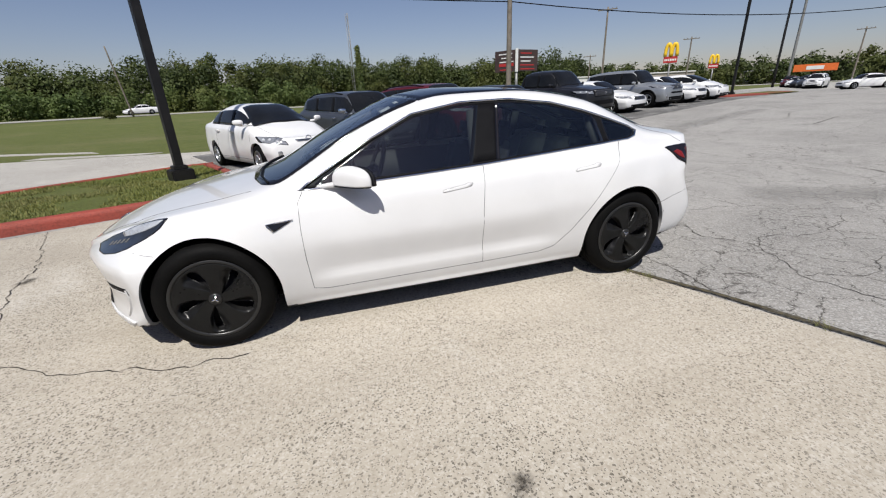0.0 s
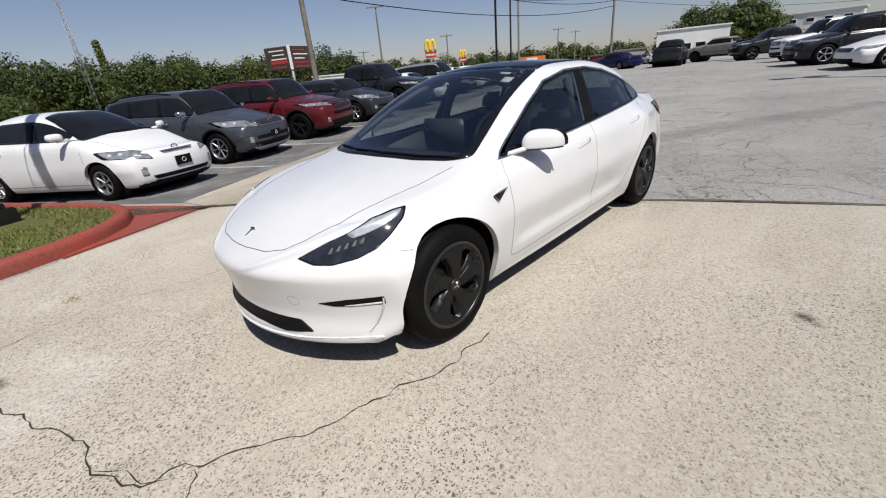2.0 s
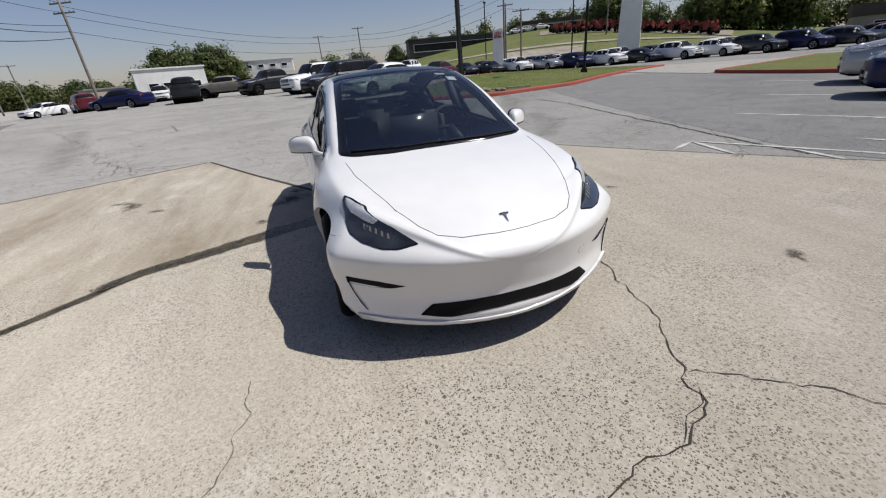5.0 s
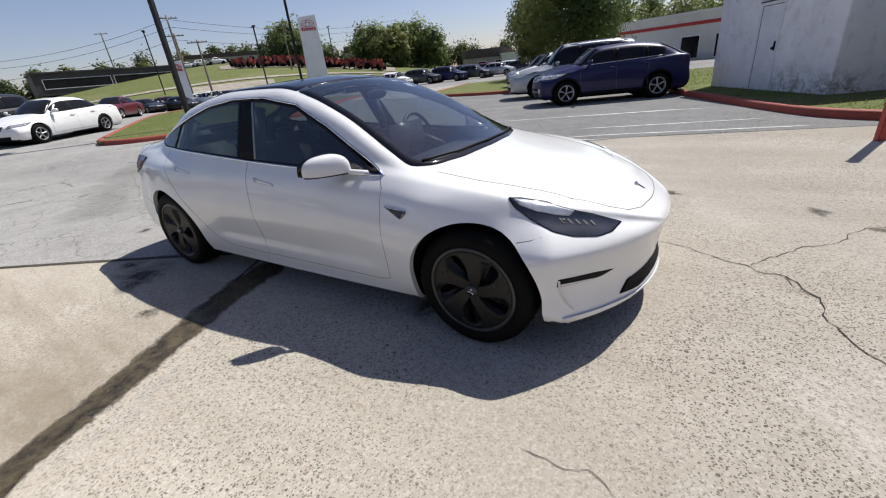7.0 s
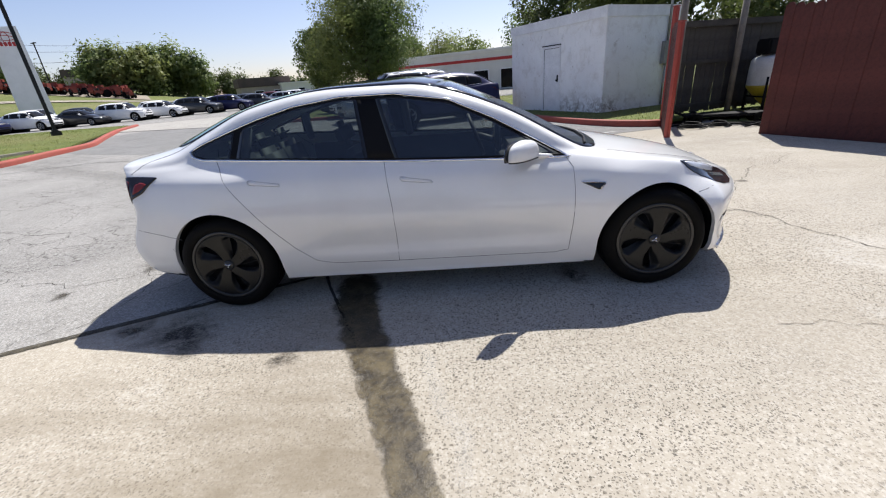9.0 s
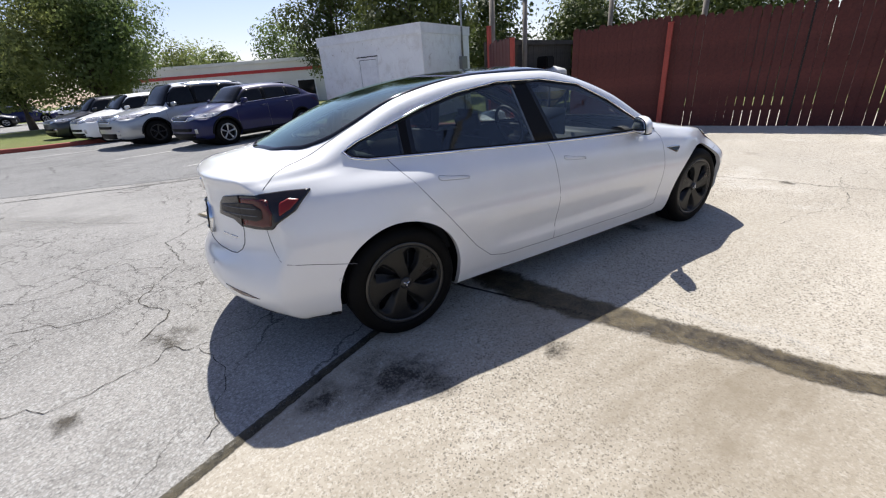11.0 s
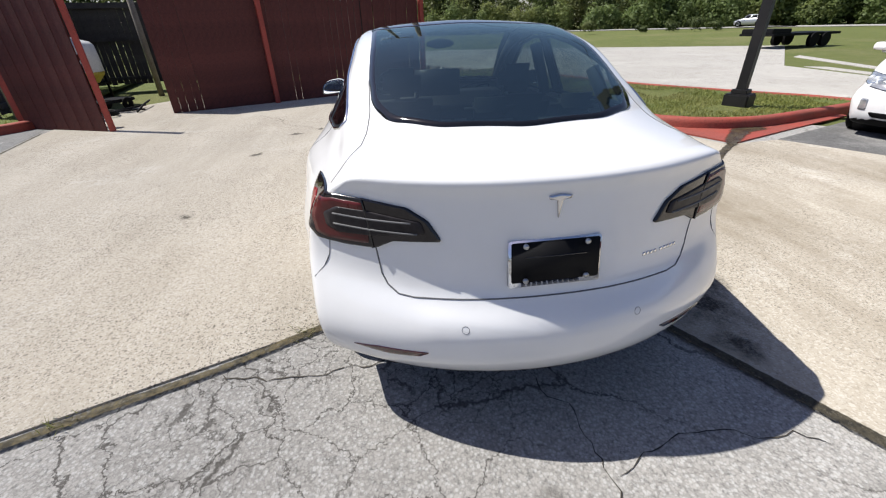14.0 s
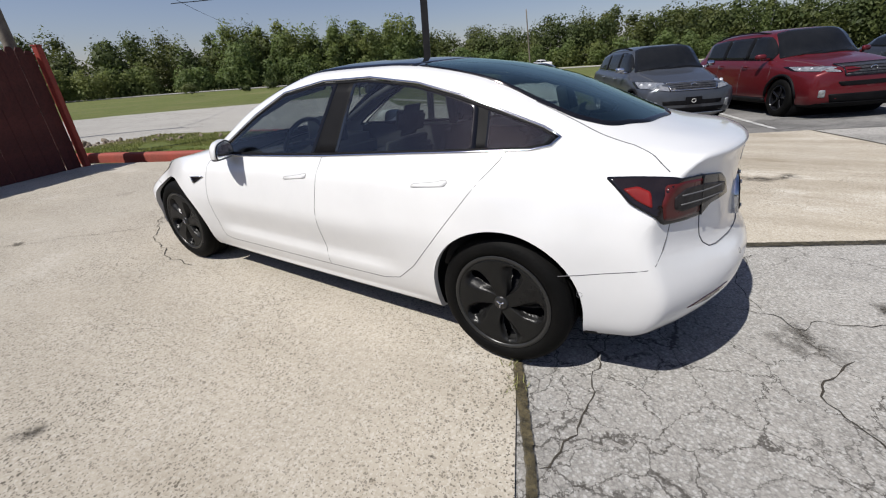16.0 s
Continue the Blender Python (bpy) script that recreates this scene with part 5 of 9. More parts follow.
# ---- buildings ----
def building(name, label, at, rz, w, d, h, wall_mat, roof_mat, openings=(), band=None, parapet=0.3):
    """A low commercial block. openings: y from, y to, z from, z to, material, on its front face (towards -x)."""
    b = thing(name, label, "building", "", at, rz)
    bm = bmesh.new()
    box(bm, 0.0, d, -w / 2, w / 2, -0.5, h)
    part("wall", bm, wall_mat, b, "", False)
    bm = bmesh.new()
    box(bm, -0.25, d + 0.25, -w / 2 - 0.25, w / 2 + 0.25, h, h + parapet, 0.03)
    part("roof", bm, roof_mat, b, "", False)
    for (y0, y1, z0, z1, mm) in openings:
        bm = bmesh.new()
        box(bm, -0.05, 0.2, y0, y1, z0, z1)
        wdw = part("window", bm, mm, b, "", False)
        bm = bmesh.new()
        for yy in (y0, y1):
            box(bm, -0.10, 0.0, yy - 0.05, yy + 0.05, z0 - 0.05, z1 + 0.05)
        for zz in (z0, z1):
            box(bm, -0.10, 0.0, y0, y1, zz - 0.05, zz + 0.05)
        part("frame", bm, M_SHEDTRIM, wdw, "", False)
    if band:
        bm = bmesh.new()
        box(bm, -0.06, 0.0, -w / 2, w / 2, band[0], band[1])
        part("band", bm, band[2], b, "", False)
    return b


M_WALLW = surface("white_stucco", (0.70, 0.70, 0.68), (0.6, 0.6, 0.58), 0.3, 0.8, 0, 20, 0.2, 0.1)
M_WALLD = surface("charcoal_cladding", (0.035, 0.033, 0.034), (0.055, 0.052, 0.05), 0.4, 0.6, 0, 20, 0.2, 0.1)
M_WALLT = surface("tan_stucco", (0.36, 0.32, 0.27), (0.3, 0.27, 0.23), 0.4, 0.8, 0, 20, 0.2, 0.1)
M_ROOFD = surface("brown_roof", (0.09, 0.065, 0.055), (0.06, 0.05, 0.045), 0.6, 0.8, 0, 20, 0.3, 0.2)
M_TRACTOR = surface("red_machinery", (0.26, 0.042, 0.022), (0.17, 0.032, 0.02), 1, 0.5, 0, 20, 0.2, 0.2)


def far_building(az, d, *a, **k):
    q = polar(az, d)
    k.setdefault("turn", 0)
    turn = k.pop("turn")
    name, label, w, dep, h, wm, rm = a[:7]
    return building(name, label, (q[0], q[1], k.pop("z", 0.0)), az + turn, w, dep, h, wm, rm, **k)


win = lambda n, w, z0, z1, step, y0: [(y0 + i * step, y0 + i * step + w, z0, z1, M_DARKGLASS) for i in range(n)]
far_building(-166.8, 105, "repair_shop", "low white flat-roofed repair shop with dark openings", 13.0, 9, 5.2, M_WALLW, M_WALLW, openings=win(4, 1.8, 0.2, 2.6, 2.6, -5.2), z=0.6, turn=4)
far_building(-160.5, 112, "garage", "low grey gabled garage beside the shop", 7, 6, 3.0, M_WALLT, M_POLEGREY, turn=12)
far_building(-177.2, 125, "warehouse", "long pale metal warehouse on a rise", 14, 8, 2.6, M_WALLW, M_SIGNWHITE, openings=win(4, 1.4, 0.8, 1.6, 3.0, -5.5), z=4.4, turn=-5)
far_building(158.5, 118, "dealer_showroom", "dark low dealer showroom with glass front", 26, 10, 3.6, M_WALLD, M_WALLD, openings=win(2, 11.4, 0.7, 2.5, 12.0, -11.8), z=4.7, turn=10)
far_building(147.2, 165, "hill_office", "low pale office with dark roof on the hill", 22, 10, 2.8, M_WALLT, M_ROOFD, openings=win(5, 2.0, 1, 2.4, 4, -10), z=9.6, parapet=1.2)
far_building(128.5, 165, "hill_store", "brown low building among trees on the hill", 26, 10, 5, M_WALLT, M_ROOFD, openings=win(4, 2.5, 1, 3.0, 5, -10), z=5.4, parapet=2)
far_building(114.6, 88, "bank", "tan brick bank with a steep brown roof", 9, 8, 2.9, M_WALLT, M_ROOFD, openings=win(2, 1.6, 0.6, 2.2, 3.5, -3), turn=8, parapet=1.6)
far_building(110.6, 86, "bank_annex", "low white annex beside the bank", 6.5, 8, 3.0, M_WALLW, M_WALLW, openings=win(1, 1.2, 0.6, 2.2, 3, -1), turn=8)
far_building(85.5, 46, "service_garage", "long white service garage with a red stripe and dark doors", 24, 10, 3.9, M_WALLW, M_WALLW, openings=win(5, 1.8, 0.1, 2.1, 3.2, -9.5), band=(3.0, 3.3, M_SIGNRED), turn=-22)
far_building(-124, 120, "roadside_diner", "low pale roadside diner far behind the cars", 16, 8, 3.6, M_WALLW, M_WALLW, openings=win(4, 2.0, 0.8, 2.4, 3.4, -6))
far_building(-134, 135, "restaurant", "low brown and white roadside restaurant", 20, 9, 4.0, M_WALLT, M_WALLW, openings=win(5, 2.0, 0.8, 2.4, 3.4, -8))
far_building(-143, 165, "roadside_store", "low store with a pale flat roof", 14, 9, 3.6, M_WALLT, M_WALLW, openings=win(3, 2.0, 0.8, 2.4, 3.4, -5))
far_building(-57, 130, "farmhouse", "brick house beyond the highway", 12, 8, 3.0, M_WALLT, M_ROOFD, openings=win(3, 1.2, 0.8, 2.2, 3.4, -4), parapet=2.0)


# grassy hill behind the far rows, with its lots and service road
def hill_strip(name, az0, az1, d0, d1, mat, label, lift=0.0, n=40, m=16, category="hill"):
    bm = bmesh.new()
    rows = []
    for i in range(n + 1):
        az = az0 + (az1 - az0) * i / n
        ds = [d0(az) + (d1(az) - d0(az)) * k / m for k in range(m + 1)]
        rows.append([bm.verts.new((*polar(az, d)[:2], hill_z(az, d) - 0.06 + lift)) for d in ds])
    for a, b in zip(rows, rows[1:]):
        for k in range(m):
            bm.faces.new((a[k], b[k], b[k + 1], a[k + 1]))
    bmesh.ops.recalc_face_normals(bm, faces=bm.faces)
    return tagged(link_bm(name, bm, mat), label, category, kind="structure")


hill_strip("hill", 184.9, 106.1, lambda a: 66, lambda a: 215, M_FIELD, "green grassy hillside beyond the far rows", 0.0, 60, 28)
STOCK = lambda a: 90 + 0.75 * (a - 128)
hill_strip("machine_lot", 148, 127, STOCK, lambda a: STOCK(a) + 13, M_GRAVEL, "grey-brown gravel lot for machinery on the hill", 0.10, 30, 6, "lot")
hill_strip("hill_lot", 153, 142.5, lambda a: 75 + 0.5 * math.sin(a), lambda a: 82, M_CONC2, "pale concrete lot on the hillside", 0.10, 20, 4, "lot")
hill_strip("hill_road", 178, 112, lambda a: 86.0 - 0.05 * (a - 112), lambda a: 88.2 - 0.05 * (a - 112), M_CONC2, "narrow pale service road across the hillside", 0.10, 60, 2, "road")


# ---- trees ----
class Foliage:
    """Many small leaf clumps, each a bent pair of faces turned roughly outwards from its bough."""

    def __init__(self, seed):
        self.rng, self.blocks, self.turned = np.random.RandomState(seed), [], []

    def cloud(self, centre, rad, n, size, squash=0.8):
        g = self.rng
        d = g.normal(size=(n, 3))
        d /= np.linalg.norm(d, axis=1, keepdims=True)
        lump = 1 + 0.28 * np.sin(d[:, 0] * 4.1 + centre[0] * 3) * np.sin(d[:, 1] * 3.7 + centre[2] * 2) + 0.18 * np.sin(d[:, 2] * 6.3 + centre[1])
        c = np.array(centre) + d * (rad * lump * g.uniform(0.40, 1.02, n) ** 0.7)[:, None] * np.array((1, 1, squash))
        nor = d + g.normal(size=(n, 3)) * 0.55 + np.array((0, 0, 0.35))
        nor /= np.linalg.norm(nor, axis=1, keepdims=True)
        soft = d * 0.9 + nor * 0.75 + np.array((0, 0, 0.25))
        self.turned.append(np.repeat(soft / np.linalg.norm(soft, axis=1, keepdims=True), 4, axis=0))
        u = np.cross(nor, g.normal(size=(n, 3)))
        u /= np.linalg.norm(u, axis=1, keepdims=True)
        w = np.cross(nor, u)
        s = (size * g.uniform(0.45, 1.35, n))[:, None]
        k = s * g.uniform(0.4, 0.75, (n, 1))
        bend = nor * s * g.uniform(-0.35, 0.1, (n, 1))
        self.blocks.append(np.stack((c + u * s + bend, c + w * k + u * s * 0.2, c - u * s + bend, c - w * k - u * s * 0.1), 1).reshape(-1, 3))

    def mesh(self, name, mat):
        co = np.concatenate(self.blocks).astype(np.float32)
        n = len(co) // 4
        me = bpy.data.meshes.new(name)
        me.vertices.add(len(co))
        me.vertices.foreach_set("co", co.ravel())
        me.loops.add(len(co))
        me.loops.foreach_set("vertex_index", np.arange(len(co), dtype=np.int32))
        me.polygons.add(n)
        me.polygons.foreach_set("loop_start", np.arange(0, 4 * n, 4, dtype=np.int32))
        me.polygons.foreach_set("use_smooth", np.ones(n, dtype=bool))
        me.update(calc_edges=True)
        me.normals_split_custom_set_from_vertices(np.concatenate(self.turned))
        me.materials.append(mat)
        return me


def crown_balls(rnd, h, w, base):
    out = []
    n = 9 + int(w * 1.2)
    for i in range(n):
        t = i / (n - 1)
        z = base + (h - base) * (0.12 + 0.80 * t)
        spread = w * 0.5 * math.sin(math.pi * (0.18 + 0.74 * t)) * rnd.uniform(0.5, 1.0)
        a = i * 2.4 + rnd.uniform(-0.4, 0.4)
        out.append((math.cos(a) * spread * 0.72, math.sin(a) * spread * 0.72, z, w * rnd.uniform(0.17, 0.27)))
    return out


def tree(x, y, h, w, seed, mat, label, leaf=0.16, per=420, base_share=0.22, z=None, group="trees"):
    rnd = random.Random(seed)
    t = thing("tree", label, "tree", group, (x, y, (gz(x, y) - 0.05) if z is None else z), rnd.uniform(0, 360))
    base = h * base_share
    balls = crown_balls(rnd, h, w, base)
    bm = bmesh.new()
    r0 = 0.035 * h
    tube(bm, [(0, 0, -0.1), (0.02, 0, base * 0.5), (0.05 * w * 0.1, 0, base), (0, 0.03 * w, h * 0.55), (0, 0, h * 0.8)], [r0 * 1.2, r0 * 0.9, r0 * 0.75, r0 * 0.4, r0 * 0.12], 9)
    for bx, by, bz, br in balls[::2]:
        tube(bm, [(0, 0, base * 0.9), (bx * 0.45, by * 0.45, (base + bz) / 2), (bx, by, bz)], [r0 * 0.4, r0 * 0.22, r0 * 0.06], 6)
    part("trunk", bm, M_BARK, t)
    fol = Foliage(seed)
    for bx, by, bz, br in balls:
        fol.cloud((bx, by, bz), br, per, leaf)
    c = new("crown", fol.mesh("crown", mat))
    c.parent = t
    return t


def woods(name, line, rows, h, w, leaf, per, seed, mat, label, step=4.2, low=0.04, trunks=True):
    """A belt of wood along a line of points: many trees in one."""
    rnd = random.Random(seed)
    fol = Foliage(seed)
    for a, b in zip(line, line[1:]):
        a2, b2 = V(a[:2]), V(b[:2])
        d = (b2 - a2)
        n = max(1, int(d.length / step))
        side = V((-d.y, d.x)).normalized()
        for i in range(n):
            for r in range(rows):
                p = a2.lerp(b2, (i + rnd.uniform(0, 1)) / n) + side * (r * 5 + rnd.uniform(-2, 2))
                hz = (a[2] + (b[2] - a[2]) * i / n) if len(a) > 2 else 0.0
                hh = h * rnd.uniform(0.72, 1.12) * (1 + 0.22 * noise.noise((p.x * 0.03, p.y * 0.03, seed))) * (0.86 + 0.14 * r)
                ww = w * rnd.uniform(0.8, 1.25)
                for bx, by, bz, br in crown_balls(rnd, hh, ww, hh * low):
                    fol.cloud((p.x + bx, p.y + by, hz + bz), br * rnd.uniform(0.8, 1.35), per, leaf, rnd.uniform(0.7, 1.3))
    return tagged(new(name, fol.mesh(name, mat)), label, "woods", kind="stuff")


arc = lambda a0, a1, d0, d1, n, z=0.0: [(*polar(a0 + (a1 - a0) * i / n, d0 + (d1 - d0) * i / n)[:2], z) for i in range(n + 1)]
woods("tree_line", arc(-86, -126, 118, 135, 7), 3, 9.6, 8.5, 0.34, 105, 32, M_LEAF, "green tree line receding beyond the parked row", 4.0, 0.0)
woods("tree_line", arc(16, -90, 99, 103, 18), 3, 9.4, 7.5, 0.28, 130, 21, M_LEAF, "long dense green tree line beyond the highway", 3.6, 0.0)
woods("tall_trees", arc(-31, -55, 96, 96, 5), 2, 12.2, 6.5, 0.26, 180, 22, M_LEAF2, "taller bright green trees in the tree line", 4.0, 0.0)
woods("edge_bushes", arc(12, -92, 93, 97, 16), 1, 5.0, 5.5, 0.24, 110, 31, M_LEAF2, "low bright bushes along the foot of the tree line", 3.4, 0.0)
woods("tree_line", arc(-120, -170, 140, 190, 8), 3, 6.6, 8, 0.42, 60, 23, M_LEAF, "distant green trees along the street", 5.5, 0.0)
woods("tree_line", arc(-164, -173.5, 122, 120, 4), 2, 10.6, 9.5, 0.34, 200, 24, M_LEAF, "rounded green trees behind the repair shop", 4.5, 0.0)
woods("tree_line", [(*polar(a, 200)[:2], hill_z(a, 200) - 0.3) for a in range(178, 104, -6)], 2, 9.0, 10, 0.5, 70, 25, M_LEAF, "green trees on the hill crest", 7, 0.0)
woods("tree_clump", [(*polar(a, 109)[:2], hill_z(a, 109) - 0.3) for a in (132, 128, 124, 120.5)], 2, 9.5, 9.5, 0.34, 240, 26, M_LEAF2, "clump of tall green trees on the hillside", 6)
woods("tree_clump", [(*polar(a, 118)[:2], hill_z(a, 118) - 0.3) for a in (141.3, 139, 136.5)], 2, 8.6, 8.5, 0.34, 240, 27, M_LEAF2, "clump of green trees behind the far sign", 6)
woods("tree_clump", arc(98, 62, 75, 60, 4), 2, 9.0, 8, 0.22, 260, 28, M_LEAF2, "green trees behind the service garage", 6)
woods("tree_clump", arc(58, 22, 34, 30, 4), 2, 8.0, 7, 0.15, 420, 29, M_LEAF, "dark green trees behind the shed and enclosure", 5)
tree(-6.8, 34.5, 9.0, 10.5, 41, M_LEAF2, "broad leafy shade tree with a bright green crown", 0.10, 2600)
tree(-12.0, 38.5, 6.8, 5.5, 42, M_LEAF2, "leafy green tree beside the shade tree", 0.12, 1000)
tree(9.5, 19.5, 8.5, 8.0, 43, M_LEAF, "large dark green tree behind the shed", 0.12, 1000)
tree(9.0, 31.5, 10.5, 8.0, 44, M_LEAF, "large green tree behind the shed", 0.12, 900)
vine = thing("vine_pole", "old pole thickly overgrown with green vines", "pole", "", polar(-97.5, 40), 0)
bm = bmesh.new()
tube(bm, [(0, 0, 0), (0.1, 0, 3), (0.05, 0, 5.6)], [0.14, 0.12, 0.08], 8)
part("pole", bm, M_POLEWOOD, vine)
fol = Foliage(51)
for k in range(26):
    fol.cloud((0.1, 0, 1.0 + k * 0.19), 0.42 - 0.007 * k, 110, 0.09)
vo = new("vines", fol.mesh("vines", M_LEAF2))
vo.parent = vine
rb = random.Random(61)
for az, d, s in ((-38.5, 66, 1.5), (-36.0, 66, 1.2), (-40.5, 67, 1.1), (-27, 64, 1.3), (-33, 66, 0.9), (-68, 62, 0.9)):
    b = thing("bush", "rounded green roadside bush", "bush", "roadside bushes", polar(az, d), 0)
    fol = Foliage(int(az * -10))
    for k in range(6):
        fol.cloud((rb.uniform(-0.5, 0.5) * s, rb.uniform(-0.5, 0.5) * s, s * rb.uniform(0.4, 0.9)), 0.55 * s, 200, 0.10)
    o = new("foliage", fol.mesh("foliage", M_LEAF))
    o.parent = b


# ---- the white electric sedan ----
def loft_main_sedan():
    t = {
        "zb": [(-2.3, 0.24), (-1.9, 0.19), (-1.0, 0.16), (1.0, 0.16), (1.9, 0.160), (2.1, 0.160)],
        "y1": [(-2.3, 0.68), (-1.9, 0.72), (0, 0.76), (1.7, 0.72), (2.1, 0.66)],
        "y2": [(-2.3, 0.79), (-1.9, 0.85), (-1.4, 0.865), (-0.9, 0.83), (0.9, 0.83), (1.4, 0.865), (1.8, 0.88), (2.1, 0.88)],
        "z2": [(-2.3, 0.30), (-1.9, 0.26), (-1.0, 0.225), (1.0, 0.215), (1.8, 0.24), (2.1, 0.26)],
        "y3": [(-2.3, 0.805), (-1.9, 0.895), (-1.44, 0.912), (-0.9, 0.872), (0, 0.868), (0.9, 0.872), (1.44, 0.914), (1.8, 0.915), (2.1, 0.908)],
        "z3": [(-2.3, 0.46), (-1.44, 0.42), (-0.9, 0.37), (0.9, 0.36), (1.44, 0.42), (2.1, 0.42)],
        "y4": [(-2.3, 0.800), (-1.9, 0.893), (-1.44, 0.922), (-0.9, 0.905), (0, 0.902), (0.9, 0.905), (1.44, 0.922), (1.8, 0.918), (2.1, 0.892)],
        "z4": [(-2.3, 0.70), (-1.44, 0.66), (0, 0.60), (1.0, 0.60), (1.44, 0.62), (2.1, 0.57)],
        "y5": [(-2.3, 0.745), (-1.9, 0.825), (-1.44, 0.878), (-1.0, 0.868), (0, 0.862), (0.9, 0.858), (1.44, 0.875), (1.8, 0.84), (2.1, 0.765)],
        "z5": [(-2.3, 0.87), (-1.9, 0.885), (-1.44, 0.885), (-1.0, 0.865), (0, 0.835), (0.9, 0.80), (1.44, 0.785), (1.8, 0.745), (2.1, 0.66)],
        "y6": [(-2.3, 0.685), (-1.9, 0.735), (-1.6, 0.755), (-1.2, 0.785), (-0.6, 0.80), (0, 0.80), (0.8, 0.785), (1.2, 0.79), (1.6, 0.78), (1.85, 0.755), (2.1, 0.69)],
        "z6": [(-2.3, 0.955), (-1.9, 0.970), (-1.6, 0.982), (-1.2, 0.990), (-0.6, 0.965), (0, 0.940), (0.8, 0.900), (1.2, 0.877), (1.6, 0.848), (1.85, 0.813), (2.1, 0.735)],
        "y7": [(-2.3, 0.65), (-1.9, 0.68), (-1.6, 0.685), (-1.2, 0.685), (-0.6, 0.695), (0, 0.70), (0.5, 0.715), (0.85, 0.735), (1.05, 0.735), (1.4, 0.72), (1.85, 0.675), (2.1, 0.62)],
        "z7": [(-2.3, 0.985), (-1.9, 1.007), (-1.6, 1.070), (-1.2, 1.146), (-0.6, 1.175), (0, 1.16), (0.5, 1.07), (0.85, 0.945), (1.05, 0.915), (1.4, 0.876), (1.85, 0.815), (2.1, 0.735)],
        "y8": [(-2.3, 0.59), (-1.9, 0.62), (-1.6, 0.607), (-1.2, 0.588), (-0.6, 0.580), (-0.1, 0.59), (0.2, 0.61), (0.5, 0.64), (0.85, 0.675), (1.05, 0.66), (1.4, 0.63), (2.1, 0.52)],
        "z8": [(-2.3, 1.012), (-1.9, 1.055), (-1.6, 1.162), (-1.2, 1.304), (-0.6, 1.380), (-0.1, 1.370), (0.2, 1.305), (0.5, 1.195), (0.85, 1.01), (1.05, 0.935), (1.4, 0.880), (1.85, 0.802), (2.1, 0.715)],
        "y9": [(-2.3, 0.38), (-1.9, 0.38), (-1.2, 0.36), (0, 0.37), (0.85, 0.42), (1.1, 0.42), (2.1, 0.30)],
        "z9": [(-2.3, 1.024), (-1.95, 1.086), (-1.7, 1.182), (-1.4, 1.293), (-1.0, 1.380), (-0.6, 1.418), (-0.2, 1.424), (0.1, 1.385), (0.4, 1.27), (0.75, 1.10), (0.98, 0.975), (1.1, 0.935), (1.4, 0.882), (1.85, 0.79), (2.1, 0.70)],
        "z10": [(-2.3, 1.030), (-2.1, 1.055), (-1.95, 1.096), (-1.7, 1.191), (-1.4, 1.303), (-1.0, 1.393), (-0.6, 1.435), (-0.2, 1.443), (0.1, 1.405), (0.4, 1.29), (0.75, 1.12), (1.0, 0.985), (1.1, 0.945), (1.4, 0.888), (1.85, 0.79), (2.1, 0.695)],
    }
    nose = [(0.14, 2.06), (0.16, 2.15), (0.18, 2.205), (0.21, 2.230), (0.24, 2.238), (0.28, 2.225), (0.34, 2.219), (0.42, 2.233), (0.47, 2.244), (0.52, 2.257), (0.56, 2.266), (0.59, 2.250), (0.615, 2.218), (0.64, 2.180), (0.66, 2.15), (0.68, 2.115), (0.70, 2.08), (0.72, 2.035), (0.735, 2.0)]
    tail = [(0.2, 2.12), (0.26, 2.26), (0.34, 2.35), (0.42, 2.385), (0.50, 2.39), (0.555, 2.375), (0.60, 2.335), (0.64, 2.31), (0.70, 2.295), (0.80, 2.288), (0.88, 2.283), (0.95, 2.283), (0.985, 2.290), (1.005, 2.297), (1.018, 2.29), (1.03, 2.26), (1.04, 2.22)]
    bm = car_shell(t, nose, tail, (0.42, 0.34, 0.88, 2.13), 2.0, -2.22, 0.50, 110, 6, 26, 1)
    # even out the corners below the lamps
    for _ in range(7):
        bmesh.ops.smooth_vert(bm, verts=[v for v in bm.verts if abs(v.co.y) > 0.45 and (v.co.x < -1.72 or v.co.x > 1.55) and 0.22 < v.co.z < 0.78], factor=0.5, use_axis_x=True, use_axis_y=True, use_axis_z=False)
    # the hollow above the sill that ends in a crisp shelf along the doors
    for v in bm.verts:
        x, z = v.co.x, v.co.z
        if abs(v.co.y) > 0.6 and 0.30 < z < 0.62 and -0.95 < x < 0.95:
            k = smooth01((0.62 - z) / 0.22) if z > 0.40 else smooth01((z - 0.345) / 0.055)
            k *= smooth01((0.95 - x) / 0.25) * smooth01((x + 0.95) / 0.35)
            v.co.y -= math.copysign(0.017 * k, v.co.y)
    return bm


HUBS = ((1.4375, 0.334), (-1.4375, 0.334))


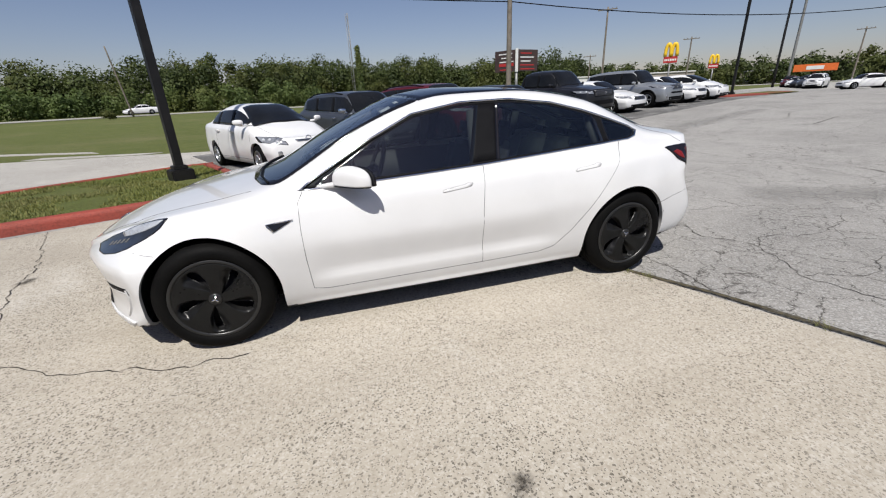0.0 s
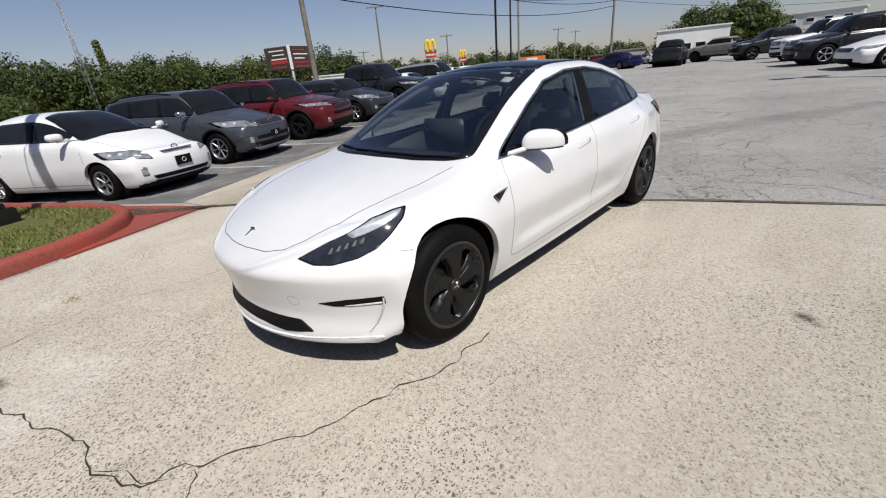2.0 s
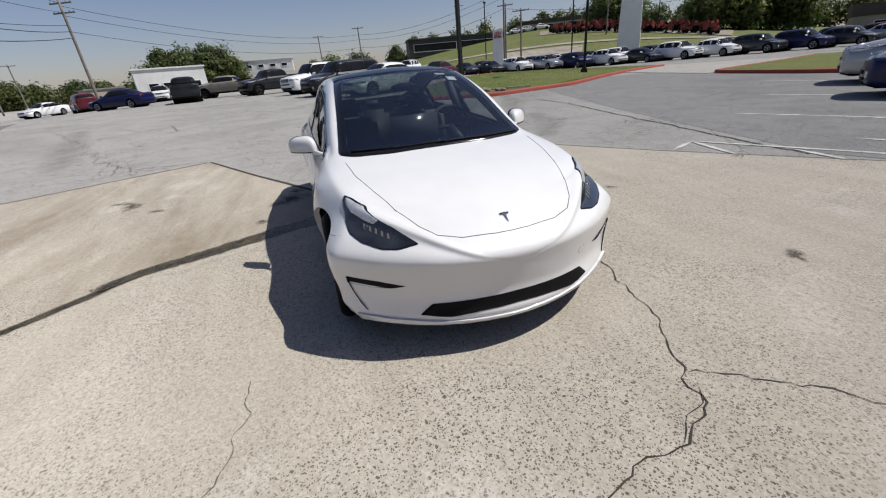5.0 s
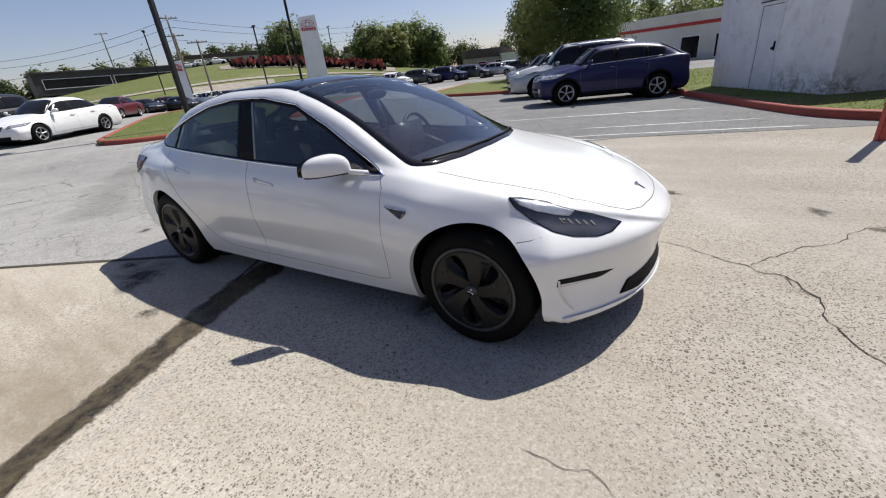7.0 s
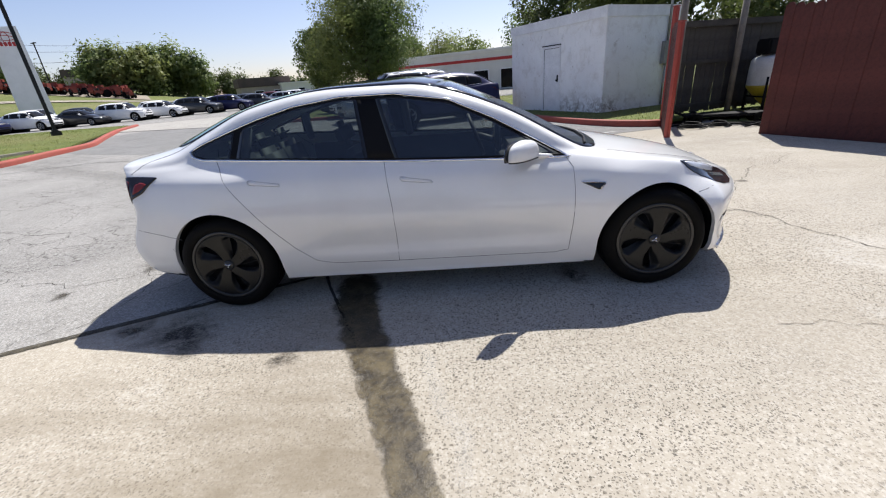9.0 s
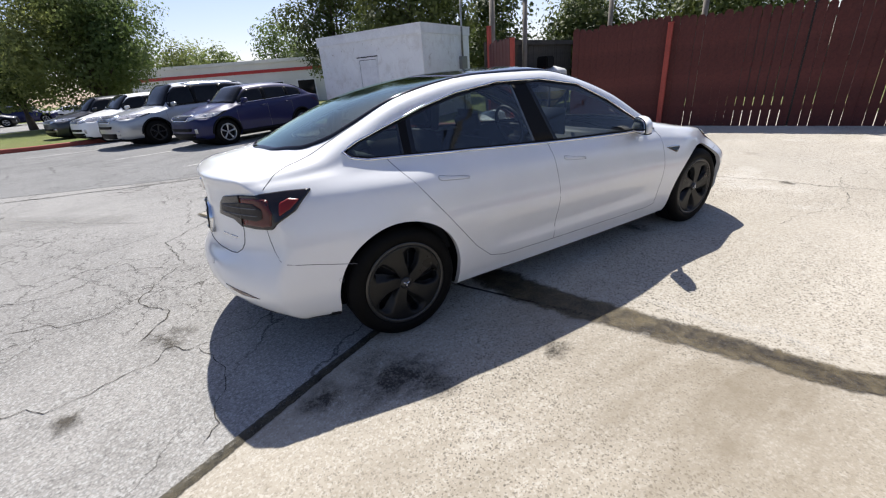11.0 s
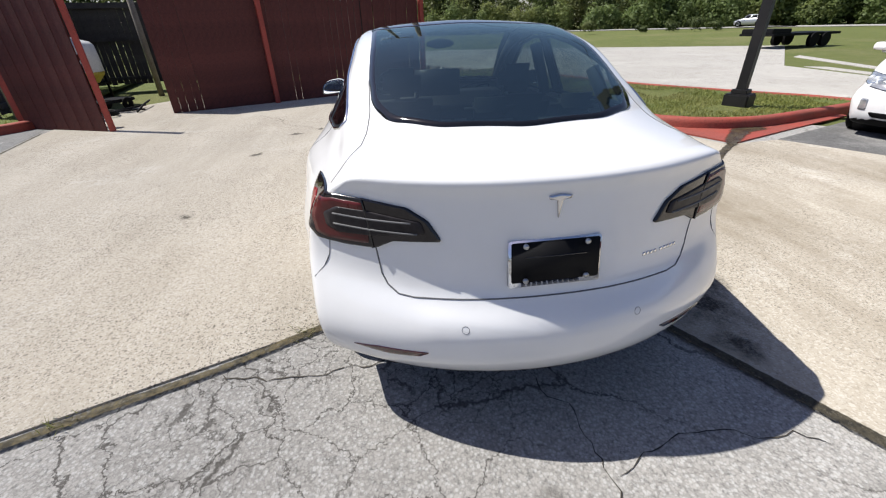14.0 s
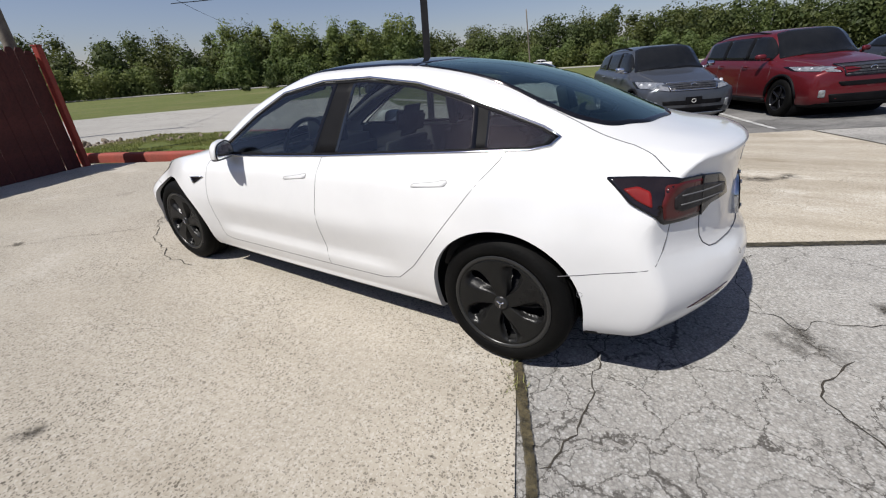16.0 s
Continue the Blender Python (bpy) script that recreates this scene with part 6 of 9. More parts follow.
def build_main_sedan():
    car = thing("sedan", "glossy white electric sedan with black glass roof and dark aero wheels", "car")
    bm = loft_main_sedan()
    skin = Skin(bm)
    side_f = rounded([(0.80, 0.918), (0.76, 0.945), (0.42, 1.14), (0.14, 1.27), (-0.12, 1.318), (-0.325, 1.334), (-0.215, 0.953), (0.2, 0.934)], 0.02)
    side_r = rounded([(-0.385, 0.963), (-0.445, 1.335), (-0.62, 1.333), (-0.85, 1.305), (-1.06, 1.255), (-1.225, 1.207), (-1.255, 1.021), (-0.9, 1.000)], 0.02)
    side_q = rounded([(-1.30, 1.023), (-1.275, 1.196), (-1.42, 1.148), (-1.52, 1.112), (-1.595, 1.078), (-1.57, 1.049), (-1.5, 1.031), (-1.42, 1.026)], 0.02)
    edge = [(0.88, 0.898), (0.84, 0.925), (0.42, 1.16), (0.14, 1.288), (-0.2, 1.344), (-0.55, 1.350), (-0.87, 1.313), (-1.12, 1.252), (-1.33, 1.186), (-1.53, 1.118), (-1.61, 1.078), (-1.58, 1.045), (-1.5, 1.028), (-1.3, 1.020), (-0.9, 0.997), (-0.3, 0.955), (0, 0.938), (0.5, 0.912)]
    wind = rounded([(1.195, 0.0), (1.17, 0.35), (1.105, 0.59), (1.02, 0.685), (0.88, 0.66), (0.60, 0.615), (0.30, 0.575), (0.06, 0.545), (0.10, 0.30), (0.12, 0.0),
                    (0.10, -0.30), (0.06, -0.545), (0.30, -0.575), (0.60, -0.615), (0.88, -0.66), (1.02, -0.685), (1.105, -0.59), (1.17, -0.35)], 0.05)
    roof = [(0.125, 0.0), (0.105, 0.3), (0.065, 0.545), (-0.2, 0.535), (-0.5, 0.525), (-0.80, 0.52), (-0.84, 0.3), (-0.85, 0), (-0.84, -0.3), (-0.80, -0.52), (-0.5, -0.525), (-0.2, -0.535), (0.065, -0.545), (0.105, -0.3)]
    rear = rounded([(-0.84, 0.0), (-0.83, 0.3), (-0.79, 0.515), (-1.15, 0.525), (-1.45, 0.543), (-1.64, 0.538), (-1.785, 0.48), (-1.905, 0.31), (-1.965, 0.0),
                    (-1.905, -0.31), (-1.785, -0.48), (-1.64, -0.538), (-1.45, -0.543), (-1.15, -0.525), (-0.79, -0.515), (-0.83, -0.3)], 0.05)
    half = [(1.195, 0.0), (1.17, 0.35), (1.105, 0.59), (1.02, 0.685), (0.88, 0.66), (0.60, 0.615), (0.30, 0.575), (0.06, 0.545), (-0.2, 0.535), (-0.5, 0.525), (-0.8, 0.515), (-1.15, 0.525), (-1.45, 0.543), (-1.64, 0.538), (-1.785, 0.48), (-1.905, 0.31), (-1.965, 0.0)]
    top_hole = [(x - 0.02 * (x > 0.9) + 0.02 * (x < -1.6), y * 0.975) for x, y in half]
    top_hole += [(x, -y) for x, y in top_hole[-2:0:-1]]

    cut(bm, lambda p: inside(edge, p.x, p.z), lambda p: abs(p.y) > 0.5 and p.z > 0.85)
    cut(bm, lambda p: inside(top_hole, p.x, p.y), lambda p: p.z > 0.93 and abs(p.y) < 0.72)
    cut_arches(bm, HUBS, 0.374)
    black_below(bm, 0.26)
    part("body", bm, [M_WHITE, M_BLACK], car, "glossy white painted body shell")
    # wheel housings and underbody
    for hx, hz in HUBS:
        for s in (1, -1):
            bm = bmesh.new()
            prev = None
            for k in range(17):
                a = math.pi * (-0.08 + 1.16 * k / 16)
                p = (hx + 0.386 * math.cos(a), hz + 0.386 * math.sin(a))
                edge_y = min(0.868, abs(skin.hit(LEFT if s > 0 else RIGHT, p, 0.0)[0].y) - 0.035)
                row = [bm.verts.new((p[0], s * edge_y, p[1])), bm.verts.new((p[0], s * 0.52, p[1])), bm.verts.new((hx, s * 0.52, hz))]
                if prev:
                    bm.faces.new((prev[0], prev[1], row[1], row[0]))
                    bm.faces.new((prev[1], prev[2], row[2], row[1]))
                prev = row
            part("wheel_housing", bm, M_BLACK, car)
    bm = bmesh.new()
    box(bm, -1.8, 1.85, -0.6, 0.6, 0.168, 0.21, 0.015)
    part("underbody", bm, M_BLACK, car)
    for n, o, lab in (("windshield", wind, "dark tinted windshield"), ("roof_panel", roof, "black glass roof panel"), ("rear_window", rear, "black-edged rear window")):
        bm = bmesh.new()
        skin.panel(bm, TOP, o, 0.004, 9, 0.012, 0.05, {"roof_panel": 0, "windshield": 0.09, "rear_window": 0.045}[n])
        part(n, bm, M_ROOFGLASS if n == "roof_panel" else [M_WSHIELD if n == "windshield" else M_REARGLASS, M_GLOSS], car, lab)
    for fr in (LEFT, RIGHT):
        for n, o in (("front_door_glass", side_f), ("rear_door_glass", side_r), ("quarter_glass", side_q)):
            bm = bmesh.new()
            skin.panel(bm, fr, o, 0.002, 6, 0.01, 0.04, 0.06)
            part(n, bm, [M_GLASS, M_GLOSS], car)
        # black trim between and round the panes
        for o in ([(-0.20, 0.958), (-0.40, 0.970), (-0.46, 1.342), (-0.30, 1.344)], [(-1.235, 1.020), (-1.32, 1.024), (-1.285, 1.205), (-1.20, 1.225)]):
            bm = bmesh.new()
            skin.panel(bm, fr, o, 0.0005, 3, 0.004, 0.04)
            part("pillar_trim", bm, M_BLACK, car)
        bm = bmesh.new()
        cx, cz = -0.35, 1.12
        skin.line(bm, fr, [(x + (cx - x) * 0.02, z + (cz - z) * 0.07) for x, z in edge], 0.010, -0.006, 0.03, True)
        part("window_seal", bm, M_BLACK, car)
        # bright trim round the glass
        bm = bmesh.new()
        skin.line(bm, fr, edge, 0.0075, 0.0, 0.03, True)
        part("window_trim", bm, M_CHROME, car, "bright metal window trim")
        # door gaps
        bm = bmesh.new()
        for pts in ([(0.865, 0.895), (0.90, 0.84), (0.905, 0.69), (0.90, 0.5), (0.885, 0.295), (0.80, 0.278), (-0.25, 0.285), (-0.70, 0.295), (-0.82, 0.325), (-0.94, 0.43), (-1.09, 0.61), (-1.24, 0.80), (-1.35, 0.945), (-1.40, 1.02)],
                    [(-0.285, 0.955), (-0.252, 0.665), (-0.250, 0.5), (-0.256, 0.287)],
                    [(-1.70, 0.54), (-1.80, 0.558), (-1.884, 0.576), (-1.98, 0.596), (-2.027, 0.608), (-2.052, 0.625), (-2.063, 0.672), (-2.068, 0.72), (-2.07, 0.785)],
                    [(1.685, 0.632), (1.74, 0.642), (1.79, 0.655)]):
            skin.line(bm, fr, pts, 0.0020, -0.0006, 0.03)
        part("door_gap", bm, M_SEAM, car)
        for hx in (-0.085, -1.06):                      # flush handles, rising towards the rear
            z = 0.832 if hx > -0.5 else 0.876
            o = [(hx + 0.105, -0.006), (hx + 0.095, 0.008), (hx - 0.05, 0.010), (hx - 0.07, 0.015), (hx - 0.098, 0.014), (hx - 0.105, 0.0), (hx - 0.09, -0.013), (hx - 0.06, -0.013), (hx + 0.09, -0.009)]
            o = rounded([(x, z + v + (hx - x) * 0.14) for x, v in o], 0.008, 2)
            bm = bmesh.new()
            skin.panel(bm, fr, o, 0.0004, 2, 0.002, 0.03)
            h = part("door_handle", bm, M_WHITE, car, "flush white door handle")
            bm = bmesh.new()
            skin.line(bm, fr, o, 0.0009, 0.0004, 0.02, True, 5)
            part("handle_gap", bm, M_SEAM, h)
        o = rounded([(0.94, 0.752), (1.085, 0.745), (1.09, 0.735), (1.058, 0.702), (1.045, 0.702)], 0.006, 2)       # side marker
        bm = bmesh.new()
        skin.panel(bm, fr, o, 0.006, 3, 0.008, 0.03)
        mk = part("side_marker", bm, M_GLOSS, car, "black wedge side camera with bright edge")
        bm = bmesh.new()
        skin.line(bm, fr, [(0.94, 0.752), (1.088, 0.744), (1.055, 0.702)], 0.004, 0.006)
        part("marker_edge", bm, M_CHROME, mk)
    # hood and trunk gaps
    bm = bmesh.new()
    hood = [(1.16, 0.66), (1.4, 0.635), (1.66, 0.572), (1.865, 0.507), (2.008, 0.438), (2.09, 0.37), (2.14, 0.26), (2.166, 0.09), (2.17, 0)]
    skin.line(bm, TOP, hood + [(x, -y) for x, y in hood[-2::-1]], 0.0026, -0.0008, 0.03)
    part("hood_gap", bm, M_SEAM, car)
    bm = bmesh.new()
    low = [(0.585, 0.945), (0.57, 0.86), (0.56, 0.78), (0.549, 0.685), (0.532, 0.65), (0.50, 0.626), (0.45, 0.620), (0.33, 0.622), (0.13, 0.626), (0, 0.627)]
    skin.line(bm, REAR, low + [(-y, z) for y, z in low[-2::-1]], 0.0032, -0.0008, 0.03)
    for s in (1, -1):
        skin.line(bm, TOP, [(-1.46, s * 0.545), (-1.67, s * 0.548), (-1.80, s * 0.565), (-1.89, s * 0.585), (-1.975, s * 0.635), (-2.04, s * 0.685)], 0.0028, -0.0008, 0.03)
    part("trunk_gap", bm, M_SEAM, car)
    # lamps: outlines given in the length, half width and height of the corner they wrap
    def wrap(pts, front):
        return [((y - x if front else x + y) * 0.70711, z) for x, y, z in pts]

    for s in (1, -1):
        fr = (V((4, 0, 0)), V((0, s, 0)), V((0, 0, 1)), V((-1, 0, 0)))
        d = V((-0.70711, -0.70711 * s, 0))
        fc = (d * -4, V((-0.70711, 0.70711 * s, 0)), V((0, 0, 1)), d)
        o = rounded(wrap([(2.077, 0.459, 0.638), (2.02, 0.49, 0.664), (1.93, 0.535, 0.703), (1.85, 0.59, 0.733), (1.75, 0.65, 0.778), (1.66, 0.71, 0.803), (1.60, 0.742, 0.811), (1.64, 0.757, 0.765), (1.73, 0.765, 0.712), (1.83, 0.765, 0.668),
                          (1.91, 0.72, 0.638), (2.0, 0.634, 0.617), (2.05, 0.555, 0.618)], True), 0.012, 3)
        bm = bmesh.new()
        skin.panel(bm, fc, o, 0.003, 9, 0.014, 0.02, 0.05)
        hl = part("headlight", bm, [M_LAMPBODY, M_GLOSS], car, "dark headlight with bright reflector")
        bm = bmesh.new()
        skin.panel(bm, fc, rounded(wrap([(1.86, 0.590, 0.727), (1.75, 0.655, 0.774), (1.66, 0.713, 0.798), (1.625, 0.735, 0.803), (1.655, 0.735, 0.778), (1.72, 0.715, 0.750), (1.80, 0.665, 0.722), (1.855, 0.625, 0.708)], True), 0.008, 3), 0.0045, 5, 0.003, 0.02)
        part("reflector", bm, M_LAMP, hl, "bright reflector")
        for k in range(5):                              # a comb of short light guides low in the lamp
            bm = bmesh.new()
            x, y, z = 1.975 - 0.032 * k, 0.575 + 0.022 * k, 0.652 + 0.008 * k
            skin.panel(bm, fc, wrap([(x, y, z), (x - 0.016, y + 0.011, z + 0.003), (x - 0.030, y + 0.008, z + 0.024), (x - 0.022, y + 0.002, z + 0.022)], True), 0.0045, 2, 0.003, 0.02)
            part("light_guide", bm, M_PALETRIM, hl)
        bm = bmesh.new()
        lens, nrm = skin.hit(fc, wrap([(1.845, 0.668, 0.695)], True)[0], 0.0)
        bmesh.ops.create_uvsphere(bm, u_segments=16, v_segments=10, radius=0.018, matrix=Matrix.Translation(lens - nrm * 0.010))
        part("projector", bm, M_SCREEN, hl)
        # fog slot and corner duct
        bm = bmesh.new()
        skin.panel(bm, fr, rounded([(0.556, 0.424), (0.68, 0.446), (0.826, 0.458), (0.823, 0.414), (0.70, 0.406), (0.62, 0.407)], 0.006, 2), 0.002, 3, 0.01, 0.03)
        fog = part("fog_slot", bm, M_BLACK, car)
        bm = bmesh.new()
        skin.panel(bm, fr, rounded([(0.66, 0.411), (0.71, 0.417), (0.812, 0.428), (0.812, 0.417), (0.70, 0.408)], 0.003, 2), 0.0035, 2, 0.003, 0.03)
        part("slot_lip", bm, M_WHITE, fog, "white lower lip of the slot")
        # an upright fin at the outer end of the slot: white outside, dark towards the middle
        curve = resample([(0.824, 0.452), (0.814, 0.40), (0.801, 0.36), (0.778, 0.305), (0.752, 0.262)], 0.02)[:-9]
        for shift, mm, nm, deep in ((0.0015, M_WHITE, "bumper_fin", 0.010), (-0.0015, M_BLACK, "corner_duct", 0.0085)):
            bm = bmesh.new()
            prev = None
            for q in curve:
                loc, nor = skin.hit(fr, q, 0.0)
                row = [bm.verts.new(loc + V((0, s * (shift + e), 0)) + V((1, 0, 0)) * d2) for d2, e in ((-0.02, 0.0), (deep, 0.0), (deep, 0.001), (-0.02, 0.001))]
                if prev:
                    for k in range(4):
                        bm.faces.new((prev[k], prev[(k + 1) % 4], row[(k + 1) % 4], row[k]))
                prev = row
            bmesh.ops.recalc_face_normals(bm, faces=bm.faces)
            part(nm, bm, mm, car, "", False)
        # tail lights
        ft = (V((-4, 0, 0)), V((0, s, 0)), V((0, 0, 1)), V((1, 0, 0)))
        d = V((0.70711, -0.70711 * s, 0))
        tc = (d * -4, V((0.70711, 0.70711 * s, 0)), V((0, 0, 1)), d)
        o = rounded(wrap([(-2.240, 0.352, 0.818), (-2.222, 0.39, 0.885), (-2.200, 0.45, 0.925), (-2.143, 0.58, 0.943), (-2.05, 0.70, 0.950), (-1.95, 0.725, 0.948), (-1.83, 0.75, 0.942), (-1.92, 0.772, 0.858), (-2.01, 0.771, 0.815), (-2.045, 0.755, 0.782),
                          (-2.107, 0.656, 0.776), (-2.16, 0.555, 0.779), (-2.185, 0.50, 0.810)], False), 0.010, 3)
        bm = bmesh.new()
        skin.panel(bm, tc, o, 0.008, 14, 0.014, 0.02, 0.06)
        tl = part("tail_light", bm, [M_SMOKELENS, M_GLOSS], car, "smoked red tail light wrapping the corner")
        bm = bmesh.new()
        skin.panel(bm, tc, rounded(wrap([(-2.142, 0.585, 0.930), (-2.08, 0.68, 0.936), (-2.045, 0.735, 0.922), (-2.03, 0.758, 0.86), (-2.045, 0.755, 0.80), (-2.075, 0.71, 0.790), (-2.15, 0.575, 0.792)], False), 0.012, 3), 0.0095, 6, 0.003, 0.02)
        part("red_lens", bm, M_REDLENS, tl, "dark red lens")
        bm = bmesh.new()
        skin.panel(bm, tc, rounded(wrap([(-2.215, 0.41, 0.882), (-2.15, 0.57, 0.905), (-2.09, 0.668, 0.908), (-2.062, 0.715, 0.88), (-2.068, 0.712, 0.835), (-2.09, 0.67, 0.818), (-2.15, 0.565, 0.822), (-2.225, 0.40, 0.842)], False), 0.010, 3), 0.0115, 7, 0.003, 0.02)
        inner = part("clear_lens", bm, M_SMOKECLEAR, tl, "smoked clear lens")
        for z0, x0, y0 in ((0.888, -2.205, 0.44), (0.852, -2.212, 0.42)):
            bm = bmesh.new()
            skin.line(bm, tc, wrap([(x0, y0, z0 - 0.012), (-2.15, 0.57, z0 - 0.010), (-2.085, 0.685, z0 - 0.006)], False), 0.0035, 0.0115, 0.02)
            part("light_strip", bm, M_PALETRIM if z0 < 0.87 else M_SEAM, inner)
        bm = bmesh.new()
        skin.line(bm, tc, wrap([(-2.14, 0.583, 0.945), (-2.155, 0.562, 0.778)], False), 0.0035, 0.010, 0.02)
        part("lens_gap", bm, M_GLOSS, tl)
        bm = bmesh.new()
        skin.panel(bm, tc, rounded(wrap([(-1.90, 0.765, 0.905), (-1.95, 0.768, 0.868), (-2.005, 0.768, 0.845), (-2.0, 0.755, 0.90), (-1.95, 0.75, 0.915)], False), 0.006, 2), 0.0105, 4, 0.003, 0.02)
        part("red_lens", bm, M_REDBRIGHT, tl)
        # rear reflector and sensors
        bm = bmesh.new()
        skin.panel(bm, ft, rounded([(0.415, 0.440), (0.45, 0.416), (0.549, 0.402), (0.68, 0.409), (0.59, 0.429)], 0.006, 2), 0.003, 3, 0.01, 0.03)
        part("reflector_slot", bm, M_REDDARK, car)
        sd = LEFT if s > 0 else RIGHT
        for f2, ca, cb in ((ft, 0.296, 0.542), (sd, -1.79, 0.462)):
            bm = bmesh.new()
            c = [(ca + 0.012 * math.cos(a), cb + 0.012 * math.sin(a)) for a in np.linspace(0, 2 * math.pi, 12, endpoint=False)]
            skin.line(bm, f2, c, 0.001, 0.0, 0.02, True, 4)
            part("parking_sensor", bm, M_SEAM, car)
        # mirror: a swept-back rounded wedge with a flat underside
        def shell_of(kx, ky, kz, cx, cy, cz, e=0.72):
            bm = bmesh.new()
            bmesh.ops.create_uvsphere(bm, u_segments=36, v_segments=22, radius=1.0)
            for v in bm.verts:
                x, y, z = (math.copysign(abs(c) ** e, c) for c in v.co)
                out = (y + 1) / 2                                  # 1 at the tip
                x = x * (0.45 if x < 0 else 1.0 - 0.45 * out)
                z = z * (1.0 - 0.18 * out) if z > 0 else z * 0.16
                v.co = V((cx + kx * x - 0.62 * ky * y, s * (cy + ky * y), cz + kz * z))
            bmesh.ops.recalc_face_normals(bm, faces=bm.faces)
            return bm
        mr = part("mirror", shell_of(0.105, 0.100, 0.108, 0.562, 0.900, 0.932), M_WHITE, car, "white mirror housing")
        part("mirror_rim", shell_of(0.016, 0.099, 0.105, 0.514, 0.904, 0.933), M_GLOSS, mr)
        part("mirror_glass", shell_of(0.014, 0.089, 0.092, 0.508, 0.904, 0.938), M_MIRROR, mr)
        part("mirror_base", shell_of(0.103, 0.098, 0.010, 0.563, 0.899, 0.916), M_GLOSS, mr, "black lower trim")
        bm = bmesh.new()
        tube(bm, [(0.80, s * 0.755, 0.905), (0.74, s * 0.785, 0.912), (0.66, s * 0.84, 0.928)], [0.012, 0.015, 0.017], 8)
        part("mirror_arm", bm, M_WHITE, mr)
    # round cover of the towing eye
    bm = bmesh.new()
    skin.line(bm, FRONT, [(0.438 + 0.027 * math.cos(a), 0.432 + 0.027 * math.sin(a)) for a in np.linspace(0, 2 * math.pi, 20, endpoint=False)], 0.0007, 0.0, 0.02, True, 4)
    part("tow_cover", bm, M_SEAM, car)
    # front lower grille
    bm = bmesh.new()
    edge_g = [(0.505, 0.255), (0.44, 0.316), (0.2, 0.326), (0, 0.331)]
    base_g = [(0, 0.266), (0.2, 0.258), (0.36, 0.243)]
    skin.panel(bm, FRONT, rounded(edge_g + [(-y, z) for y, z in edge_g[-2::-1]] + [(-y, z) for y, z in base_g[::-1]] + base_g[1:], 0.01, 2), 0.004, 16, 0.012, 0.02)
    part("lower_grille", bm, M_BLACK, car, "black lower air intake")
    bm = bmesh.new()
    skin.panel(bm, FRONT, rounded([(0.78, 0.205), (0.5, 0.20), (0, 0.195), (-0.5, 0.20), (-0.78, 0.205), (-0.80, 0.235), (-0.5, 0.222), (0, 0.215), (0.5, 0.222), (0.80, 0.235)], 0.006, 2), 0.012, 10, 0.012, 0.03)
    part("chin_spoiler", bm, M_WHITE, car)
    bm = bmesh.new()
    skin.panel(bm, REAR, rounded([(0.62, 0.24), (0, 0.225), (-0.62, 0.24), (-0.60, 0.285), (0, 0.27), (0.60, 0.285)], 0.01, 2), 0.004, 10, 0.01, 0.05)
    part("rear_valance", bm, M_BLACK, car)
    # badges as plain shapes
    def badge(fr, cy, cz, k, name):
        bm = bmesh.new()
        skin.panel(bm, fr, rounded([(cy - 0.045 * k, cz + 0.035 * k), (cy, cz + 0.043 * k), (cy + 0.045 * k, cz + 0.035 * k), (cy + 0.04 * k, cz + 0.022 * k), (cy + 0.012 * k, cz + 0.026 * k), (cy, cz - 0.055 * k), (cy - 0.012 * k, cz + 0.026 * k), (cy - 0.04 * k, cz + 0.022 * k)], 0.003, 2), 0.006, 2, 0.006, 0.02)
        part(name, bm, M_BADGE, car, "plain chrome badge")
    badge((V((0, 0, 3)), V((0, 1, 0)), V((-1, 0, 0)), V((0, 0, -1))), 0.0, -2.092, 0.60, "front_badge")
    badge(REAR, 0.0, 0.932, 0.82, "rear_badge")
    bm = bmesh.new()
    for k in range(9):
        y0 = -0.335 - k * 0.0165 - (0.012 if k > 3 else 0)
        skin.panel(bm, REAR, [(y0, 0.70), (y0 - 0.011, 0.70), (y0 - 0.011, 0.711), (y0, 0.711)], 0.003, 2, 0.003, 0.02)
    part("trim_badge", bm, M_CHROME, car, "small chrome lettering bars")
    # plate, leaning with the boot lid
    lean = pose(-2.294, 0, 0.742, 0, 10, 0)
    bm = bmesh.new()
    box(bm, -0.012, 0.02, -0.151, 0.151, -0.078, 0.078, 0.004, lean)
    pl = part("plate_frame", bm, M_CHROME, car, "chrome plate frame")
    bm = bmesh.new()
    box(bm, -0.017, 0.01, -0.144, 0.144, -0.060, 0.073, 0.003, lean)
    part("plate", bm, M_BLACK, pl, "blank black dealer plate")
    for yy in (-0.1, 0.1):
        for zz in (-0.052, 0.062):
            bm = bmesh.new()
            cyl(bm, lean @ V((-0.024, yy, zz)), lean @ V((-0.014, yy, zz)), 0.009, 0.009, 10)
            part("plate_screw", bm, M_RIM, pl)
    bm = bmesh.new()
    box(bm, -0.020, -0.016, -0.10, 0.10, 0.022, 0.026, 0, lean)
    part("plate_crease", bm, M_GLOSS, pl)
    bm = bmesh.new()
    for k in range(11):
        box(bm, -0.014, -0.010, 0.10 - k * 0.018, 0.112 - k * 0.018, -0.073, -0.065, 0, lean)
    part("plate_writing", bm, M_SEAM, pl)
    # wheels
    for hx in (1.4375, -1.4375):
        for s in (1, -1):
            wheel(car, hx, s * 0.885, 0.334, 0.334, 0.235, M_RIM_DARK, 5, True, 64, 0.725, 0.35 + hx)
    # cabin
    bm = bmesh.new()
    box(bm, -1.7, 1.0, -0.72, 0.72, 0.30, 0.42, 0.04)
    box(bm, 0.55, 1.0, -0.70, 0.70, 0.62, 0.86, 0.08)
